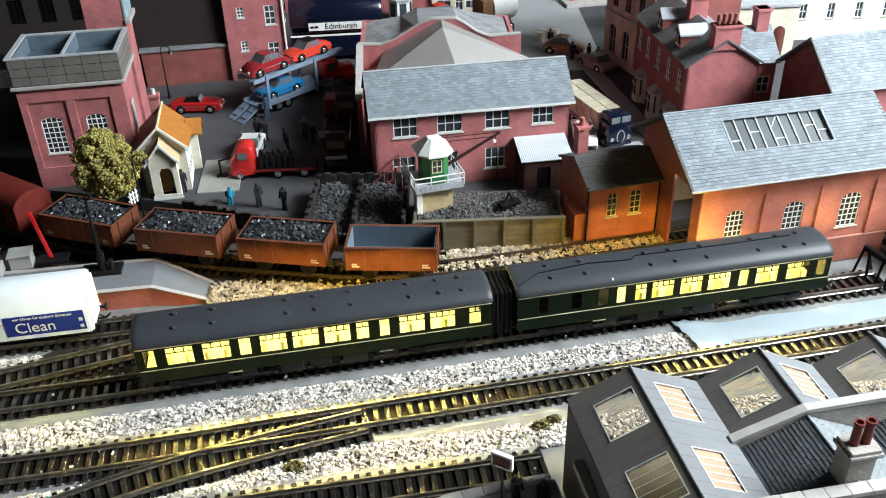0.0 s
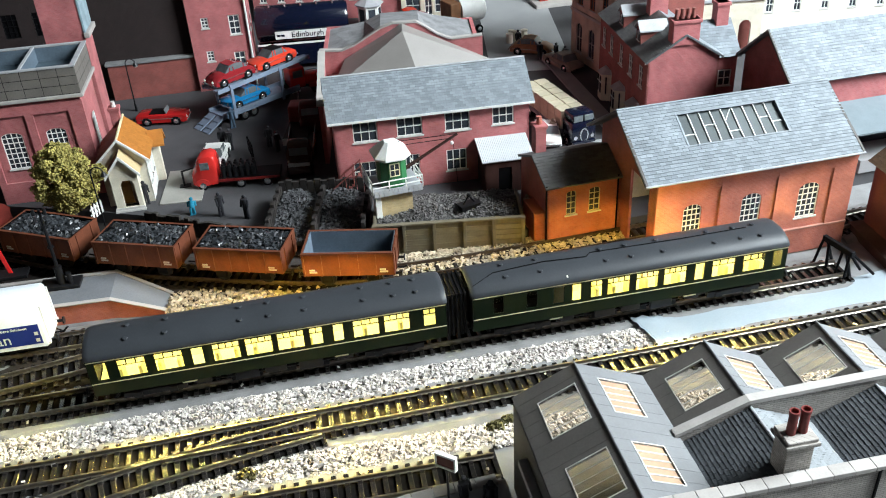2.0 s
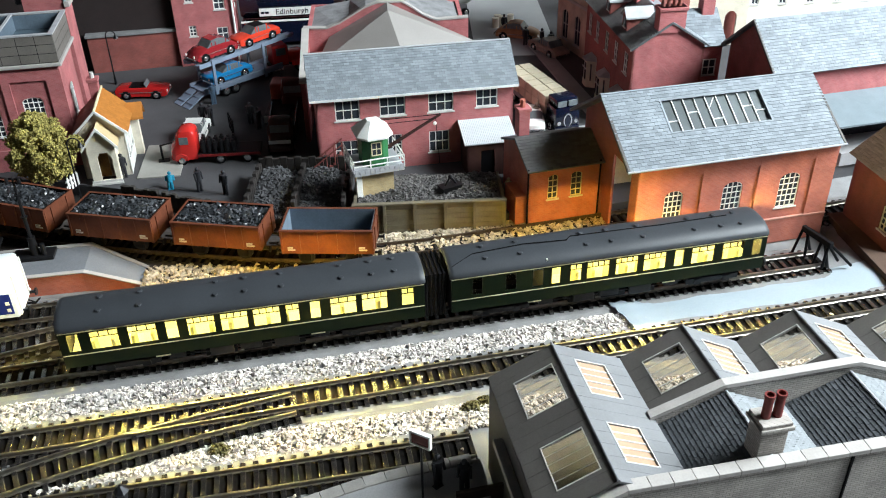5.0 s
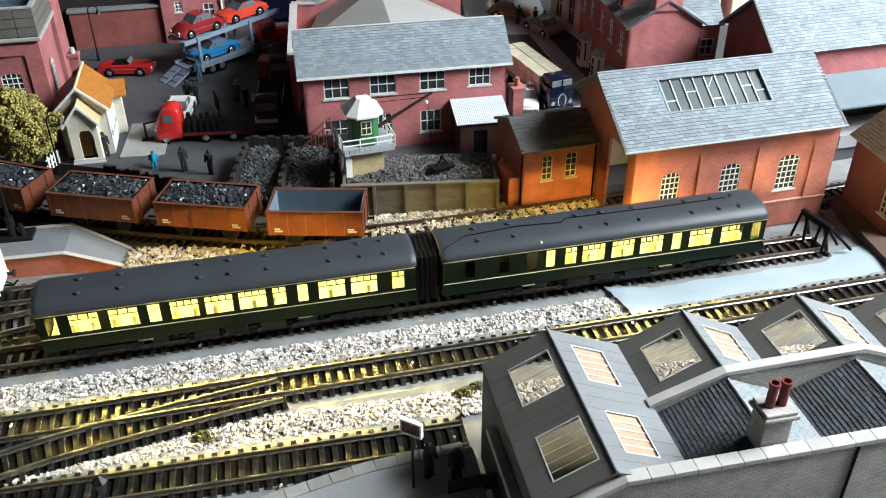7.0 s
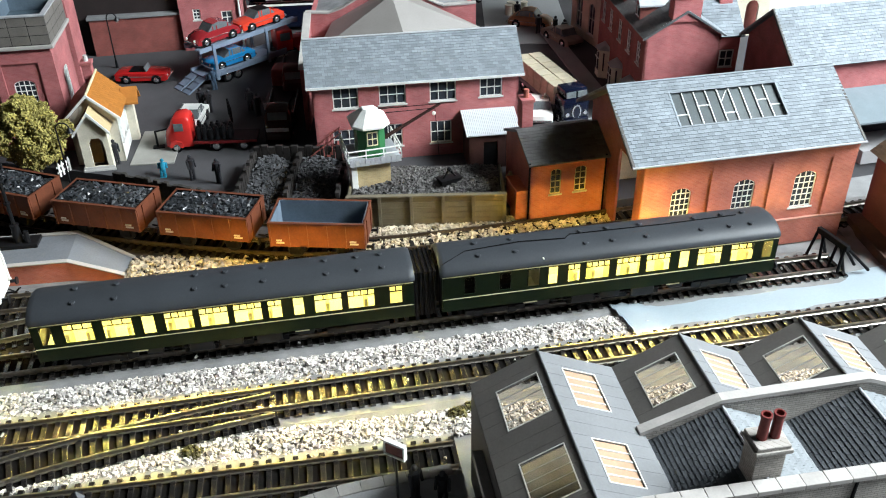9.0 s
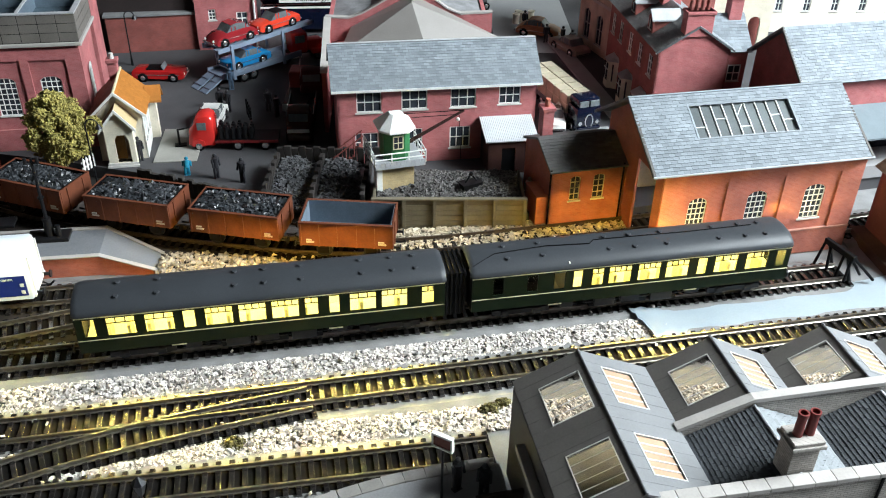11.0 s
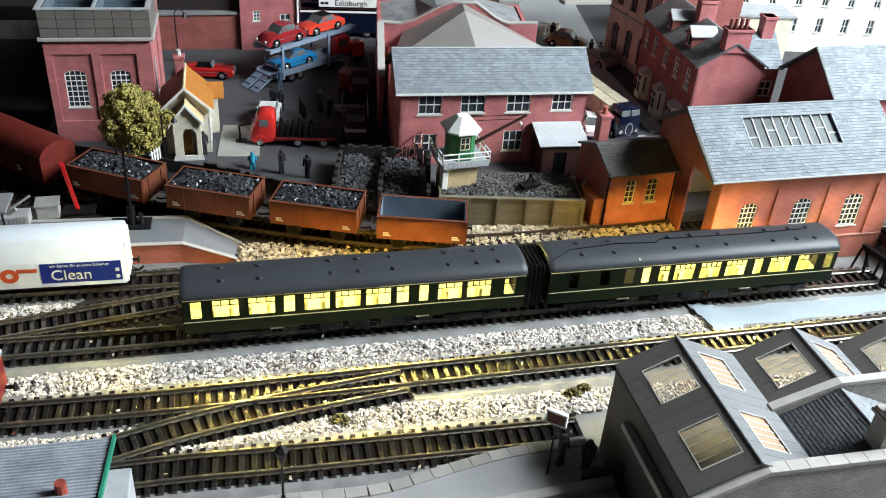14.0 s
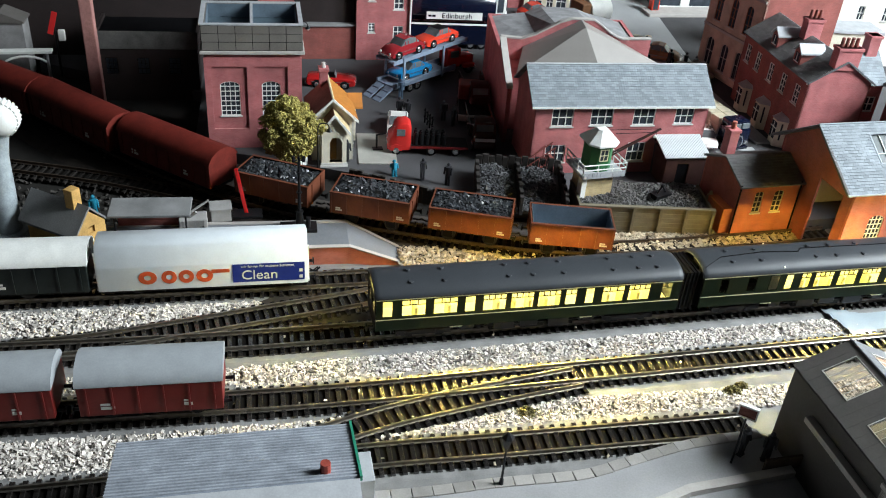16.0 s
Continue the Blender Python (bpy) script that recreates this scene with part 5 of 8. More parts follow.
# ---------------------------------------------------------------- station building in the foreground
def station():
    th = thing("station_building", 143, 346, 0, 1.4, "grey station building with three ridged board roofs and skylights", "building")
    # local: x to the right, y towards the track; gables face the track at y = 0
    zr, zv, y1 = 86.5, 70.0, -96.0
    valleys, ridges = (3.0, 75.0, 142.0, 208.0, 272.0), (36.5, 108.5, 173.0, 240.0)
    SK = clear("skylight_glass", (0.72, 0.67, 0.60), 0.02)
    # right-hand panes are opaque, with a tan reflection painted as their colour
    SK_REFL = paint("skylight_reflection", (0.50, 0.33, 0.22), 0.3, dark=0.7, grain=60, bump=0.05)
    for k in range(4):
        x0, xm, x1 = valleys[k], ridges[k], valleys[k + 1]
        yend = y1 if k == 0 else -44.0
        # left slopes dark, right slopes pale: the fall of light is in the boards' colour
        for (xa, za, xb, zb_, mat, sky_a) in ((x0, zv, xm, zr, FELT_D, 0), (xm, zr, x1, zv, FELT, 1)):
            n = Vector((zb_ - za, 0, -(xb - xa))).normalized()
            if n.z < 0:
                n = -n
            u = Vector((xb - xa, 0, zb_ - za)).normalized()
            l = math.hypot(xb - xa, zb_ - za)
            m = Matrix((u, Vector((0, 1, 0)), u.cross(Vector((0, 1, 0))))).transposed().to_4x4()
            m.translation = Vector((xa, yend, za))
            D = -yend
            wins = [(11.5, 32.5, 57, 82.5), (11.5, 32.5, 10.5, 36)] if k == 0 else [(9.5, 30.5, 9, 33.5)]
            if sky_a:
                wins = [(10.3, 27.8, 60, 85.5), (10.3, 27.8, 13.5, 38.5)] if k == 0 else [(8, 26.5, 10, 34)]
            # boards running across the slope
            hm = m @ Matrix(((1, 0, 0, 0), (0, 0, 1, 0), (0, 1, 0, 0), (0, 0, 0, 1)))
            bm = BM()
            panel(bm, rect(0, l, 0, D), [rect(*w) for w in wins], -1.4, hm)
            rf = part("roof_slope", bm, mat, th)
            bm = BM()
            for j in range(1, int(D / 8)):
                v = j * 8.0
                cuts = sorted((w[0], w[1]) for w in wins if w[2] - 0.5 < v < w[3] + 0.5)
                a = 0.3
                for c0, c1 in cuts + [(l, l)]:
                    if c0 - a > 1:
                        box(bm, a, v - 0.18, 0, c0, v + 0.18, 0.14, m)
                    a = c1
            part("board_seam", bm, mat, rf)
            for w in wins:
                bm = BM()
                e = 0.55
                for q in ((w[0] - e, w[2] - e, w[1] + e, w[2]), (w[0] - e, w[3], w[1] + e, w[3] + e), (w[0] - e, w[2], w[0], w[3]), (w[1], w[2], w[1] + e, w[3])):
                    box(bm, q[0], q[1], -1.2, q[2], q[3], 0.3, m)
                fr = part("skylight", bm, WHITE if sky_a else SILL, rf)
                bm = BM()
                box(bm, w[0], w[2], -1.2, w[1], w[3], -0.8, m)
                pn = part("pane", bm, SK_REFL if sky_a else SK, fr, "skylight pane in the tan of its reflection" if sky_a else "clear glossy skylight pane")
                pn.visible_shadow = bool(sky_a)
                bm = BM()
                for j in range(1, 5):
                    v = w[2] + (w[3] - w[2]) * j / 5
                    if sky_a:
                        box(bm, w[0], v - 0.35, -0.8, w[1], v + 0.35, -0.3, m)
                    else:
                        box(bm, w[0], v - 0.12, -0.8, w[1], v + 0.12, -0.55, m)
                part("glazing_bar", bm, WHITE if sky_a else LEAD, fr)
        bm = BM()
        rod(bm, (xm, yend, zr + 0.1), (xm, 1, zr + 0.1), 0.7)
        part("ridge", bm, FELT, th)
    bm = BM()
    box(bm, 3, y1, 6, 5, -3, zv - 1)
    part("side_wall", bm, FELT_D, th)
    bm = BM()
    box(bm, -2, y1 - 4, zv - 18, 2.9, -30, zv - 14, bevel=0.4)
    part("coping", bm, COPE, th)
    # long parapet behind the second to fourth ridges
    bm = BM()
    pts = [(72, 70.5), (109, 84.5), (181, 86), (214, 73), (300, 73)]
    panel(bm, [(72, 40), (300, 40)] + pts[::-1], [], 3, T(0, -48, 0))
    part("parapet_wall", bm, STONE, th)
    bm = BM()
    loft(bm, [[(x, -49, z), (x, -44, z), (x, -44, z + 2.2), (x, -49, z + 2.2)] for x, z in pts])
    part("coping", bm, COPE, th)
    # saw-tooth slate roofs of the front range; light and shade put into the slates
    def tilted(xa, za, xb, zb_, ya, yb):
        v = Vector((xb - xa, 0, zb_ - za)).normalized()
        left = xb > xa
        u = Vector((0, -1 if left else 1, 0))
        m = Matrix((u, v, u.cross(v))).transposed().to_4x4()
        m.translation = Vector((xa, yb if left else ya, za))
        return m, yb - ya, math.hypot(xb - xa, zb_ - za)
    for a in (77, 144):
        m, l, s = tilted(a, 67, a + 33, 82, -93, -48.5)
        slate_roof(th, m, l, s, 4.2, 2.3, SLATE_SHADE, SLATE_SHADE, singles=110)
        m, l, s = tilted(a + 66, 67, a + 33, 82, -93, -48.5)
        slate_roof(th, m, l, s, 4.2, 2.3, SLATE_LIT, FELT, singles=60, name="roof")
        bm = BM()
        rod(bm, (a + 33, -93, 82.3), (a + 33, -48.5, 82.3), 0.8)
        part("ridge", bm, LEAD, th)
    bm = BM()
    box(bm, 72, -93.5, 58, 79, -48.2, 67.2)
    part("gutter", bm, LEAD, th)
    # front wall with coping
    bm = BM()
    panel(bm, [(3, 0), (300, 0), (300, 81), (40, 81), (3, 65)], [], 4, T(0, -98, 0))
    part("front_wall", bm, STONE, th)
    bm = BM()
    loft(bm, [[(x, -99.5, z), (x, -93, z), (x, -93, z + 2.6), (x, -99.5, z + 2.6)] for x, z in ((2, 64.7), (39.9, 81))])
    part("coping", bm, COPE, th)
    bm = BM()
    rod(bm, (147, -98.6, 2), (147, -98.6, 80.6), 0.7)
    part("downpipe", bm, BLACK, th)
    for i in range(25):
        bm = BM()
        box(bm, 40 + i * 10.4, -99.5, 81, 50.25 + i * 10.4, -93, 83.6, bevel=0.25)
        part("coping_stone", bm, COPE, th)
    bm = BM()
    box(bm, 103, -92, 62, 116, -81, 98, bevel=0.4)
    box(bm, 101.3, -93.7, 97, 117.7, -79.3, 99, bevel=0.4)
    box(bm, 102.2, -92.8, 99, 116.8, -80.2, 101, bevel=0.4)
    ch = part("chimney", bm, STONE, th)
    for a in (106.6, 112.2):
        bm = BM()
        rod(bm, (a, -86.5, 101), (a, -86.5, 112), 2.2, 2.0, 14)
        loft(bm, [[(a + r * math.cos(q), -86.5 + r * math.sin(q), zz) for q in np.linspace(0, 2 * math.pi, 15)[:-1]] for r, zz in ((2.0, 111.9), (2.4, 112.2), (2.4, 113.8), (1.7, 113.8), (1.6, 110))])
        part("chimney_pot", bm, paint("red_pot", (0.22, 0.045, 0.04), 0.5), ch, smooth=True)
    return th


station()


# ---------------------------------------------------------------- yard: hut, tree, bins, crane, bunker
def copy_text(parent, words, x, y, z, size, material, m=None, name="lettering"):
    """Words in the built-in font, turned into a mesh, standing on a wall that faces -y."""
    cu = bpy.data.curves.new(name, "FONT")
    cu.body, cu.size, cu.extrude, cu.align_x = words, size * MM, 0.12 * MM, "CENTER"
    tmp = bpy.data.objects.new(name, cu)
    me = bpy.data.meshes.new_from_object(tmp)
    bpy.data.objects.remove(tmp)
    me.materials.clear()
    me.materials.append(material)
    ob = new(name, me)
    ob.parent = parent
    q = (m or Matrix()) @ T(x, y, z, 90)
    q.translation *= MM
    ob.matrix_local = q
    return ob


def hut():
    th = thing("yard_hut", -108, 723, 13, 2, "cream gabled hut with orange tiled roof and porch", "hut")
    # orange on the lit right slope, brown on the left: shade put into the tiles
    ORANGE = paint("orange_tiles", (0.52, 0.20, 0.04), 0.6, dark=0.7, loose=0.12)
    BROWN = paint("brown_tiles", (0.20, 0.075, 0.045), 0.6, dark=0.7, loose=0.12)
    bm = BM()
    door = [(-3.5, 4), (8, 4), (8, 25), (5.5, 29.5), (-1, 29.5), (-3.5, 25)]
    panel(bm, [(-11, 0), (12, 0), (12, 37), (0.5, 51), (-11, 37)], [door], 1.5)
    part("porch_front", bm, CREAM, th)
    bm = BM()
    box(bm, -9.4, 8, 4, 3.6, 9, 33)
    part("door", bm, paint("brown_door", (0.30, 0.15, 0.035), 0.5), th)
    bm = BM()
    box(bm, -12.5, -1.5, 0, 13.5, 0, 1.8)
    box(bm, -12, -0.8, 0, 13, -0.02, 4)
    part("step", bm, SILL, th)
    bm = BM()
    box(bm, -11, 1.5, 0, -9.5, 14, 37)
    box(bm, 10.5, 1.5, 0, 12, 14, 37)
    part("porch_side", bm, CREAM, th)
    for s in (-1, 1):
        bm = BM()
        prism(bm, [(0.5, 52.5), (0.5 + s * 14.5, 34.5), (0.5 + s * 14.5, 36.2), (0.5, 54.4)], -2.5, 14)
        part("porch_roof", bm, paint("porch_tan", (0.60, 0.46, 0.26), 0.6, dark=0.75) if s > 0 else BROWN, th)
        bm = BM()
        prism(bm, [(0.5, 51.3), (0.5 + s * 15, 32.6), (0.5 + s * 15, 35.6), (0.5, 54.2)], -3.6, -2.5)
        part("bargeboard", bm, WHITE, th)
    # main house
    # right wall white, the others cream: its stronger light is in the paint
    side = [rect(a, a + 7, 16, 36) for a in (5, 18, 31)]
    bm = BM()
    panel(bm, rect(0, 50, 0, 44), side, 1.5, T(20, 14, 0, 0, 0, 90))
    part("side_wall", bm, WHITE, th)
    for a in (5, 18, 31):
        window(th, a, a + 7, 16, 36, 2, 3, T(20, 14, 0, 0, 0, 90), bar=0.6)
    bm = BM()
    panel(bm, rect(0, 50, 0, 44), [], 1.5, T(-19, 64, 0, 0, 0, -90))
    part("side_wall", bm, CREAM, th)
    for y in (14, 62.5):
        bm = BM()
        panel(bm, [(-19, 0), (20, 0), (20, 44), (0.5, 61), (-19, 44)], [], 1.5, T(0, y, 0))
        part("gable_wall", bm, CREAM, th)
    for s in (-1, 1):
        c, a = Vector((0.5, 0, 63)), Vector((0.5 + s * 23, 0, 41.5))
        l = (a - c).length
        u = (c - a).normalized()
        m = Matrix((Vector((0, s * 1.0, 0)), u, Vector((0, s * 1.0, 0)).cross(u))).transposed().to_4x4()
        m.translation = Vector((a.x, 10 if s > 0 else 67, a.z))
        slate_roof(th, m, 57, l, 4.0, 3.2, ORANGE if s > 0 else BROWN, BROWN, singles=150 if s > 0 else 0)
    bm = BM()
    rod(bm, (0.5, 9.5, 63.6), (0.5, 67.5, 63.6), 1.2)
    part("ridge_tile", bm, LINING, th)
    for s in (-1, 1):
        bm = BM()
        prism(bm, [(0.5, 61.8), (0.5 + s * 23.5, 39.8), (0.5 + s * 23.5, 42.6), (0.5, 64.6)], 8.6, 9.8)
        part("bargeboard", bm, WHITE, th)
    bm = BM()
    box(bm, 20.1, 55, 0, 27, 63, 36)
    part("side_bay", bm, CREAM, th)
    bm = BM()
    prism(bm, [(50, 36), (58.5, 47), (67, 36), (67, 38), (58.5, 49.5), (50, 38)], 0, 14, T(33, 0, 0, 0, 0, 90))
    part("bay_roof", bm, ORANGE, th)
    bm = BM()
    box(bm, -8, 56, 40, 0, 64, 74, bevel=0.3)
    box(bm, -9, 55, 72, 1, 65, 75, bevel=0.3)
    ch = part("chimney", bm, PINK, th)
    bm = BM()
    rod(bm, (-4, 60, 75), (-4, 60, 80), 2.2, 1.8, 9)
    part("chimney_pot", bm, SILL, ch)
    return th


hut()
bm = BM()
box(bm, 0, 0, 0, 37, 66, 1.2, bevel=0.2)
alone("concrete_pad", bm, paint("pale_concrete", (0.34, 0.33, 0.30), 0.85, dark=0.75, grain=60), -84, 727, 13, -3, "pale concrete pad beside the hut", "slab")
crane = thing("hand_pump", -64, 757, 14.2, 5, "small black iron pump on the pad", "pump")
bm = BM()
rod(bm, (0, 0, 0), (0, 0, 15), 1.0)
box(bm, -4, -3, 0, 6, 3, 1)
part("post", bm, IRON, crane)
bm = BM()
rod(bm, (-1, 0, 15), (13, 2, 16), 0.8)
part("spout", bm, IRON, crane)


def tree():
    th = thing("tree", -150, 703, 6, 0, "olive-yellow bushy model tree behind the coal wagon", "tree")
    bm = BM()
    BARK = paint("bark", (0.06, 0.045, 0.03), 0.9)
    spine = [(0, 0, 0), (1, 0.5, 18), (0, 0, 38), (-1, 1, 56)]
    for i, (a, b) in enumerate(zip(spine, spine[1:])):
        rod(bm, a, b, 3.0 - i * 0.8, 2.2 - i * 0.7, 7)
    for k in range(9):
        a = k * 2.4
        z = 24 + k * 3.2
        rod(bm, (0, 0, z), (15 * math.cos(a), 15 * math.sin(a), z + 14), 1.0, 0.35, 5)
    part("trunk", bm, BARK, th)
    pts = []
    lobes = []
    for k in range(46):
        u, a = (k + 0.5) / 46, k * 2.39996
        zz = 1 - 2 * u
        r = math.sqrt(max(0.0, 1 - zz * zz))
        h = 56 + 25 * zz
        w = 20.5 * (1.06 if zz < 0.2 else 1.0 - 0.3 * (zz - 0.2)) * (1 + 0.14 * math.sin(2 * a + 0.7)) * rnd.uniform(0.7, 1.12)
        lobes.append((1 + w * r * math.cos(a), w * r * math.sin(a), h + rnd.uniform(-3, 3), rnd.uniform(4.2, 8.0)))
    lobes += [(rnd.uniform(-10, 10), rnd.uniform(-10, 10), rnd.uniform(40, 74), 8.0) for k in range(10)]
    for x, y, z, r in lobes:
        n = int(r * r * 7.5)
        v = nrng.normal(size=(n, 3))
        v /= np.linalg.norm(v, axis=1)[:, None]
        pts.append(np.array((x, y, z)) + v * r * nrng.uniform(0.35, 1.12, (n, 1)) * np.array((1.0, 1.0, 0.9)))
    LEAF = paint("olive_foliage", (0.50, 0.43, 0.13), 0.85, dark=0.5, loose=0.5, grain=60)
    ob = new("crown", chips("crown", np.concatenate(pts), 0.8, 2.3, LEAF, flat=0.9))
    ob.parent = th
    ob["kind"] = "stuff"


tree()


def coal_bins():
    th = thing("coal_bins", 12, 632, 13, -10, "dark sleeper-built coal bins half full of coal", "coal bin")
    DARKW = paint("tarred_timber", (0.035, 0.03, 0.028), 0.8, loose=0.3)
    for i, x in enumerate((0, 38, 78)):
        for j in range(11):
            bm = BM()
            box(bm, x - 1.6, j * 6.4, 0, x + 1.6, j * 6.4 + 5.6, 18 + (j % 2) * 2.2, bevel=0.3)
            part("post", bm, DARKW, th)
    for j in range(13):
        bm = BM()
        box(bm, j * 6.2 - 1, 70.5, 0, j * 6.2 + 4.6, 73.5, 21 + (j % 2) * 1.5, bevel=0.3)
        part("post", bm, DARKW, th)
    for k, (x0, x1) in enumerate(((2, 36), (40, 76))):
        n = 900
        x, y = nrng.uniform(x0, x1, n), nrng.uniform(2, 69, n)
        z = 1 + 13 * np.clip((y + 8) / 60, 0, 1) * (1 - ((x - (x0 + x1) / 2 + 6) / 30) ** 2) * nrng.uniform(0.85, 1.05, n)
        ob = new("coal", chips("coal", np.stack([x, y, z], 1), 2.0, 4.2, SPOIL))
        ob.parent = th
        ob["label"], ob["kind"] = "loose grey-black coal", "stuff"
        bm = BM()
        loft(bm, [[(x0, 3, 0), (x1, 3, 0), (x1, 3, 2.0), (x0, 3, 2.5)], [(x0, 60, 0), (x1, 60, 0), (x1, 60, 10), (x0, 60, 12)]])
        part("coal_bed", bm, COAL, th)


coal_bins()

# ragged dark wall on the yard's edge
wall = thing("retaining_wall", 0, 0, 0, 0, "low ragged dark stone wall along the yard edge", "wall")
RAG = paint("sooty_stone", (0.05, 0.045, 0.04), 0.9, loose=0.35)
edge = glide([(-92, 707), (-40, 677), (9, 650)], 4.6)
for x, y, d in edge:
    bm = BM()
    h = rnd.uniform(14.5, 18.5)
    box(bm, -2.4, -1.6, 0, 2.2, 1.8, h, T(x, y, 1, 0, 0, math.degrees(d)), 0.4)
    part("stone", bm, RAG, wall)


def coal_crane():
    th = thing("crane_cabin", 116, 640, 6, 8, "green crane cabin on a railed white deck above yellow brick", "crane")
    bm = BM()
    box(bm, -12, -12, 0, 14, 14, 44)
    part("base", bm, YELLOWB, th)
    bm = BM()
    box(bm, -17, -14, 14, -12.2, -6, 44, bevel=0.3)
    part("pillar", bm, WHITE, th)
    bm = BM()
    box(bm, -19, -17, 44.1, 22, 18, 47, bevel=0.3)
    for a in range(-18, 22, 4):
        box(bm, a, -17.6, 44.3, a + 3.4, -17.1, 50)
    part("deck", bm, LEAD, th, "pale planked deck")
    for (p, q) in (((-19, -17), (22, -17)), ((-19, -17), (-19, 18)), ((22, -17), (22, 18))):
        bm = BM()
        for z in (52.5, 57):
            rod(bm, (*p, z), (*q, z), 0.55)
        for k in range(4):
            u = k / 3
            x, y = p[0] + (q[0] - p[0]) * u, p[1] + (q[1] - p[1]) * u
            rod(bm, (x, y, 47), (x, y, 57.3), 0.55)
        part("railing", bm, WHITE, th, "white railing")
    GREEN = paint("cabin_green", (0.035, 0.16, 0.06), 0.45, dark=0.7)
    bm = BM()
    hexa = [(-9, -6), (-4, -11), (7, -11), (12, -6), (12, 9), (-9, 9)]
    loft(bm, [[(x, y, z) for x, y in hexa] for z in (47.1, 72)])
    cab = part("cabin", bm, GREEN, th)
    bm = BM()
    box(bm, -2.2, -11.5, 58, 4.8, -11.1, 68)
    part("window", bm, PANE, cab)
    bm = BM()
    for q in ((-2.8, 57.4, -2.1, 68.6), (4.7, 57.4, 5.4, 68.6), (-2.1, 57.4, 4.7, 58.1), (-2.1, 67.9, 4.7, 68.6), (1.0, 58.1, 1.6, 67.9), (-2.1, 62.7, 4.7, 63.2)):
        box(bm, q[0], -12.0, q[1], q[2], -11.3, q[3])
    part("window_frame", bm, LINING, cab)
    bm = BM()
    roofp = [(-13, -8), (-6, -15), (9, -15), (16, -8), (16, 12), (-13, 12)]
    c = [((x - 1.5) * 0.3 + 1.5, (y + 1) * 0.3 - 1) for x, y in roofp]
    loft(bm, [[(x, y, 71.8) for x, y in roofp], [(x, y, 73.4) for x, y in roofp], [(x, y, 84) for x, y in c]])
    part("roof", bm, WHITE, th, "faceted white roof")
    bm = BM()
    for k in (-1.6, 1.6):
        rod(bm, (12, -2 + k, 58), (56, -6 + k * 0.3, 82), 0.8)
    for i in range(9):
        u, w_ = i / 9, (i + 1) / 9
        s = 1 if i % 2 else -1
        rod(bm, (12 + 44 * u, -2 - 4 * u + s * 1.6, 58 + 24 * u), (12 + 44 * w_, -2 - 4 * w_ - s * 1.4, 58 + 24 * w_), 0.45)
    jib = part("jib", bm, paint("rust_black", (0.06, 0.025, 0.02), 0.6), th, "dark lattice jib")
    bm = BM()
    rod(bm, (56, -6, 82), (8, -1, 82), 0.3)
    rod(bm, (50, -6, 79), (14, -3, 79), 0.3)
    rod(bm, (52, -6, 79), (54, -8, 40), 0.25)
    part("cable", bm, BLACK, jib)
    bm = BM()
    ball(bm, (51, -6.5, 75), 1.6)
    part("lamp", bm, WHITE, jib)
    grab = thing("crane_grab", 176, 622, 27, 20, "black iron crane grab lying on the spoil heap", "grab")
    bm = BM()
    loft(bm, [[(-9, -5, 8), (9, -5, 8), (9, 5, 8), (-9, 5, 8)], [(-7, -2, 0), (7, -2, 0), (7, 2, 0), (-7, 2, 0)]])
    part("bucket", bm, IRON, grab)
    bm = BM()
    rod(bm, (-5, 0, 8), (0, 0, 15), 0.9)
    rod(bm, (5, 0, 8), (0, 0, 15), 0.9)
    ball(bm, (0, 0, 15), 2)
    part("arm", bm, IRON, grab)


coal_crane()


def bunker():
    th = thing("plank_bunker", 96, 606, 5, -7, "weathered plank bunker filled with grey spoil", "bunker")
    for (x0, y0, x1, y1) in ((0, 0, 119, 2), (0, 2.2, 2, 50), (117, 2.2, 119, 50)):
        for k in range(6):
            bm = BM()
            z = k * 4.6
            box(bm, x0 + rnd.uniform(-0.2, 0.2), y0, z, x1 + rnd.uniform(-0.2, 0.2), y1, z + 4.4, bevel=0.25)
            part("plank", bm, WOODG, th)
    for x in (0, 24, 48, 72, 95, 118.5):
        bm = BM()
        box(bm, x - 1.3, -1.8, 0, x + 1.3, -0.1, 28.6, bevel=0.25)
        part("post", bm, WOODG, th)
    bm = BM()
    box(bm, -1, -1.4, 27.6, 120, 2.4, 29.2, bevel=0.25)
    part("rail", bm, WOODG, th)
    n = 5200
    x, y = nrng.uniform(3, 116, n), nrng.uniform(3, 62, n)
    z = 19 + 7 * np.sin(np.clip(y / 62, 0, 1) * math.pi) ** 0.7 + 1.6 * np.sin(x / 9.0) * np.cos(y / 7.0) + nrng.uniform(-0.8, 0.8, n)
    ob = new("spoil", chips("spoil", np.stack([x, y, z], 1), 0.9, 3.0, SPOIL_L))
    ob.parent = th
    ob["label"], ob["kind"] = "lumpy grey spoil", "stuff"
    bm = BM()
    nx, ny = 24, 12
    grid = [[bm.verts.new((2.2 + 114.6 * i / nx, 2.2 + 60 * j / ny, 18.4 + 6.6 * math.sin(j / ny * math.pi) ** 0.7 + 1.4 * math.sin(i * 0.55) * math.cos(j * 0.7))) for j in range(ny + 1)] for i in range(nx + 1)]
    for i in range(nx):
        for j in range(ny):
            bm.faces.new((grid[i][j], grid[i + 1][j], grid[i + 1][j + 1], grid[i][j + 1]))
    part("spoil_bed", bm, SPOIL_L, th)


bunker()


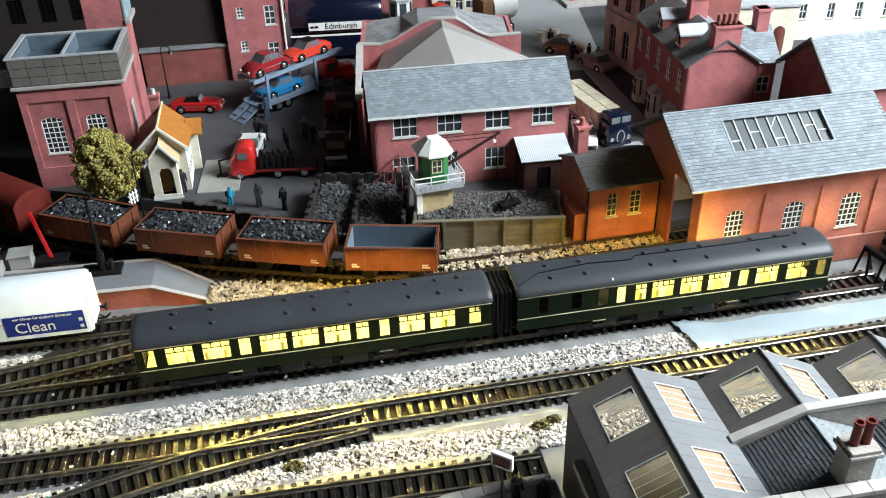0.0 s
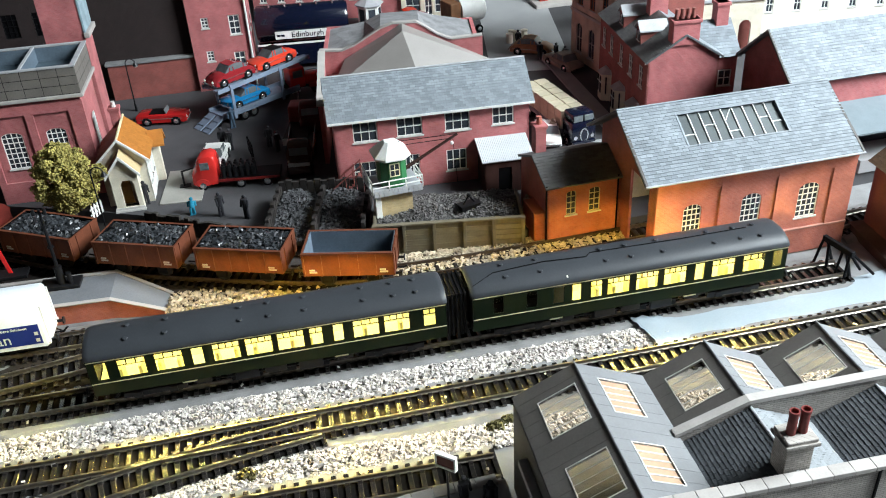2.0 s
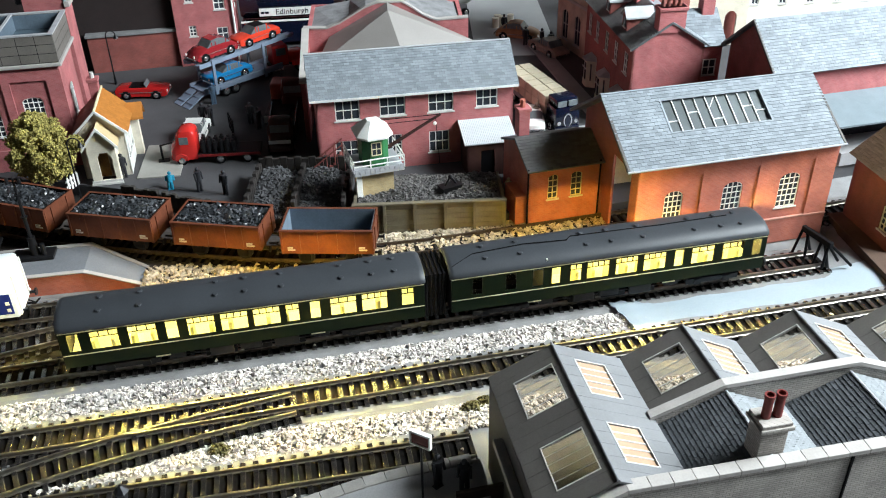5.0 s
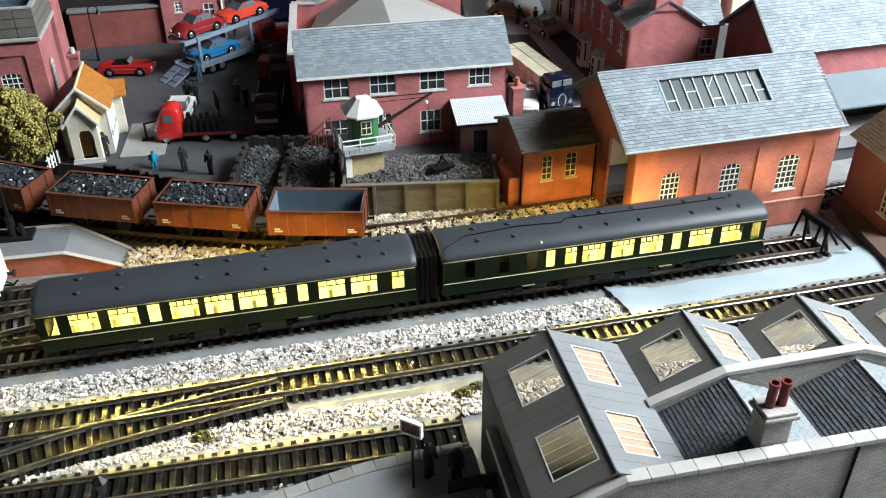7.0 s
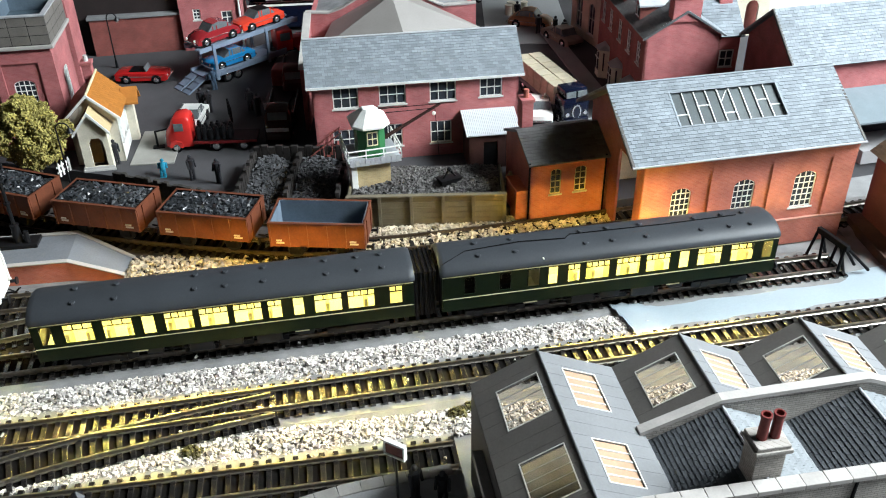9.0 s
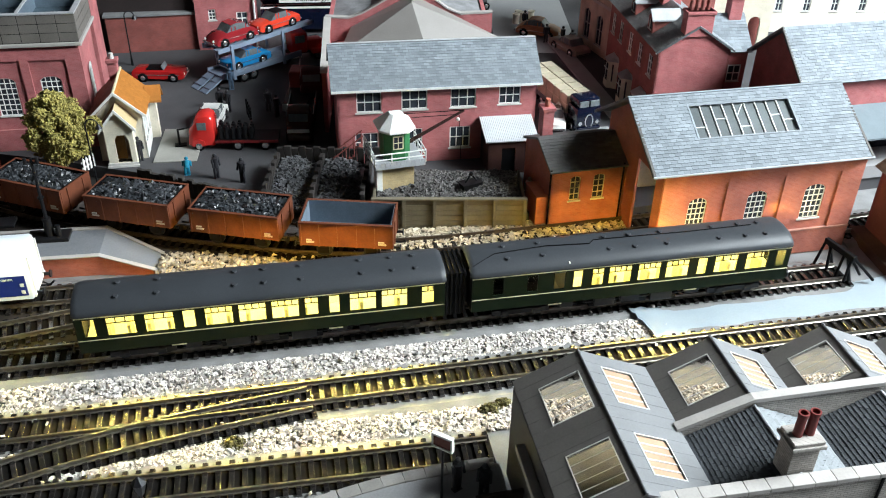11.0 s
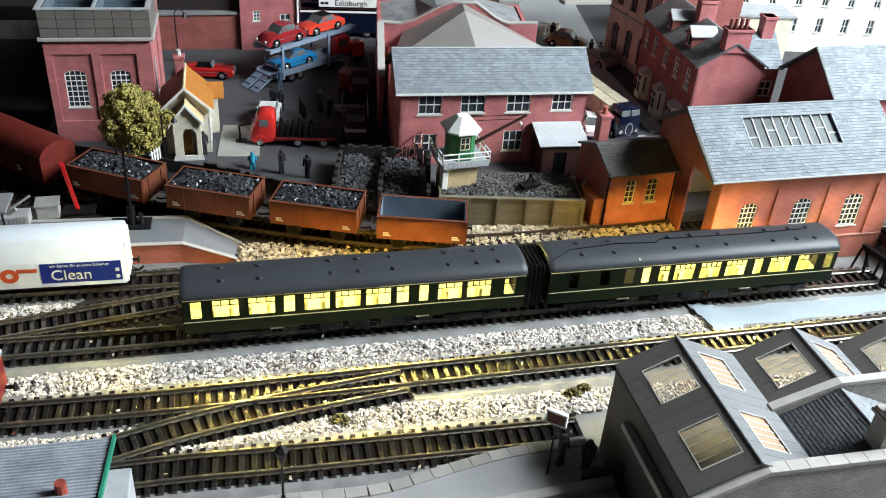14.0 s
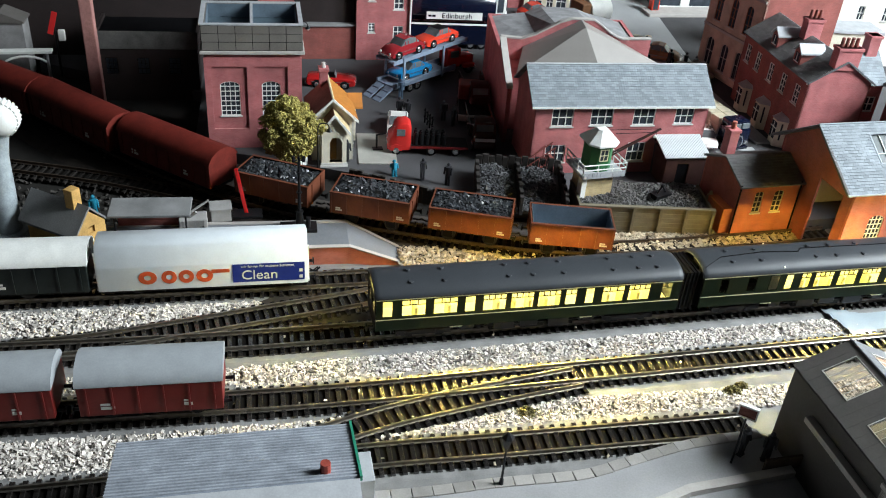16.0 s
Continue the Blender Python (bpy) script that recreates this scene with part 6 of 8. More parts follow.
# ---------------------------------------------------------------- vehicles
def tyres(parent, places, r=4.2, w=3.0):
    for x, y in places:
        bm = BM()
        rod(bm, (x, y - w / 2, r), (x, y + w / 2, r), r, r, 14)
        wh = part("wheel", bm, BLACK, parent, smooth=True)
        bm = BM()
        s = -1 if y < 0 else 1
        rod(bm, (x, y + s * w / 2, r), (x, y + s * (w / 2 + 0.4), r), r * 0.62, r * 0.5, 12)
        part("rim", bm, CHROME, wh, smooth=True)


CHROME = paint("chrome", (0.70, 0.70, 0.70), 0.2, metal=0.9, dark=0.8, bump=0.0)
CARGLASS = paint("car_glass", (0.16, 0.18, 0.19), 0.1, bump=0.0)


def gloss(name, c):
    return paint(name, c, 0.22, dark=0.85, bump=0.02, coat=0.5)


CAR_RED = gloss("car_red", (0.62, 0.05, 0.025))
CAR_CRIM = gloss("car_crimson", (0.27, 0.02, 0.025))
CAR_BLUE = gloss("car_blue", (0.015, 0.19, 0.42))
TRUCK_RED = gloss("truck_red", (0.60, 0.03, 0.025))
NAVY = gloss("navy_paint", (0.004, 0.0065, 0.019))


def car(x, y, z, rz, tilt, colour, label, roofc=None, beetle=False, open_top=False):
    """A toy saloon 54 long: body with wings, glasshouse, wheels, bumpers."""
    th = thing("toy_car", x, y, z, rz, label, "car", "toy cars")
    th.rotation_euler.rotate_axis("Y", radians(-tilt))
    if beetle:
        low = [(-26, 4), (-25, 9), (-20, 12.5), (-10, 13.5), (6, 13.5), (16, 12.5), (23, 9.5), (26, 5), (25, 3.2), (-25, 3.2)]
        cab = [(-20, 12), (-13, 18.5), (-4, 20.5), (5, 19.5), (12, 13)]
    else:
        low = [(-27, 4), (-27, 9.5), (-24, 11), (-12, 11.6), (8, 11.6), (24, 10.6), (27, 9), (27.4, 4.4), (25, 3), (-25, 3)]
        cab = [(-17, 11.5), (-11, 17.6), (4, 18), (12, 11.6)]
    bm = BM()
    secs = []
    for yy, sc, dz in ((-10.5, 0.965, -0.8), (-9.6, 0.995, 0), (0, 1.0, 0.5), (9.6, 0.995, 0), (10.5, 0.965, -0.8)):
        secs.append([(px * sc, yy, 3 + (pz - 3) * (1 + dz / 12)) for px, pz in low])
    loft(bm, secs)
    body = part("body", bm, colour, th, smooth=True)
    for yy in (-10.6, 10.6):
        for xx in (-15.5, 15.5):
            bm = BM()
            rod(bm, (xx, yy - 0.2, 4.2), (xx, yy + 0.2, 4.2), 5.2, 5.2, 16)
            part("wheel_arch", bm, BLACK, body)
    if open_top:
        bm = BM()
        box(bm, -12, -7.5, 11, 5, 7.5, 12.6, bevel=0.4)
        part("cockpit", bm, BLACK, th)
        bm = BM()
        box(bm, -0.3, -7.5, 0, 0.3, 7.5, 5, T(6, 0, 11.8, 0, -25))
        part("windscreen", bm, CARGLASS, th)
    else:
        bm = BM()
        secs = [[(px * 0.92 + (-0.1), yy, 11 + (pz - 11) * k) for px, pz in cab] for yy, k in ((-8.8, 0.94), (-6.8, 1.0), (6.8, 1.0), (8.8, 0.94))]
        loft(bm, secs)
        glass = part("glasshouse", bm, CARGLASS, th, smooth=False)
        bm = BM()
        top = [p for p in cab[1:-1]]
        secs = [[(px * 0.93, yy, pz + 0.25) for px, pz in top] + [(px * 0.9, yy, pz - 0.7) for px, pz in top[::-1]] for yy in (-7.6, 7.6)]
        loft(bm, secs)
        part("roof", bm, roofc or colour, glass)
        for px in (cab[1][0] * 0.95, 0.5, cab[-2][0] * 0.98):
            for s in (-1, 1):
                bm = BM()
                box(bm, px - 0.5, s * 8.6 - 0.5, 11, px + 0.5, s * 8.6 + 0.5, 17.6)
                part("pillar", bm, colour, glass)
    tyres(th, [(a, b) for a in (-15.5, 15.5) for b in (-9.6, 9.6)], 4.2)
    for s in (-1, 1):
        bm = BM()
        box(bm, s * 27.6 - 0.6, -9.8, 4.6, s * 27.6 + 0.6, 9.8, 6.2, bevel=0.3)
        part("bumper", bm, CHROME, th)
    for s in (-1, 1):
        bm = BM()
        box(bm, -22, s * 10.7 - 0.15, 7.2, 22, s * 10.7 + 0.15, 7.8)
        part("side_trim", bm, CHROME, body)
    for yy in (-7, 7):
        bm = BM()
        ball(bm, (26.6, yy, 8), 0.9, 1.4, 1.4)
        part("headlight", bm, WHITE, th)
    return th


car(-98, 922, 13, -8, 0, gloss("car_scarlet", (0.45, 0.015, 0.015)), "open red sports car parked by the wall", open_top=True)


def car_transporter():
    ang = 38.0
    STEEL = paint("transporter_grey", (0.20, 0.25, 0.33), 0.4, dark=0.75)
    th = thing("car_transporter", -40, 897, 13, ang, "grey-blue two-deck car transporter with red tractor cab", "lorry")
    L = 112
    bm = BM()
    box(bm, 0, -13, 9, L - 22, 13, 12, bevel=0.4)
    for s in (-1, 1):
        box(bm, 0, s * 13 - 1, 9, L - 10, s * 13 + 1, 15)
    part("lower_deck", bm, STEEL, th)
    bm = BM()
    m = T(2, 0, 38.5, 0, -1.5)
    for s in (-1, 1):
        box(bm, -4, s * 9 - 4, 0, L + 6, s * 9 + 4, 1.6, m, 0.2)
        box(bm, -4, s * 13.4 - 0.8, -1.4, L + 6, s * 13.4 + 0.8, 3, m)
    for a in range(0, L, 12):
        box(bm, a, -5, 0.2, a + 2, 5, 1.4, m)
    part("upper_deck", bm, STEEL, th)
    for x in (14, 78):
        for s in (-1, 1):
            bm = BM()
            box(bm, x - 1.6, s * 14.6 - 0.8, 6, x + 1.6, s * 14.6 + 0.8, 43, bevel=0.2)
            part("post", bm, STEEL, th)
    for s in (-1, 1):
        bm = BM()
        m = T(0, s * 7.5, 10.5, 0, -25)
        box(bm, -24, -5.8, -1, 0, 5.8, 0.4, m, 0.2)
        ramp = part("ramp", bm, STEEL, th)
        for a in (-18, -8):
            bm = BM()
            box(bm, a, -5.5, 0.4, a + 1.2, 5.5, 1.2, m)
            part("tread_bar", bm, STEEL, ramp)
    tyres(th, [(a, b) for a in (26, 38) for b in (-12, 12)], 5.4, 4)
    bm = BM()
    for s in (-1, 1):
        box(bm, 18, s * 13.6 - 1, 9, 46, s * 13.6 + 1, 13, bevel=0.4)
    part("mudguard", bm, STEEL, th)
    # tractor
    tr = thing("tractor_lorry", 47, 966, 13, ang - 20, "red bonneted tractor lorry with white bumper parts", "lorry")
    bm = BM()
    box(bm, -12, -11, 9, 6, 11, 32, bevel=1.6)
    part("cab", bm, TRUCK_RED, tr)
    bm = BM()
    box(bm, 6.2, -8, 9, 25, 8, 22, bevel=3)
    part("bonnet", bm, TRUCK_RED, tr, smooth=True)
    for s in (-1, 1):
        bm = BM()
        box(bm, 9, s * 10.5 - 3, 7, 25, s * 10.5 + 3, 13, bevel=2)
        part("wing", bm, TRUCK_RED, tr, smooth=True)
        bm = BM()
        box(bm, -8, s * 11.2 - 0.2, 21, 3, s * 11.2 + 0.2, 29)
        part("side_window", bm, CARGLASS, tr)
    bm = BM()
    box(bm, 6.1, -9, 22, 6.6, 9, 30)
    part("windscreen", bm, CARGLASS, tr)
    bm = BM()
    box(bm, 25.2, -6, 9, 26.2, 6, 20, bevel=0.3)
    part("grille", bm, CHROME, tr)
    bm = BM()
    box(bm, -12, -13, 5, -2, -11.2, 9, bevel=0.4)
    box(bm, 26.4, -11, 5, 28, 11, 8, bevel=0.4)
    part("bumper", bm, WHITE, tr)
    bm = BM()
    box(bm, -30, -6, 7, 10, 6, 9)
    part("chassis", bm, BLACK, tr)
    tyres(tr, [(17, -10.5), (17, 10.5), (-20, -10.5), (-20, 10.5)], 5.6, 4)
    c, s = math.cos(radians(ang)), math.sin(radians(ang))
    car(-40 + 38 * c, 897 + 38 * s, 25.4, ang + 180, 0, CAR_BLUE, "bright blue toy saloon on the transporter's lower deck")
    car(-40 + 25 * c, 897 + 25 * s, 54.0, ang + 180, -1.5, CAR_CRIM, "crimson rounded toy car on the upper deck", beetle=True)
    car(-40 + 80 * c, 897 + 80 * s, 55.4, ang + 180, -1.5, CAR_RED, "orange-red toy saloon with black roof on the upper deck", roofc=BLACK)


car_transporter()


def flat_lorry():
    th = thing("flatbed_lorry", -41, 757, 13, -5, "red flatbed lorry loaded with black drums", "lorry")
    bm = BM()
    secs = []
    for x, k, h in ((-13, 0.80, 15), (-11.5, 0.94, 20), (-8, 1.0, 23), (-6.5, 1.0, 29), (-3, 0.98, 32.5), (5, 0.97, 33.5), (9, 0.93, 31.5), (10, 0.88, 29)):
        secs.append([(x, y * 11 * k, z) for y, z in ((-1, 5), (1, 5), (1, h - 6), (0.88, h - 1.6), (0.6, h), (-0.6, h), (-0.88, h - 1.6), (-1, h - 6))])
    loft(bm, secs)
    cab = part("cab", bm, TRUCK_RED, th, smooth=True)
    for s in (-1, 1):
        bm = BM()
        box(bm, -4, s * 11.0 - 0.25, 20, 4, s * 11.0 + 0.25, 27, bevel=0.2)
        part("side_window", bm, CARGLASS, cab)
        bm = BM()
        ball(bm, (-12.6, s * 7, 12), 1.2, 1.6, 1.6)
        part("headlight", bm, CHROME, cab)
        bm = BM()
        prism(bm, [(-10, 4.5), (-9, 9.5), (-4, 11.5), (1, 9.5), (2, 4.5)], s * 9.4 - 2.2, s * 9.4 + 2.2)
        part("wing", bm, TRUCK_RED, cab)
    bm = BM()
    box(bm, -0.3, -8, 0, 0.3, 8, 6, T(-7.6, 0, 23, 0, 14))
    part("windscreen", bm, CARGLASS, cab)
    bm = BM()
    box(bm, -13.8, -5, 7, -13.0, 5, 14, bevel=0.2)
    part("grille", bm, CHROME, cab)
    bm = BM()
    box(bm, 10.4, -11, 7, 66, 11, 10, bevel=0.3)
    bed = part("flatbed", bm, BLACK, th)
    bm = BM()
    box(bm, 10.4, -11.7, 7.4, 66, -11.05, 9.8)
    part("side_rail", bm, paint("dull_red", (0.24, 0.02, 0.02), 0.5), bed)
    for i in range(6):
        for j in range(2):
            bm = BM()
            x, y, k = 15 + i * 5.4, -6.4 + j * 9, (20.5, 21.5, 19.5)[(i + j) % 3]
            rod(bm, (x, y, 10), (x, y, k), 2.3, 2.2, 10)
            rod(bm, (x, y, k), (x, y, k + 2), 1.5, 1.2, 8)
            part("drum", bm, IRON, th, smooth=True)
    tyres(th, [(a, b) for a in (-4, 30, 54) for b in (-9.8, 9.8)], 4.8, 3.4)


flat_lorry()
car(-38, 800, 13, -98, 0, WHITE, "white toy saloon parked behind the flatbed lorry")


def yard_lorry(x, y, rz, label, cabm, bodym, band=None):
    th = thing("yard_lorry", x, y, 13, rz, label, "lorry")
    bm = BM()
    secs = []
    for a, k, h in ((-14, 0.85, 16), (-12, 0.97, 19), (-7, 1.0, 20), (-5, 1.0, 28), (-1, 0.98, 31), (8, 0.97, 31.5), (10, 0.92, 29)):
        secs.append([(a, q * 11.5 * k, z) for q, z in ((-1, 5), (1, 5), (1, h - 5), (0.85, h - 1), (0.5, h), (-0.5, h), (-0.85, h - 1), (-1, h - 5))])
    loft(bm, secs)
    cab = part("cab", bm, cabm, th, smooth=True)
    bm = BM()
    box(bm, -0.3, -8.5, 0, 0.3, 8.5, 7, T(-6.9, 0, 20.6, 0, 14))
    part("windscreen", bm, CARGLASS, cab)
    if band:
        bm = BM()
        box(bm, -14.9, -10, 13, -14.1, 10, 16.5, bevel=0.3)
        part("bonnet_band", bm, band, cab)
    bm = BM()
    box(bm, 10.5, -12.5, 7, 66, 12.5, 10, bevel=0.3)
    part("flatbed", bm, BLACK, th)
    for s in (-1, 1):
        bm = BM()
        box(bm, 10.5, s * 12.2 - 0.5, 10, 66, s * 12.2 + 0.5, 20, bevel=0.2)
        part("side_board", bm, bodym, th)
    bm = BM()
    box(bm, 10.6, -11.6, 10, 11.6, 11.6, 20)
    part("headboard", bm, bodym, th)
    tyres(th, [(a, b) for a in (-5, 30, 54) for b in (-10.2, 10.2)], 4.8, 3.4)


UMBER = gloss("umber_paint", (0.07, 0.025, 0.018))
yard_lorry(43, 760, 85, "dark brown lorry with white bonnet band in shadow", UMBER, UMBER, WHITE)
# red lowered far down to put the shadow by the office into the paint
yard_lorry(57, 852, 88, "red open lorry by the office, darkened for shade", paint("lorry_red_in_shade", (0.07, 0.006, 0.006), 0.4), UMBER)


def crate_lorry():
    th = thing("crate_lorry", 309, 748, 13, 102, "navy blue lorry stacked with pale crates", "lorry")
    # local x runs back along the load
    bm = BM()
    box(bm, -6, -13, 5, 14, 13, 26, bevel=2.2)
    part("cab", bm, NAVY, th, smooth=True)
    bm = BM()
    box(bm, -4, -11.5, 26.2, 14, 11.5, 34, bevel=2)
    top = part("cab_top", bm, NAVY, th, smooth=True)
    for s in (-1, 1):
        bm = BM()
        box(bm, -5.2, s * 5.5 - 4.6, 26.5, -3.6, s * 5.5 + 4.6, 32)
        part("windscreen", bm, CARGLASS, top)
        bm = BM()
        rod(bm, (-6.6, s * 9, 11), (-5.8, s * 9, 11), 2.0, 2.0, 10)
        part("headlight", bm, CHROME, th)
    bm = BM()
    loft(bm, [[(-6.8, 4.6 * math.cos(a), 13 + 7 * max(math.sin(a), -0.8)) for a in np.linspace(0, 2 * math.pi, 13)[:-1]], [(-6.0, 4.6 * math.cos(a), 13 + 7 * max(math.sin(a), -0.8)) for a in np.linspace(0, 2 * math.pi, 13)[:-1]]])
    part("grille_surround", bm, CHROME, th)
    bm = BM()
    loft(bm, [[(-7.0, 3.3 * math.cos(a), 12.4 + 6 * max(math.sin(a), -0.86)) for a in np.linspace(0, 2 * math.pi, 13)[:-1]], [(-6.7, 3.3 * math.cos(a), 12.4 + 6 * max(math.sin(a), -0.86)) for a in np.linspace(0, 2 * math.pi, 13)[:-1]]])
    part("grille", bm, NAVY, th)
    bm = BM()
    box(bm, -7.5, -12, 4, -6.2, 12, 7, bevel=0.4)
    part("bumper", bm, NAVY, th)
    bm = BM()
    box(bm, 14.4, -14, 9, 104, 14, 12.5, bevel=0.3)
    part("flatbed", bm, paint("grey_deck", (0.2, 0.2, 0.21), 0.6), th)
    PALE = paint("pale_crate", (0.55, 0.49, 0.36), 0.7, dark=0.8, loose=0.1)
    for i in range(6):
        for j in range(2):
            for k in range(2):
                bm = BM()
                box(bm, 16 + i * 14.4, -13.2 + j * 13.6, 12.6 + k * 9.2, 29.0 + i * 14.4, -0.6 + j * 13.6, 21.6 + k * 9.2, bevel=0.5)
                part("crate", bm, PALE, th)
    tyres(th, [(a, b) for a in (4, 66, 82) for b in (-11.5, 11.5)], 5.2, 4)


crate_lorry()


def tanker():
    th = thing("tanker_lorry", 6, 1064, 13, -3, "dark blue tanker lorry with white name band", "lorry")
    bm = BM()
    rings = []
    for x, k in ((0, 0.9), (3, 1), (106, 1), (109, 0.9)):
        rings.append([(x, 19 * k * math.cos(a), 52 + 21 * k * math.sin(a)) for a in np.linspace(0, 2 * math.pi, 21)[:-1]])
    loft(bm, rings)
    tank = part("tank", bm, NAVY, th, smooth=True)
    bm = BM()
    for a in np.linspace(18, 92, 5):
        rod(bm, (a, -4, 72), (a, -4, 75), 1.4, n=8)
    part("filler_cap", bm, CHROME, tank)
    bm = BM()
    box(bm, 0, -19.5, 6, 108, 19, 30, bevel=0.5)
    part("body", bm, NAVY, th)
    bm = BM()
    box(bm, 0, -20.2, 31, 108, -19.0, 33)
    part("stripe", bm, WHITE, th)
    bm = BM()
    box(bm, 22, -19.9, 38, 92, -18.8, 47)
    band = part("name_band", bm, WHITE, th)
    copy_text(band, "Edinburgh", 60, -20.0, 39.6, 9.5, NAVY)
    for a, b in ((24, 28), (29, 33)):
        bm = BM()
        box(bm, a, -20.1, 41, b, -19.95, 43.5)
        part("lettering", bm, NAVY, band)
    tyres(th, [(a, b) for a in (16, 30, 80, 94) for b in (-17, 17)], 5.6, 4)


tanker()


# ---------------------------------------------------------------- platform ramp, sidings, goods van
def ramp_platform():
    th = thing("goods_platform", 0, 0, 0, 0, "grey-topped brick platform with a sloping end", "platform")
    bm = BM()
    loft(bm, [[(-420, 577, 0), (-420, 618, 0), (-420, 618, 16), (-420, 577, 16)], [(-106, 577, 0), (-103, 615, 0), (-103, 615, 16), (-106, 577, 16)], [(-62, 570, 0), (-57, 592, 0), (-57, 592, 2.5), (-62, 570, 2.5)]])
    part("body", bm, RED, th)
    top = [(-420, 577, 618, 16), (-104.5, 577, 615, 16), (-60, 570, 592, 2.5)]
    bm = BM()
    loft(bm, [[(x, a - 1, z + 0.1), (x, b + 1, z + 0.1), (x, b + 1, z + 1.2), (x, a - 1, z + 1.2)] for x, a, b, z in top])
    part("surface", bm, paint("ramp_asphalt", (0.20, 0.21, 0.23), 0.8, dark=0.7, grain=30), th)
    for f in (0, 1):
        bm = BM()
        loft(bm, [[(x, y, z + 1.2), (x, y + 4, z + 1.2), (x, y + 4, z + 1.9), (x, y, z + 1.9)] for x, y, z in [(x, (a - 2.2) if f == 0 else (b - 1.8), z) for x, a, b, z in top]])
        part("edge", bm, COPE, th, "white-painted edge")


ramp_platform()


def white_van():
    th = thing("goods_van", -214.5, 546, 7.3, 1.2, "white sliding-wall goods van with blue panel", "wagon")
    WV = paint("van_white", (0.66, 0.70, 0.73), 0.4, dark=0.88)
    BLUE = paint("panel_blue", (0.01, 0.025, 0.22), 0.35, dark=0.85)
    ORG = paint("logo_orange", (0.62, 0.10, 0.03), 0.5)
    L, W = 75, 17
    bm = BM()
    ring = [(W, 8), (W, 27.2), (W - 0.4, 28.2), (W - 5.6, 41.6), (W - 7.5, 43.4), (0, 44.6)]
    ring = ring + [(-u, v) for u, v in ring[-2::-1]]
    loft(bm, [[(x, u * k, 8 + (v - 8) * k) for u, v in ring] for x, k in ((-L, 0.98), (-L + 1, 1), (L - 1, 1), (L, 0.98))])
    body = part("body", bm, WV, th, smooth=True)
    bm = BM()
    box(bm, 20, -W - 0.35, 11.2, 72.5, -W - 0.02, 27.0)
    bp = part("panel", bm, BLUE, body, "dark blue panel")
    copy_text(bp, "Clean", 39.5, -W - 0.45, 13.6, 11.5, WHITE)
    copy_text(bp, "wir fahren für saubere Schienen", 45.5, -W - 0.45, 23.9, 3.0, WHITE)
    for z in (13, 18.5):
        bm = BM()
        box(bm, 68.5, -W - 0.5, z, 71, -W - 0.36, z + 2.6)
        part("lettering", bm, WHITE, bp)
    # orange name drawn as plain round shapes
    for x, w_ in ((-40, 13), (-25, 11), (-13, 11), (0, 12)):
        bm = BM()
        out = [(x + w_ / 2 * math.cos(a), 18.5 + 5.6 * math.sin(a)) for a in np.linspace(0, 2 * math.pi, 17)[:-1]]
        inn = [(x + w_ / 5 * math.cos(a), 18.5 + 2.2 * math.sin(a)) for a in np.linspace(0, 2 * math.pi, 17)[:-1]]
        panel(bm, out, [inn], 0.3, T(0, -W - 0.34, 0))
        part("emblem", bm, ORG, body)
    bm = BM()
    box(bm, 5, -W - 0.34, 20.5, 18, -W - 0.02, 23.5)
    part("emblem", bm, ORG, body)
    bm = BM()
    box(bm, -L + 2, -15, 5, L - 2, 15, 7.9)
    part("underframe", bm, BLACK, th)
    disc_wheels(th, (-48, 48), 7.8, 6.2)
    for s in (-1, 1):
        bm = BM()
        box(bm, s * L - 1.2, -15, 8, s * L + 1.2, 15, 10)
        for k in (-12, 12):
            box(bm, s * (L + 0.6) - 0.5, k - 0.7, 10, s * (L + 0.6) + 0.5, k + 0.7, 38)
        part("end_frame", bm, WHITE, th)
        for k in (-1, 1):
            bm = BM()
            rod(bm, (s * L, k * 11, 9), (s * (L + 5), k * 11, 9), 1.2)
            rod(bm, (s * (L + 5), k * 11, 9), (s * (L + 6), k * 11, 9), 2.8, 2.8, 12)
            part("buffer", bm, IRON, th)
        bm = BM()
        tube(bm, [(s * L, 0, 7), (s * (L + 7), 0, 7), (s * (L + 10), 0, 10)], 0.7)
        tube(bm, [(s * L, 4, 8), (s * (L + 5), 5, 4), (s * (L + 9), 5, 7)], 0.5)
        part("coupling", bm, BLACK, th)


white_van()


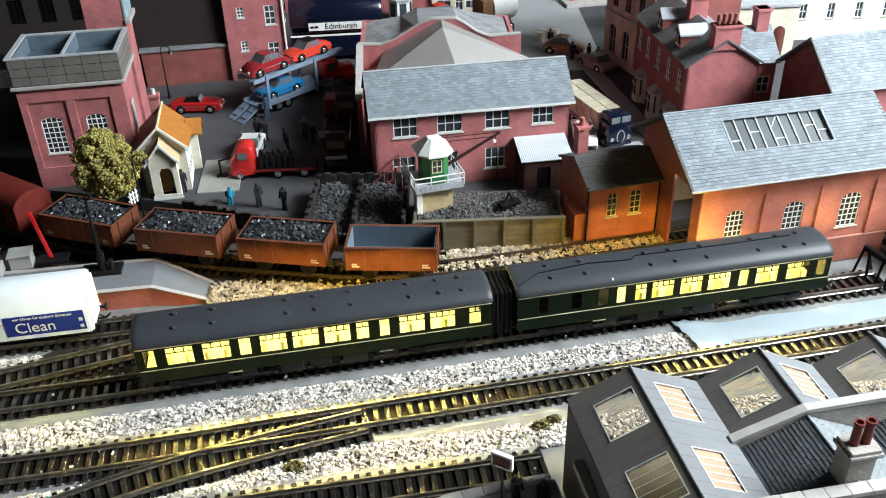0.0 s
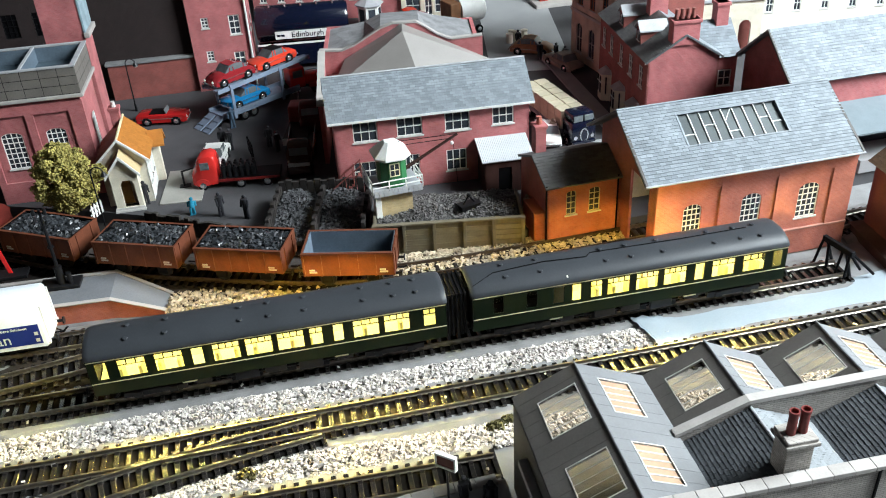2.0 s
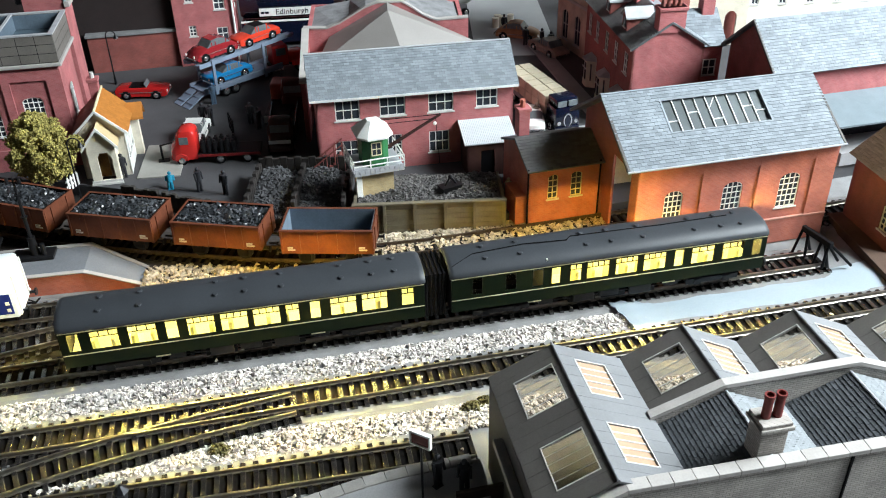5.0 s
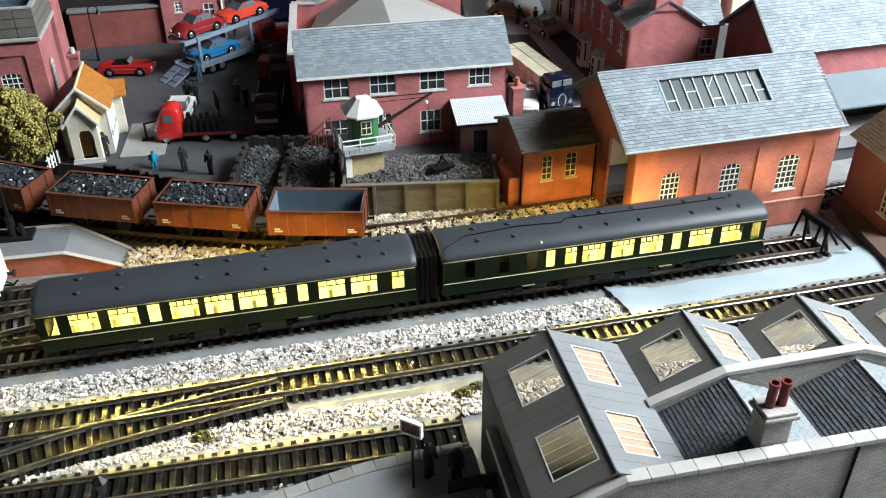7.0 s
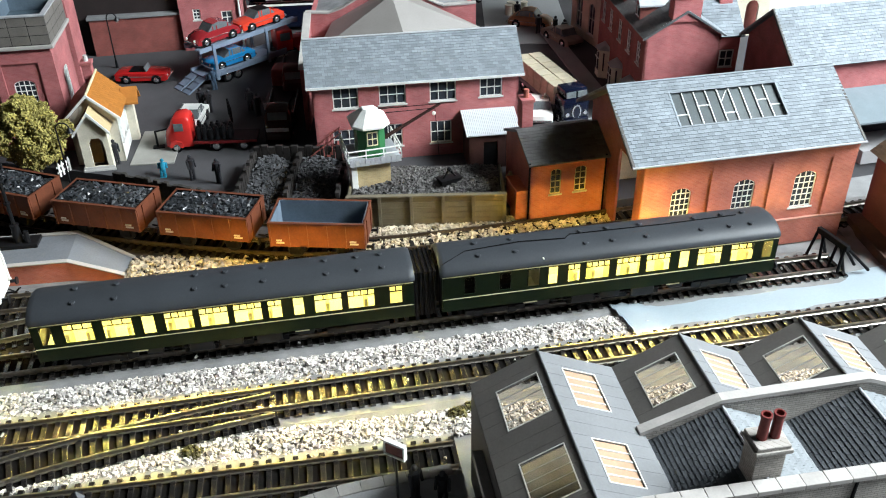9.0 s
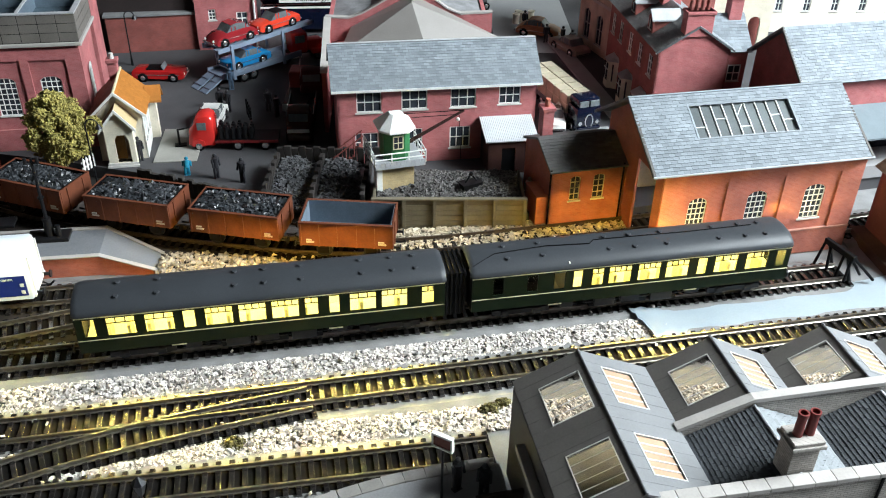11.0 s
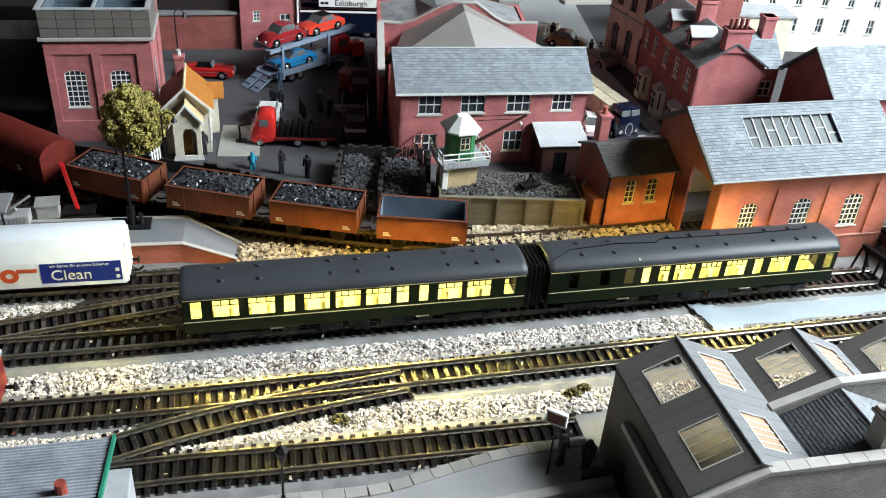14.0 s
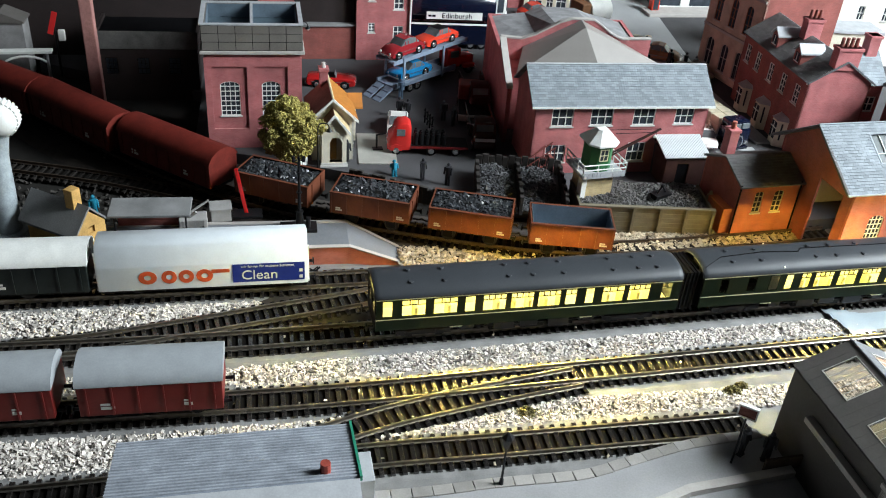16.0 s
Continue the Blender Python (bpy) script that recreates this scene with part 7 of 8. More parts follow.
def closed_vehicle(name, x, y, z, rz, half, side, roofm, label, stripe=None, height=44.0, bars=False):
    """A plain closed railway vehicle with arched roof."""
    th = thing(name, x, y, z, rz, label, "wagon" if half < 60 else "railway coach", "standing vehicles")
    W = 17
    bm = BM()
    box(bm, -half, -W, 9, half, W, 32, bevel=0.4)
    body = part("body", bm, side, th)
    bm = BM()
    ring = [(W + 0.6, 31.5), (W + 0.4, 33), (W - 3, 37.5), (W - 9, 41), (0, 42.5)]
    ring = ring + [(-u, v) for u, v in ring[-2::-1]]
    loft(bm, [[(k, u, v) for u, v in ring] for k in (-half - 0.8, half + 0.8)])
    part("roof", bm, roofm, th, smooth=True)
    if stripe:
        bm = BM()
        box(bm, -half, -W - 0.3, 26, half, -W - 0.02, 27)
        box(bm, -half, -W - 0.3, 15, half, -W - 0.02, 15.6)
        part("lining", bm, stripe, body)
    for k in np.linspace(-half + 5, half - 5, max(3, int(half / 7))):
        bm = BM()
        box(bm, k - 0.6, -W - 0.7, 9.5, k + 0.6, -W - 0.02, 31)
        part("rib", bm, side, body)
    for a, w_ in ((-half * 0.7, 8), (half * 0.45, 5)):
        bm = BM()
        box(bm, a, -W - 0.5, 14, a + w_, -W - 0.05, 16)
        box(bm, a, -W - 0.5, 17, a + w_ * 0.7, -W - 0.05, 18.4)
        part("lettering", bm, SILL, body)
    bm = BM()
    box(bm, -half + 2, -13, 5, half - 2, 13, 8.8)
    part("underframe", bm, BLACK, th)
    disc_wheels(th, (-half * 0.6, half * 0.6), 7.8, 6.2)
    for s in (-1, 1):
        for k in (-1, 1):
            bm = BM()
            rod(bm, (s * half, k * 11, 10), (s * (half + 5), k * 11, 10), 1.2)
            rod(bm, (s * (half + 5), k * 11, 10), (s * (half + 6), k * 11, 10), 2.8, 2.8, 12)
            part("buffer", bm, IRON, th)
    return th


MAROON = paint("van_maroon", (0.17, 0.018, 0.016), 0.45, dark=0.75)
VANROOF = paint("van_roof_grey", (0.33, 0.35, 0.37), 0.5, dark=0.8)
DARKG = paint("dark_coach", (0.015, 0.02, 0.02), 0.4)
closed_vehicle("closed_van", -238, 413, 7.3, 0, 42, MAROON, VANROOF, "maroon closed goods van with grey roof")
closed_vehicle("closed_van", -336, 413, 7.3, 0, 42, MAROON, VANROOF, "maroon closed goods van with grey roof")
closed_vehicle("closed_van", -434, 413, 7.3, 0, 42, MAROON, VANROOF, "maroon closed goods van with grey roof")
closed_vehicle("passenger_coach", -405, 543, 7.3, 0.5, 110, DARKG, WHITE, "black coach with white roof behind the white van")
# coach red darkened to include the shadow the coaches stand in
REDC = paint("dull_red_coach", (0.145, 0.019, 0.013), 0.55, dark=0.6)
closed_vehicle("red_coach", -248, 717, 12.3, -41.5, 56, REDC, REDC, "dull red coach standing on the curve")
closed_vehicle("red_coach", -341, 796, 12.3, -45, 60, REDC, REDC, "dull red coach standing on the curve")
closed_vehicle("red_coach", -431, 876, 12.3, -40, 58, REDC, REDC, "dull red coach standing on the curve")


# ---------------------------------------------------------------- platform of the station, canopy, small things
EDGE = paint("platform_edge_stone", (0.34, 0.32, 0.30), 0.8, dark=0.75, loose=0.15)


def station_platform():
    th = thing("station_platform", 0, 0, 0, 0, "curved grey station platform with pale edging slabs", "platform")
    edge = [(-420, 318), (-120, 318), (-40, 321), (10, 322), (33, 327), (60, 334), (88, 340), (131, 344), (141, 344)]
    line = [(x, y) for x, y, d in glide(edge, 6)] + [edge[-1]]
    bm = BM()
    top = [bm.verts.new((x, y - 7.0, 18)) for x, y in line] + [bm.verts.new((141, 170, 18)), bm.verts.new((-420, 170, 18))]
    low = [bm.verts.new((v.co.x, v.co.y, 0)) for v in top]
    bm.faces.new(top)
    for i in range(len(top)):
        j = (i + 1) % len(top)
        bm.faces.new((low[i], low[j], top[j], top[i]))
    part("surface", bm, PLAT, th)
    cum = glide(edge, 12.0)
    for x, y, d in cum:
        bm = BM()
        box(bm, -5.85, -7.2, 0, 5.85, 0, 2.6, T(x, y, 16.4, 0, 0, math.degrees(d)), 0.3)
        part("edging_slab", bm, EDGE, th)
    bm = BM()
    loft(bm, [[(x, y - 2.4, 0), (x, y - 6.9, 0), (x, y - 6.9, 16.3), (x, y - 2.4, 16.3)] for x, y in line])
    part("side_wall", bm, STONE, th)


station_platform()
bm = BM()
loft(bm, [[(30, -6, 0), (30, 0, 0), (30, 0, 4), (30, -6, 4)], [(70, 8, 0), (70, 14, 0), (70, 14, 4), (70, 8, 4)], [(140, 16, 0), (140, 22, 0), (140, 22, 4), (140, 16, 4)]])
alone("low_wall", bm, COPE, 0, 288, 18, 0, "low pale stone wall on the station platform", "wall")
bm = BM()
box(bm, 0, 0, 0, 26, 2, 10, bevel=0.3)
alone("poster_board", bm, paint("brown_board", (0.08, 0.055, 0.04), 0.7), 122, 309, 18, 4, "dark brown notice board on the platform wall", "board")


def figure(x, y, z, rz, mat, label, h=23.0, bend=0.0):
    """A painted figurine as one plain shape."""
    bm = BM()
    for s in (-1, 1):
        rod(bm, (s * 1.5, 0, 0), (s * 1.2, bend * 0.3, h * 0.47), 1.2, 1.5, 7)
        rod(bm, (s * 2.9, bend, h * 0.8), (s * 3.4, bend - 1.6, h * 0.5), 1.1, 0.8, 6)
    rod(bm, (0, bend * 0.3, h * 0.45), (0, bend, h * 0.83), 2.3, 2.9, 9)
    ball(bm, (0, bend * 1.2, h * 0.93), 1.7, seg=8, rings=6)
    box(bm, -2.6, -1.6, -0.1, 2.6, 1.8, 0.3)
    return alone("figurine", bm, mat, x, y, z, rz, label, "figurine", "model figures", smooth=True)


FIGD = paint("figure_dark", (0.03, 0.03, 0.035), 0.5, dark=0.6)
FIGB = paint("figure_blue", (0.02, 0.25, 0.38), 0.5)
FIGS = paint("figure_slate", (0.10, 0.16, 0.24), 0.5)
FIGT = paint("figure_tan", (0.35, 0.28, 0.22), 0.6)
for x, y, rz in ((115, 325, 30), (128, 319, -20)):
    figure(x, y, 18.1, rz, FIGD, "dark painted figurine standing on the platform")
figure(-306, 629, 17.2, 15, FIGB, "bright blue figurine standing on the goods platform", 22)
figure(-95, 733, 13, 20, FIGD, "dark figurine standing by the hut")
figure(-53, 702, 13, 0, FIGB, "bright blue bending figurine at the yard edge", 14, 4)
figure(-28, 693, 13, 40, FIGD, "dark figurine at the yard edge")
figure(-6, 683, 13, -30, FIGD, "dark figurine by the coal bins")
figure(-32, 834, 13, 10, FIGD, "dark figurine standing in the yard")
figure(-24, 829, 13, -30, FIGD, "dark figurine standing in the yard")
figure(-24, 884, 13, 10, FIGS, "blue-grey figurine beside the transporter")
figure(14, 826, 13, 0, FIGD, "dark figurine in the shaded yard")
figure(22, 812, 13, 50, FIGD, "dark figurine in the shaded yard")
figure(286, 765, 13, 0, FIGT, "tan figurine beside the crate lorry")
figure(224, 622, 13, 0, FIGT, "pale figurine between bunker and annexe")
figure(332, 985, 13, 0, FIGD, "dark figurine in the far street")
figure(349, 975, 13, 60, FIGD, "dark figurine in the far street")
figure(356, 962, 13, 10, FIGD, "dark figurine in the far street")
figure(318, 1035, 13, 10, FIGD, "dark figurine in the far street")

sign = thing("station_sign", 106, 319, 18, -38, "small white-edged brown station sign on a post", "sign")
bm = BM()
rod(bm, (0, 0, 0), (0, 0, 42), 0.7)
part("post", bm, IRON, sign)
bm = BM()
box(bm, -5, -0.9, 38, 5, -0.2, 45, bevel=0.2)
board = part("board", bm, paint("sign_brown", (0.16, 0.05, 0.035), 0.6), sign)
bm = BM()
for q in ((-5.8, 44.8, 5.8, 46), (-5.8, 37, 5.8, 38), (-5.8, 38, -4.9, 44.8), (4.9, 38, 5.8, 44.8)):
    box(bm, q[0], -1.4, q[1], q[2], 1.0, q[3])
part("frame", bm, WHITE, board)


def lamp_post(x, y, z, h, label, swan=True, rz=0.0):
    th = thing("lamp_post", x, y, z, rz, label, "lamp post", "lamp posts")
    bm = BM()
    rod(bm, (0, 0, 0), (0, 0, h * 0.16), 1.5, 1.2, 8)
    rod(bm, (0, 0, h * 0.16), (0, 0, h), 0.8, 0.6, 8)
    part("post", bm, IRON, th)
    if swan:
        bm = BM()
        loft(bm, [[(5 - (5 + 0.6 * math.cos(q)) * math.cos(a), 0.6 * math.sin(q), h + (5 + 0.6 * math.cos(q)) * math.sin(a)) for q in np.linspace(0, 2 * math.pi, 7)[:-1]] for a in np.linspace(0, math.pi, 9)])
        arm = part("arm", bm, IRON, th)
        bm = BM()
        rod(bm, (10, 0, h + 0.4), (10, 0, h - 3), 1.0, 3.0, 10)
        part("shade", bm, IRON, arm)
        bm = BM()
        ball(bm, (10, 0, h - 3.4), 1.5)
        part("bulb", bm, WHITE, arm)
    else:
        bm = BM()
        loft(bm, [[(r * math.cos(a), r * math.sin(a), h + z_) for a in np.linspace(0, 2 * math.pi, 7)[:-1]] for r, z_ in ((1.6, 0), (3.4, 7), (3.8, 7.4), (0.6, 11))])
        part("lantern", bm, IRON, th)
    return th


lamp_post(-124, 690, 8, 60, "black swan-neck lamp beside the hut")
lamp_post(-132, 962, 13, 54, "black swan-neck lamp by the low store", rz=0)
lamp_post(-38, 316, 18, 30, "black iron lantern post on the platform", swan=False)

# bushes in the ballast
for x, y, s in ((-2, 389, 1.0), (148, 397, 1.0), (157, 402, 0.7)):
    th = thing("shrub", x, y, 1, 0, "small olive tuft growing in the ballast", "shrub", "shrubs")
    v = nrng.normal(size=(170, 3))
    v /= np.linalg.norm(v, axis=1)[:, None]
    v = v * nrng.uniform(0.4, 1.0, (170, 1)) * np.array((7, 5, 5)) * s
    v[:, 2] = np.abs(v[:, 2]) + 0.8
    ob = new("leaves", chips("leaves", v, 0.9, 2.4, paint("tuft_olive", (0.17, 0.15, 0.06), 0.9, loose=0.5, dark=0.5)))
    ob.parent = th
    ob["kind"] = "stuff"

# crumpled foil strip between the tracks
FOIL = paint("foil_blue_grey", (0.33, 0.385, 0.42), 0.42, metal=0.1, dark=0.85, grain=14, bump=0.1)
bm = BM()
nx, ny = 70, 8
rows = []
for i in range(nx + 1):
    x = 268 + 320 * i / nx
    y0, y1 = 450 + 0.05 * (x - 268), 483 + 0.045 * (x - 268) + max(0, x - 410) * 0.14
    ruck = math.exp(-((x - 272) / 16) ** 2)
    rows.append([bm.verts.new((x - 8 * (j / ny - 0.5) + 0, y0 + (y1 - y0) * j / ny, 1.2 + 1.6 * math.sin(math.pi * j / ny) + ruck * (2.4 * abs(math.sin(i * 1.9 + j * 1.3)) + 1.2) + 0.25 * math.sin(i * 0.5 + j))) for j in range(ny + 1)])
for i in range(nx):
    for j in range(ny):
        bm.faces.new((rows[i][j], rows[i + 1][j], rows[i + 1][j + 1], rows[i][j + 1]))
base = list(bm.faces)
ex = bmesh.ops.extrude_face_region(bm, geom=base)
bmesh.ops.translate(bm, vec=(0, 0, -0.5), verts=[g for g in ex["geom"] if isinstance(g, bmesh.types.BMVert)])
alone("foil_strip", bm, FOIL, 0, 0, 0, 0, "crumpled blue-grey foil strip laid beside the track", "strip", smooth=True)

# buffer stop
bs = thing("buffer_stop", 433, 508, 5, 0, "black timber and rail buffer stop at the siding's end", "buffer stop")
bm = BM()
box(bm, -14.5, -1.8, 16, 14.5, 1.8, 20.5, T(0, 0, 0, 0, 0, -76), 0.5)
part("beam", bm, BLACK, bs)
for p, q in (((-2.5, 10, 17), (2, 7, 0)), ((2, -8, 17), (4, -14, 0))):
    bm = BM()
    rod(bm, p, q, 1.3, 1.3, 8)
    part("post", bm, IRON, bs)
for p, q in (((-4, 13, 18), (-11, 10, 0)), ((-2.5, 8, 18), (-6, 1, 0)), ((1, -5, 18), (-5, -9, 0)), ((3, -11, 18), (-1, -15, 0)), ((4, -12, 18), (13, -14, 9)), ((13, -14, 9), (22, -16, 0)), ((3, -9, 18), (16, -8, 0))):
    bm = BM()
    rod(bm, p, q, 1.1, 1.1, 8)
    part("brace", bm, BLACK, bs)

# red brick store beyond the siding's end, on a low brown bank
STORE_B = bricks("brown_red_brick", (0.17, 0.045, 0.035), (0.14, 0.038, 0.03), (0.16, 0.06, 0.05))
st = thing("brick_store", 488, 499, 7.5, 0, "dark red brick store with a brown slate roof", "building")
bm = BM()
panel(bm, rect(0, 61, 0, 54), [rect(44, 54, 12, 32)], 2, T(0, 61, 0, 0, 0, -90))
west = part("side_wall", bm, STORE_B, st)
window(st, 44, 54, 12, 32, 2, 4, T(0, 61, 0, 0, 0, -90), bar=0.7, white=LINING)
bm = BM()
panel(bm, rect(0, 61, 0, 54), [], 2, T(60, 0, 0, 0, 0, 90))
part("side_wall", bm, STORE_B, st)
for y in (0, 59):
    bm = BM()
    panel(bm, [(2.05, 0), (57.95, 0), (57.95, 54), (30, 77), (2.05, 54)], [], 2, T(0, y, 0))
    part("gable_wall", bm, STORE_B, st)
SLATE_B = paint("brown_slate", (0.13, 0.085, 0.055), 0.6, dark=0.7, grain=60, loose=0.2, bump=0.1)
for flip in (False, True):
    m, l, sl = slope_place(-4, -64 if flip else 4, 52.5, 66, -30, 79.5, flip=not flip)
    slate_roof(st, T(0, 0, 0, 0, 0, 90) @ m, l, sl, 5.0, 2.8, SLATE_B, UNDER, singles=0 if flip else 80)
bm = BM()
rod(bm, (30, -4, 80), (30, 66, 80), 0.9)
part("ridge_tile", bm, SLATE_B, st)
bm = BM()
prism(bm, [(476, 562), (470, 462), (560, 440), (560, 562)], 0.0, 7.5, Matrix(((1, 0, 0, 0), (0, 0, 1, 0), (0, 1, 0, 0), (0, 0, 0, 1))))
alone("low_bank", bm, paint("brown_bank", (0.10, 0.062, 0.045), 0.85, dark=0.6, grain=50, bump=0.4), 0, 0, 0, label="low brown bank under the brick store", category="bank")
track([(462, 566), (520, 574), (640, 590)], 0, "short track behind the shed's end")


# canopy building at the bottom of the platform
def canopy():
    th = thing("canopy_building", -123, 346, 18, 1.5, "low building with ribbed grey sheet roof and green trim", "building")
    L = 126
    bm = BM()
    z0, z1, D = 26, 38, 52
    loft(bm, [[(x, 0, z0 - 0.3), (x, -D, z1 - 0.3), (x, -D, z1 - 1.4), (x, 0, z0 - 1.4)] for x in (-L, 0)])
    crf = part("roof", bm, paint("ribbed_sheet", (0.22, 0.245, 0.29), 0.45, dark=0.75, grain=80), th, "blue-grey ribbed sheet roof")
    RIB = paint("sheet_rib", (0.34, 0.365, 0.41), 0.4)
    for i in range(19):
        bm = BM()
        y, z = -D * (i + 0.1) / 19, z0 + (z1 - z0) * i / 19
        rod(bm, (-L, y, z - 0.2), (0, y, z - 0.2), 0.95, n=6)
        part("rib", bm, RIB, crf)
    bm = BM()
    loft(bm, [[(x, -D, z1), (x, -2 * D, z0), (x, -2 * D, z0 - 1), (x, -D, z1 - 1)] for x in (-L, 0)])
    part("roof_back", bm, LEAD, th)
    GREEN = paint("trim_green", (0.03, 0.26, 0.16), 0.5)
    bm = BM()
    loft(bm, [[(0, 1.5, z0 - 2), (1.4, 1.5, z0 - 2), (1.4, 1.5, z0 + 1.5), (0, 1.5, z0 + 1.5)], [(0, -D, z1 - 2), (1.4, -D, z1 - 2), (1.4, -D, z1 + 1.5), (0, -D, z1 + 1.5)]])
    part("verge", bm, GREEN, th)
    bm = BM()
    box(bm, -L + 2, -2 * D + 4, 0, -4, -4, z0 - 1)
    part("wall", bm, CREAM, th)
    bm = BM()
    box(bm, -4, -40, 0, 10, -18, 22, bevel=0.4)
    part("porch", bm, LEAD, th)
    bm = BM()
    for k in range(4):
        rod(bm, (12 + k * 6, -46 - k * 3, 0), (12 + k * 6, -46 - k * 3, 10), 0.6)
    rod(bm, (12, -46, 10), (30, -55, 10), 0.6)
    rod(bm, (12, -46, 5), (30, -55, 5), 0.6)
    part("fence", bm, GREEN, th)
    bm = BM()
    rod(bm, (-17, -44, z0 + 4), (-17, -44, z1 + 5), 3.0, 2.7, 10)
    part("chimney_pot", bm, paint("pot_red", (0.36, 0.07, 0.05), 0.5), th)


canopy()


# signal, shelters and huts on the goods platform
sg = thing("signal", -143, 605, 17.2, 0, "black banded signal post on a heavy base plate", "signal")
bm = BM()
box(bm, -16, -7, 0, 14, 8, 3.0, bevel=0.6)
part("base", bm, IRON, sg)
bm = BM()
for z0_, z1_, r0, r1 in ((3.0, 16, 3.6, 2.8), (16, 17.4, 3.2, 3.2), (17.4, 34, 1.4, 1.3), (34, 35.2, 2.3, 2.3), (35.2, 52, 1.2, 1.1), (52, 53.2, 2.0, 2.0), (53.2, 66, 1.0, 0.9)):
    rod(bm, (0, 0, z0_), (0, 0, z1_), r0, r1, 12)
part("post", bm, IRON, sg, smooth=True)
bm = BM()
rod(bm, (7, -2, 3), (7, -2, 12), 2.0, 1.8, 10)
part("motor", bm, IRON, sg)
for s in (-1, 1):
    bm = BM()
    rod(bm, (0, 0, 63), (s * 4.0, -1, 64), 0.5, 0.5, 6)
    rod(bm, (s * 4.0, -1, 62.5), (s * 4.0, -1, 67), 1.4, 1.2, 9)
    part("lamp_head", bm, IRON, sg)
bm = BM()
box(bm, -1.6, -0.6, 0, 1.6, 0.6, 44, T(0, 0, 0, 0, -9), 0.3)
alone("red_marker", bm, gloss("signal_red", (0.62, 0.02, 0.02)), -186, 630, 17.2, 0, "tall bright red marker arm on the goods platform", "marker")
fence = thing("picket_fence", -139, 716, 13, 62, "short white picket fence beside the hut", "fence")
for k in range(4):
    bm = BM()
    prism(bm, [(k * 4, 0), (k * 4 + 2, 0), (k * 4 + 2, 11), (k * 4 + 1, 13), (k * 4, 11)], -0.4, 0.4)
    part("picket", bm, WHITE, fence)
for z in (3, 8):
    bm = BM()
    box(bm, -1, 0.45, z, 15, 1.1, z + 1.5)
    part("rail", bm, WHITE, fence)
car(283, 770, 13, 80, 0, WHITE, "white toy saloon parked beside the office chimney")
bm = BM()
box(bm, 0, 0, 0, 24, 14, 2.5, bevel=0.5)
alone("hatch", bm, IRON, -197, 622, 17.2, 2, "dark grey hatch plate on the goods platform", "hatch")


def shelter(x, y, rz, w, d, h, label, material):
    th = thing("platform_shelter", x, y, 17.2, rz, label, "shelter", "platform shelters")
    bm = BM()
    box(bm, 0, 0, h, w, d, h + 2.4, T(0, 0, 0, 4), 0.4)
    part("roof", bm, material, th)
    bm = BM()
    box(bm, 3, d - 6, 0, w - 3, d - 4, h - 0.4)
    part("back_wall", bm, DEEP, th)
    for a in (4, w - 4):
        bm = BM()
        rod(bm, (a, 3, 0), (a, 3, h), 0.8)
        part("post", bm, IRON, th)


shelter(-290, 596, -1, 62, 26, 20, "flat grey-roofed open shelter on the goods platform", BOARD)
TINY = paint("grey_model_tin", (0.36, 0.35, 0.34), 0.55, dark=0.75)
tr = thing("small_cart", -238, 602, 17.2, 4, "small grey loaded cart beside the shelter", "cart")
bm = BM()
box(bm, 0, 0, 3, 22, 14, 12, bevel=0.6)
part("body", bm, TINY, tr)
bm = BM()
for k in range(8):
    box(bm, 1 + k * 2.6, -0.6, 3.5, 2.2 + k * 2.6, -0.1, 11.5)
part("slat", bm, TINY, tr)
bm = BM()
rod(bm, (4, 7, 12), (24, 10, 24), 1.0)
rod(bm, (8, 5, 12), (14, 4, 17), 1.4)
part("boom", bm, TINY, tr)
tyres(tr, [(4, -1), (18, -1), (4, 15), (18, 15)], 3.0, 1.6)
bm = BM()
box(bm, 0, 0, 0, 16, 14, 11, bevel=0.5)
box(bm, -1, -1, 11, 17, 15, 12.5, bevel=0.4)
alone("grey_kiosk", bm, TINY, -214, 618, 17.2, 6, "small grey box kiosk on the goods platform", "kiosk")

yh = thing("yellow_hut", -336, 588, 17.2, -14, "small yellow hut with dark gabled roof", "hut")
yh.scale = (1.2, 1.2, 1.2)
bm = BM()
YEL = paint("hut_yellow", (0.60, 0.36, 0.12), 0.6)
panel(bm, [(0, 0), (24, 0), (24, 16), (12, 28), (0, 16)], [rect(9, 15, 12, 17)], 1.5, T(26, -8, 0, 0, 0, 70))
part("gable_wall", bm, YEL, yh)
bm = BM()
for s in (-1, 1):
    prism(bm, [(12, 30), (12 + s * 15, 14), (12 + s * 15, 15.6), (12, 31.8)], -1, 46, T(26, -8, 0, 0, 0, 70))
part("roof", bm, BOARD, yh)
bm = BM()
box(bm, 2, 1.6, 0, 22, 44, 15, T(26, -8, 0, 0, 0, 70))
part("wall", bm, YEL, yh)
bm = BM()
box(bm, 8.5, 8, 22, 15.5, 15, 41, T(26, -8, 0, 0, 0, 70), 0.4)
part("chimney", bm, YEL, yh)

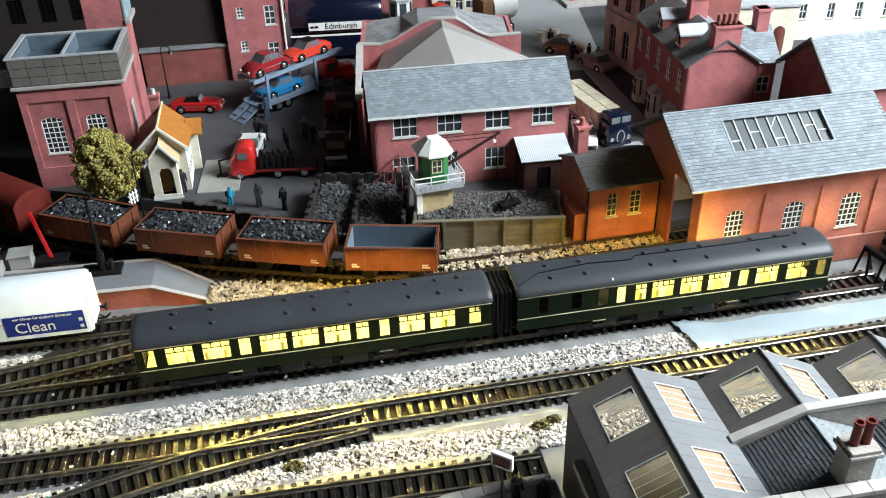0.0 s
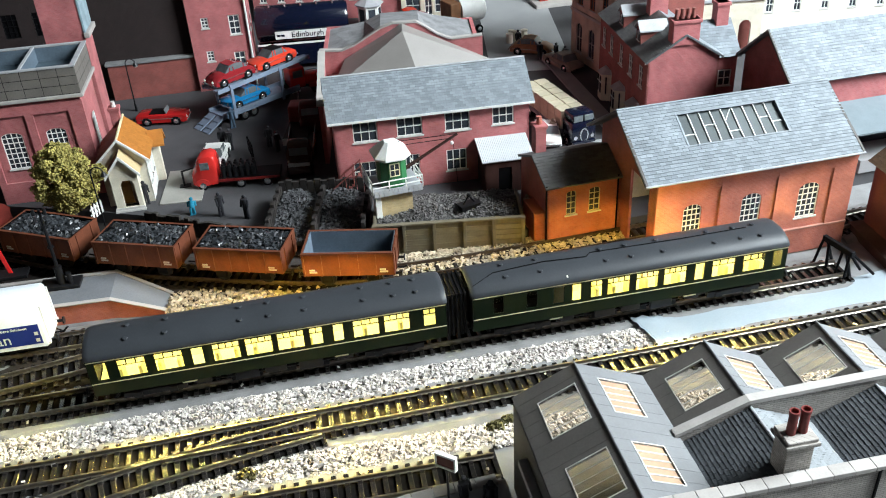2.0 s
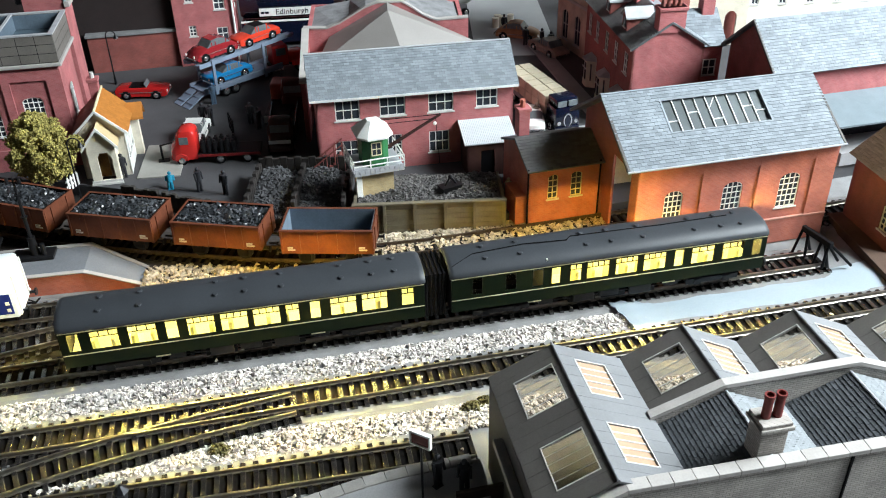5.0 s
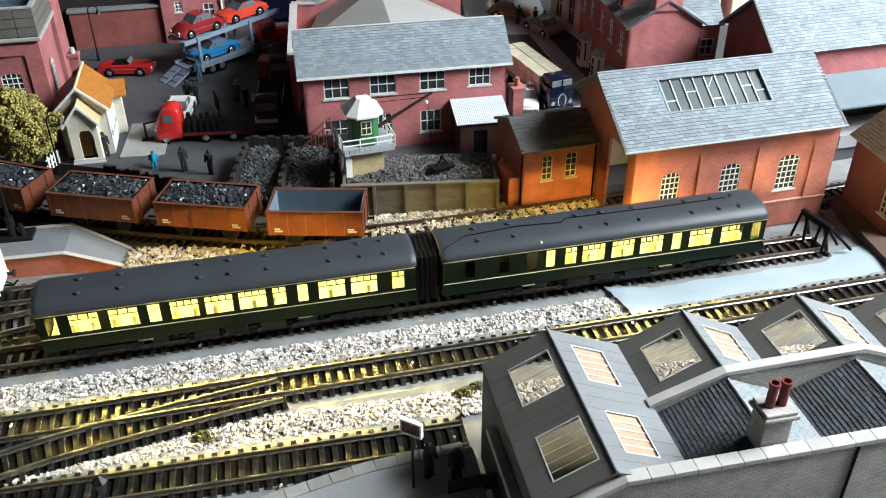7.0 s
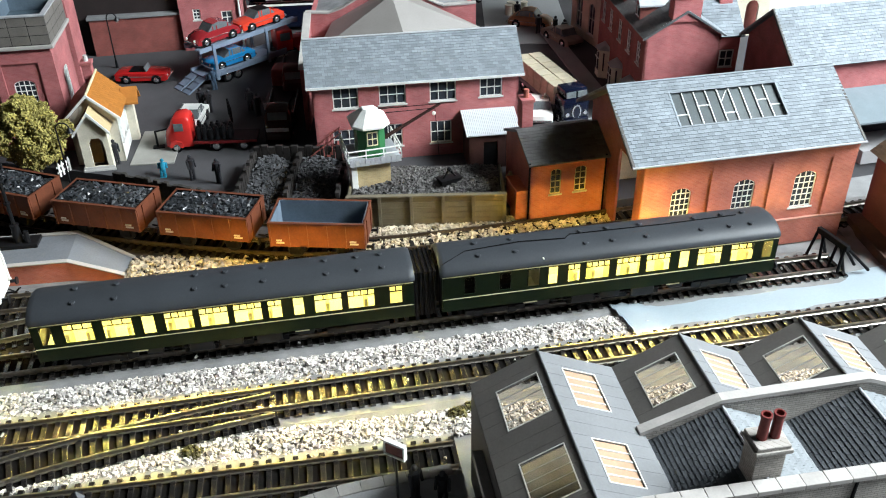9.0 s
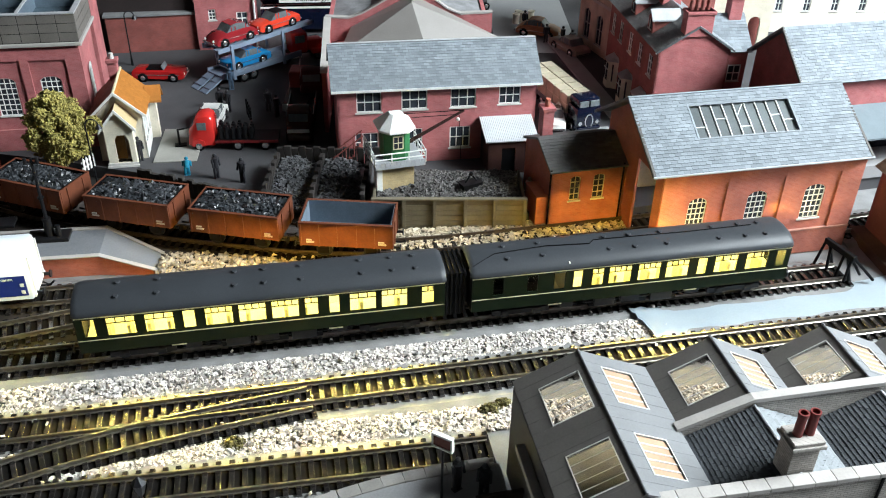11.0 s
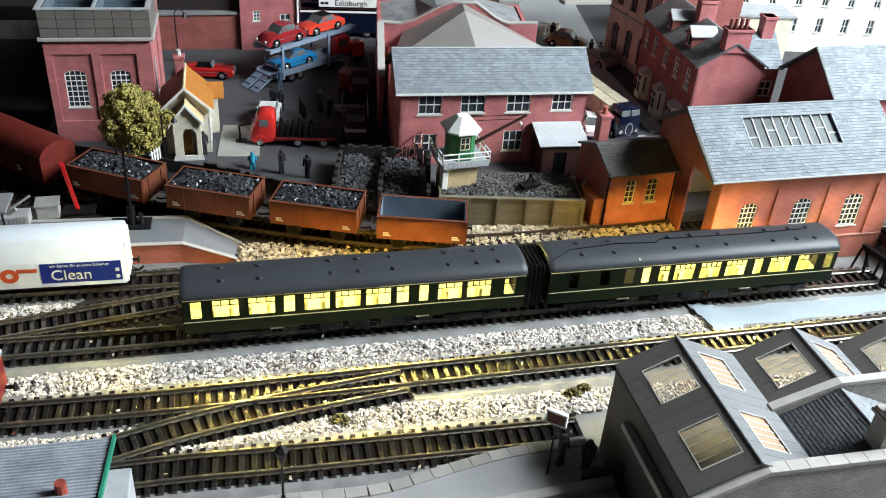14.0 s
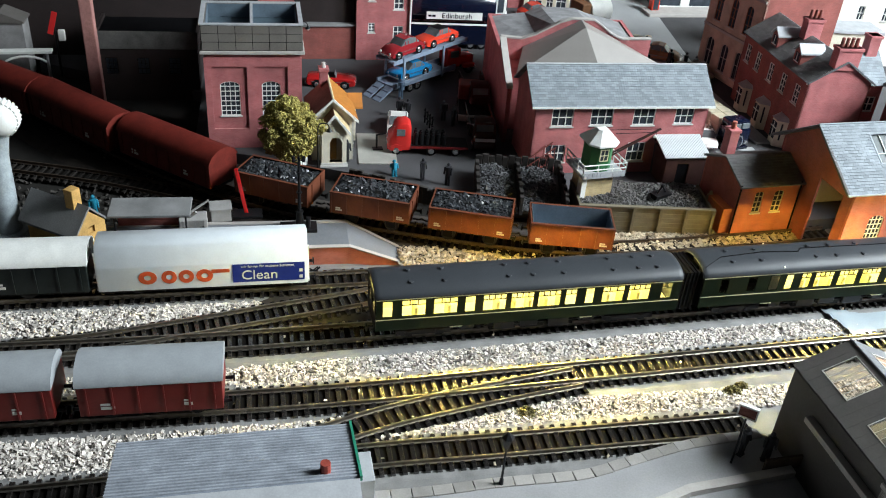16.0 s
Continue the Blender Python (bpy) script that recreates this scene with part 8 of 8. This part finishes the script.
# large white lamp unit at the left of the layout
wl = thing("desk_lamp", -353, 610, 17.2, 0, "white ribbed desk lamp head on a grey stem", "lamp")
bm = BM()
rod(bm, (-14, 2, 0), (-14, 2, 3), 14, 14, 20)
rod(bm, (-14, 2, 3), (-12, 2, 66), 9.5, 8.5, 16)
rod(bm, (-12, 2, 66), (-5, 0, 88), 8.5, 6, 16)
part("stem", bm, paint("lamp_grey", (0.40, 0.45, 0.48), 0.5), wl, smooth=True)
bm = BM()
ball(bm, (-4, 0, 98), 14, seg=24, rings=14)
head = part("head", bm, WHITE, wl, smooth=True)
for a in np.linspace(0, 2 * math.pi, 27)[:-1]:
    bm = BM()
    rod(bm, (-4 + 13.0 * math.cos(a), -5, 98 + 13.0 * math.sin(a)), (-4 + 13.0 * math.cos(a), 5, 98 + 13.0 * math.sin(a)), 1.3, n=8)
    part("cooling_rib", bm, WHITE, head)


# buildings beyond the red coaches, their shade put into near-black brick
SHADE_BRICK = bricks("shade_dark_brick", (0.022, 0.011, 0.010), (0.016, 0.008, 0.008), (0.018, 0.011, 0.010))
sw = thing("shade_warehouse", -348, 905, 1.6, 0, "low brick warehouse darkened for its shade, with grey parapet boards", "building")
bm = BM()
panel(bm, rect(0, 108, 0, 66), [rect(a, a + 12, 30, 48) for a in (14, 46, 78)], 3)
part("front_wall", bm, SHADE_BRICK, sw)
for a in (14, 46, 78):
    window(sw, a, a + 12, 30, 48, 3, 3, T(0, 0, 0), white=BLACK, sill=False)
for x in (0, 105):
    bm = BM()
    box(bm, x, 3, 0, x + 3, 90, 66)
    part("side_wall", bm, SHADE_BRICK, sw)
bm = BM()
box(bm, 3, 3, 60, 105, 90, 62)
part("roof", bm, BLACK, sw)
bm = BM()
box(bm, -1, -1.6, 58, 109, -0.1, 77, bevel=0.3)
part("parapet_board", bm, paint("dim_grey_board", (0.13, 0.125, 0.12), 0.8), sw)
# this tall block is added and stands in for the black background
bk = thing("black_backing_block", -470, 1010, 1.6, 0, "added black block with windows, filling the dark background", "building")
bm = BM()
panel(bm, rect(0, 404, 0, 190), [rect(20 + 32 * i, 36 + 32 * i, 90 + 44 * j, 116 + 44 * j) for i in range(9) for j in range(2)], 3)
part("front_wall", bm, SHADE_BRICK, bk)
for i in range(9):
    for j in range(2):
        window(bk, 20 + 32 * i, 36 + 32 * i, 90 + 44 * j, 116 + 44 * j, 3, 4, T(0, 0, 0), white=BLACK, pane=BLACK, sill=False)
bm = BM()
box(bm, 0, 3, 0, 404, 60, 186)
part("wall", bm, SHADE_BRICK, bk)
fb = thing("footbridge", -450, 948, 1.6, 4, "white footbridge span with a curved brace", "bridge")
bm = BM()
box(bm, -60, -5, 36, 54, 5, 39, bevel=0.5)
part("deck", bm, WHITE, fb)
for x in (-40, 48):
    bm = BM()
    rod(bm, (x, 0, 0), (x, 0, 36), 1.8, 1.5, 8)
    part("post", bm, LEAD, fb)
bm = BM()
tube(bm, [(2 + 24 * (1 - math.cos(a)), -4, 21 + 12 * math.sin(a)) for a in np.linspace(0.0, math.pi * 0.85, 9)], 1.3)
part("brace", bm, WHITE, fb)
rs = thing("signal", -395, 972, 1.6, 0, "bright red signal arm on a white-topped post", "signal")
bm = BM()
rod(bm, (0, 0, 0), (0, 0, 74), 1.4, 1.1, 8)
part("post", bm, IRON, rs)
bm = BM()
box(bm, -3, -2.4, -13, 3, -1.2, 13, T(-1, 0, 62, 0, 18, 0), 0.5)
part("arm", bm, gloss("arm_red", (0.62, 0.03, 0.03)), rs)
bm = BM()
box(bm, 3, -3, 42, 10, 3, 54, bevel=1.0)
part("lamp_case", bm, WHITE, rs)
gs = thing("grey_store", -470, 968, 1.6, 0, "small pale grey store behind the footbridge", "building")
bm = BM()
box(bm, 0, 0, 0, 44, 26, 62, bevel=0.4)
part("wall", bm, paint("store_grey", (0.30, 0.29, 0.29), 0.8, dark=0.6), gs)
bm = BM()
prism(bm, [(-2, 62.1), (46, 62.1), (46, 64), (22, 74), (-2, 64)], -2, 28)
part("roof", bm, FELT_D, gs)
pp = thing("pink_post", -338, 868, 1.6, 0, "tapering pink painted post beside the back siding", "post")
bm = BM()
box(bm, -6, -6, 0, 6, 6, 150, bevel=1.0)
part("shaft", bm, paint("faded_pink", (0.42, 0.20, 0.18), 0.7), pp)
bm = BM()
box(bm, -8, -8, 0, 8, 8, 6, bevel=0.6)
part("foot", bm, paint("faded_pink_dark", (0.30, 0.13, 0.12), 0.7), pp)


# ---------------------------------------------------------------- far street and backdrop
FACADE = paint("cream_facade", (0.72, 0.69, 0.60), 0.8, dark=0.9, grain=12)


def terrace_far(x, y, rz, L, h, rows_, cols, label, mat, arches=False):
    th = thing("far_terrace", x, y, 13, rz, label, "building")
    bm = BM()
    wins = []
    for r in range(rows_):
        for c in range(cols):
            a = 10 + c * (L - 20) / cols
            wins.append((a, a + 9, 26 + r * 34, 26 + r * 34 + 19))
    panel(bm, rect(0, L, 0, h), [rect(*w) for w in wins], 2, T(0, 0, 0))
    part("front_wall", bm, mat, th)
    for w in wins:
        window(th, *w, 2, 2, T(0, 0, 0), bar=0.8)
    bm = BM()
    box(bm, -2, -2.6, h, L + 2, 40, h + 4, bevel=0.5)
    box(bm, 0, 2, 0, 2, 38, h)
    box(bm, L - 2, 2, 0, L, 38, h)
    part("roof", bm, COPE, th)
    return th


terrace_far(470, 1010, -6, 330, 96, 2, 9, "long cream terrace with small sash windows", FACADE)
terrace_far(430, 1300, -4, 560, 240, 6, 12, "tall pale cream terrace at the back of the layout", FACADE)
terrace_far(-4, 1250, -11, 268, 120, 3, 10, "rose brick terrace with white sash windows behind the tanker", PINK)
sh = thing("corner_shop", 196, 1206, 13, -11, "cream-fronted shop with a pale fascia board", "building")
bm = BM()
panel(bm, rect(0, 66, 0, 46), [rect(6, 26, 5, 26), rect(32, 42, 1, 27), rect(46, 61, 5, 26)], 3)
part("front_wall", bm, CREAM, sh)
for a, b, z in ((6, 26, 5), (32, 42, 1), (46, 61, 5)):
    window(sh, a, b, z, 27 if z == 1 else 26, 2, 2, T(0, 0, 0), bar=0.7, sill=False)
bm = BM()
box(bm, 2, -2.2, 29, 64, -0.1, 39, bevel=0.4)
fb = part("fascia", bm, COPE, sh)
for a, b in ((8, 26), (29, 36), (39, 56)):
    bm = BM()
    box(bm, a, -2.6, 32, b, -2.25, 36)
    part("lettering", bm, DEEP, fb)
bm = BM()
box(bm, -2, -3, 46, 68, 34, 49, bevel=0.5)
part("roof", bm, LEAD, sh)
bd = thing("far_arcade", 452, 948, 13, -6, "cream stone arcade with arched doorways", "building")
bm = BM()
panel(bm, rect(0, 130, 0, 62), [arch(a, a + 14, 0.5, 40, 7) for a in (12, 44, 76, 104)], 3)
part("front_wall", bm, CREAM, bd)
bm = BM()
box(bm, 0, 14, 0, 130, 16, 60)
part("back_wall", bm, DEEP, bd)
bm = BM()
box(bm, -2, -2, 62, 132, 40, 66, bevel=0.6)
part("roof", bm, LEAD, bd)

# pale road of the far street
ROAD = paint("pale_road", (0.36, 0.365, 0.37), 0.75, dark=0.8, grain=14)
bm = BM()
box(bm, 0, 0, 0, 96, 330, 0.5)
alone("road", bm, ROAD, 268, 960, 13, -8, label="pale grey street between the far houses", category="road", kind="structure")
bm = BM()
box(bm, 0, 0, 0, 18, 260, 2.0, bevel=0.3)
alone("kerb", bm, PLAT, 342, 760, 13, 2, label="grey pavement strip along the terrace", category="pavement", kind="structure")
bm = BM()
box(bm, 0, 0, 0, 46, 52, 0.6)
alone("road", bm, ROAD, 290, 700, 13, 2, label="pale concrete apron before the crate lorry", category="road", kind="structure")

bmix = thing("drum_lorry", 256, 1112, 13, 20, "brown lorry with a large white drum", "lorry")
bm = BM()
rod(bm, (0, 0, 30), (34, 0, 30), 17, 17, 20)
rod(bm, (34, 0, 30), (38, 0, 30), 17, 12, 20)
part("drum", bm, WHITE, bmix, smooth=True)
bm = BM()
rod(bm, (38.0, 0, 30), (38.4, 0, 30), 5, 5, 14)
part("hub", bm, IRON, bmix)
bm = BM()
box(bm, -16, -14, 6, -1, 14, 44, bevel=1.5)
part("cab", bm, paint("lorry_brown", (0.25, 0.12, 0.06), 0.6), bmix)
tyres(bmix, [(a, b) for a in (-8, 10, 26) for b in (-12, 12)], 5, 4)

kiosk = thing("white_kiosk", 150, 1180, 13, 8, "small white six-sided kiosk with grey roof", "kiosk")
bm = BM()
hx = [(16 * math.cos(a), 16 * math.sin(a)) for a in np.linspace(0, 2 * math.pi, 7)[:-1]]
loft(bm, [[(x, y, z) for x, y in hx] for z in (0, 30)])
part("wall", bm, WHITE, kiosk)
bm = BM()
loft(bm, [[(x * k, y * k, z) for x, y in hx] for k, z in ((1.25, 30), (1.25, 31.5), (0.2, 40))])
part("roof", bm, LEAD, kiosk)
for i in range(6):
    a = math.pi / 3 * (i + 0.5)
    bm = BM()
    box(bm, -4.5, -0.4, 8, 4.5, 0.4, 26, T(14.0 * math.cos(a), 14.0 * math.sin(a), 0, 0, 0, math.degrees(a) + 90))
    part("window", bm, PANE, kiosk)

car(206, 1176, 13, 15, 0, CAR_RED, "small red car in the far street", beetle=True)
BROWNC = paint("rust_brown_car", (0.32, 0.15, 0.07), 0.45, dark=0.7)
car(330, 1012, 13, -30, 0, BROWNC, "rust-brown car parked in the far street", beetle=True)
car(352, 955, 13, 110, 0, paint("dull_tan_car", (0.26, 0.20, 0.16), 0.5), "dull tan saloon parked in the street")
for i, (x, y) in enumerate(((312, 1055), (322, 1060), (333, 1064), (317, 1066))):
    bm = BM()
    rod(bm, (0, 0, 0), (0, 0, 11), 4.2, 4.0, 12)
    rod(bm, (0, 0, 11), (0, 0, 12), 4.6, 4.6, 12)
    alone("churn", bm, CREAM, x, y, 13.5, 0, "cream milk churn on the street", "churn", "milk churns", smooth=True)
rb = thing("phone_box", 395, 1205, 13, 5, "small red phone box in the far street", "kiosk")
bm = BM()
box(bm, -6, -6, 0, 6, 6, 28, bevel=0.8)
part("body", bm, CAR_RED, rb)
bm = BM()
box(bm, -4, -6.4, 6, 4, -6.05, 24)
part("window", bm, PANE, rb)
sp = thing("shop_building", 400, 1225, 13, 0, "white shop front at the head of the far street", "building")
bm = BM()
panel(bm, rect(0, 110, 0, 60), [rect(12, 46, 4, 36), rect(60, 96, 4, 36)], 3)
part("front_wall", bm, WHITE, sp)
for a, b in ((12, 46), (60, 96)):
    bm = BM()
    box(bm, a, 1.8, 4, b, 2.4, 36)
    part("window", bm, PANE, sp)
bm = BM()
box(bm, -2, -2, 60, 112, 50, 64, bevel=0.5)
part("roof", bm, LEAD, sp)
bm = BM()
box(bm, 0, 0, 0, 150, 34, 5, bevel=0.5)
alone("raised_kerb", bm, COPE, 380, 1180, 13, 3, label="pale raised kerb before the shop", category="pavement", kind="structure")

# goods and lorries in the shade between yard and office
dk = thing("old_lorry", 44, 838, 13, 80, "shaded dark red lorry standing beside the office", "lorry")
bm = BM()
box(bm, -26, -12, 6, 16, 12, 12, bevel=0.5)
part("flatbed", bm, BLACK, dk)
# cab red is darkened, so the shade is part of its colour
bm = BM()
box(bm, 14, -12, 6, 36, 12, 28, bevel=2)
part("cab", bm, paint("shade_red", (0.22, 0.03, 0.025), 0.5), dk)
bm = BM()
box(bm, -28, -12, 5, -26.2, 12, 12, bevel=0.3)
part("tailboard", bm, SILL, dk)
tyres(dk, [(a, b) for a in (-16, 24) for b in (-11, 11)], 4.8, 3.6)
bn = thing("timber_stack", -2, 800, 13, 12, "dark weathered timber rails stacked in the yard", "timber")
for k in range(4):
    bm = BM()
    rod(bm, (0, k * 7, 0), (0, k * 7, 16), 0.9)
    part("post", bm, BLACK, bn)
for k in (6, 13):
    bm = BM()
    rod(bm, (0, -2, k), (0, 24, k), 0.7)
    part("rail", bm, BLACK, bn)

# ---------------------------------------------------------------- countless small pieces last
lay_single_slates()
lay_sleepers()
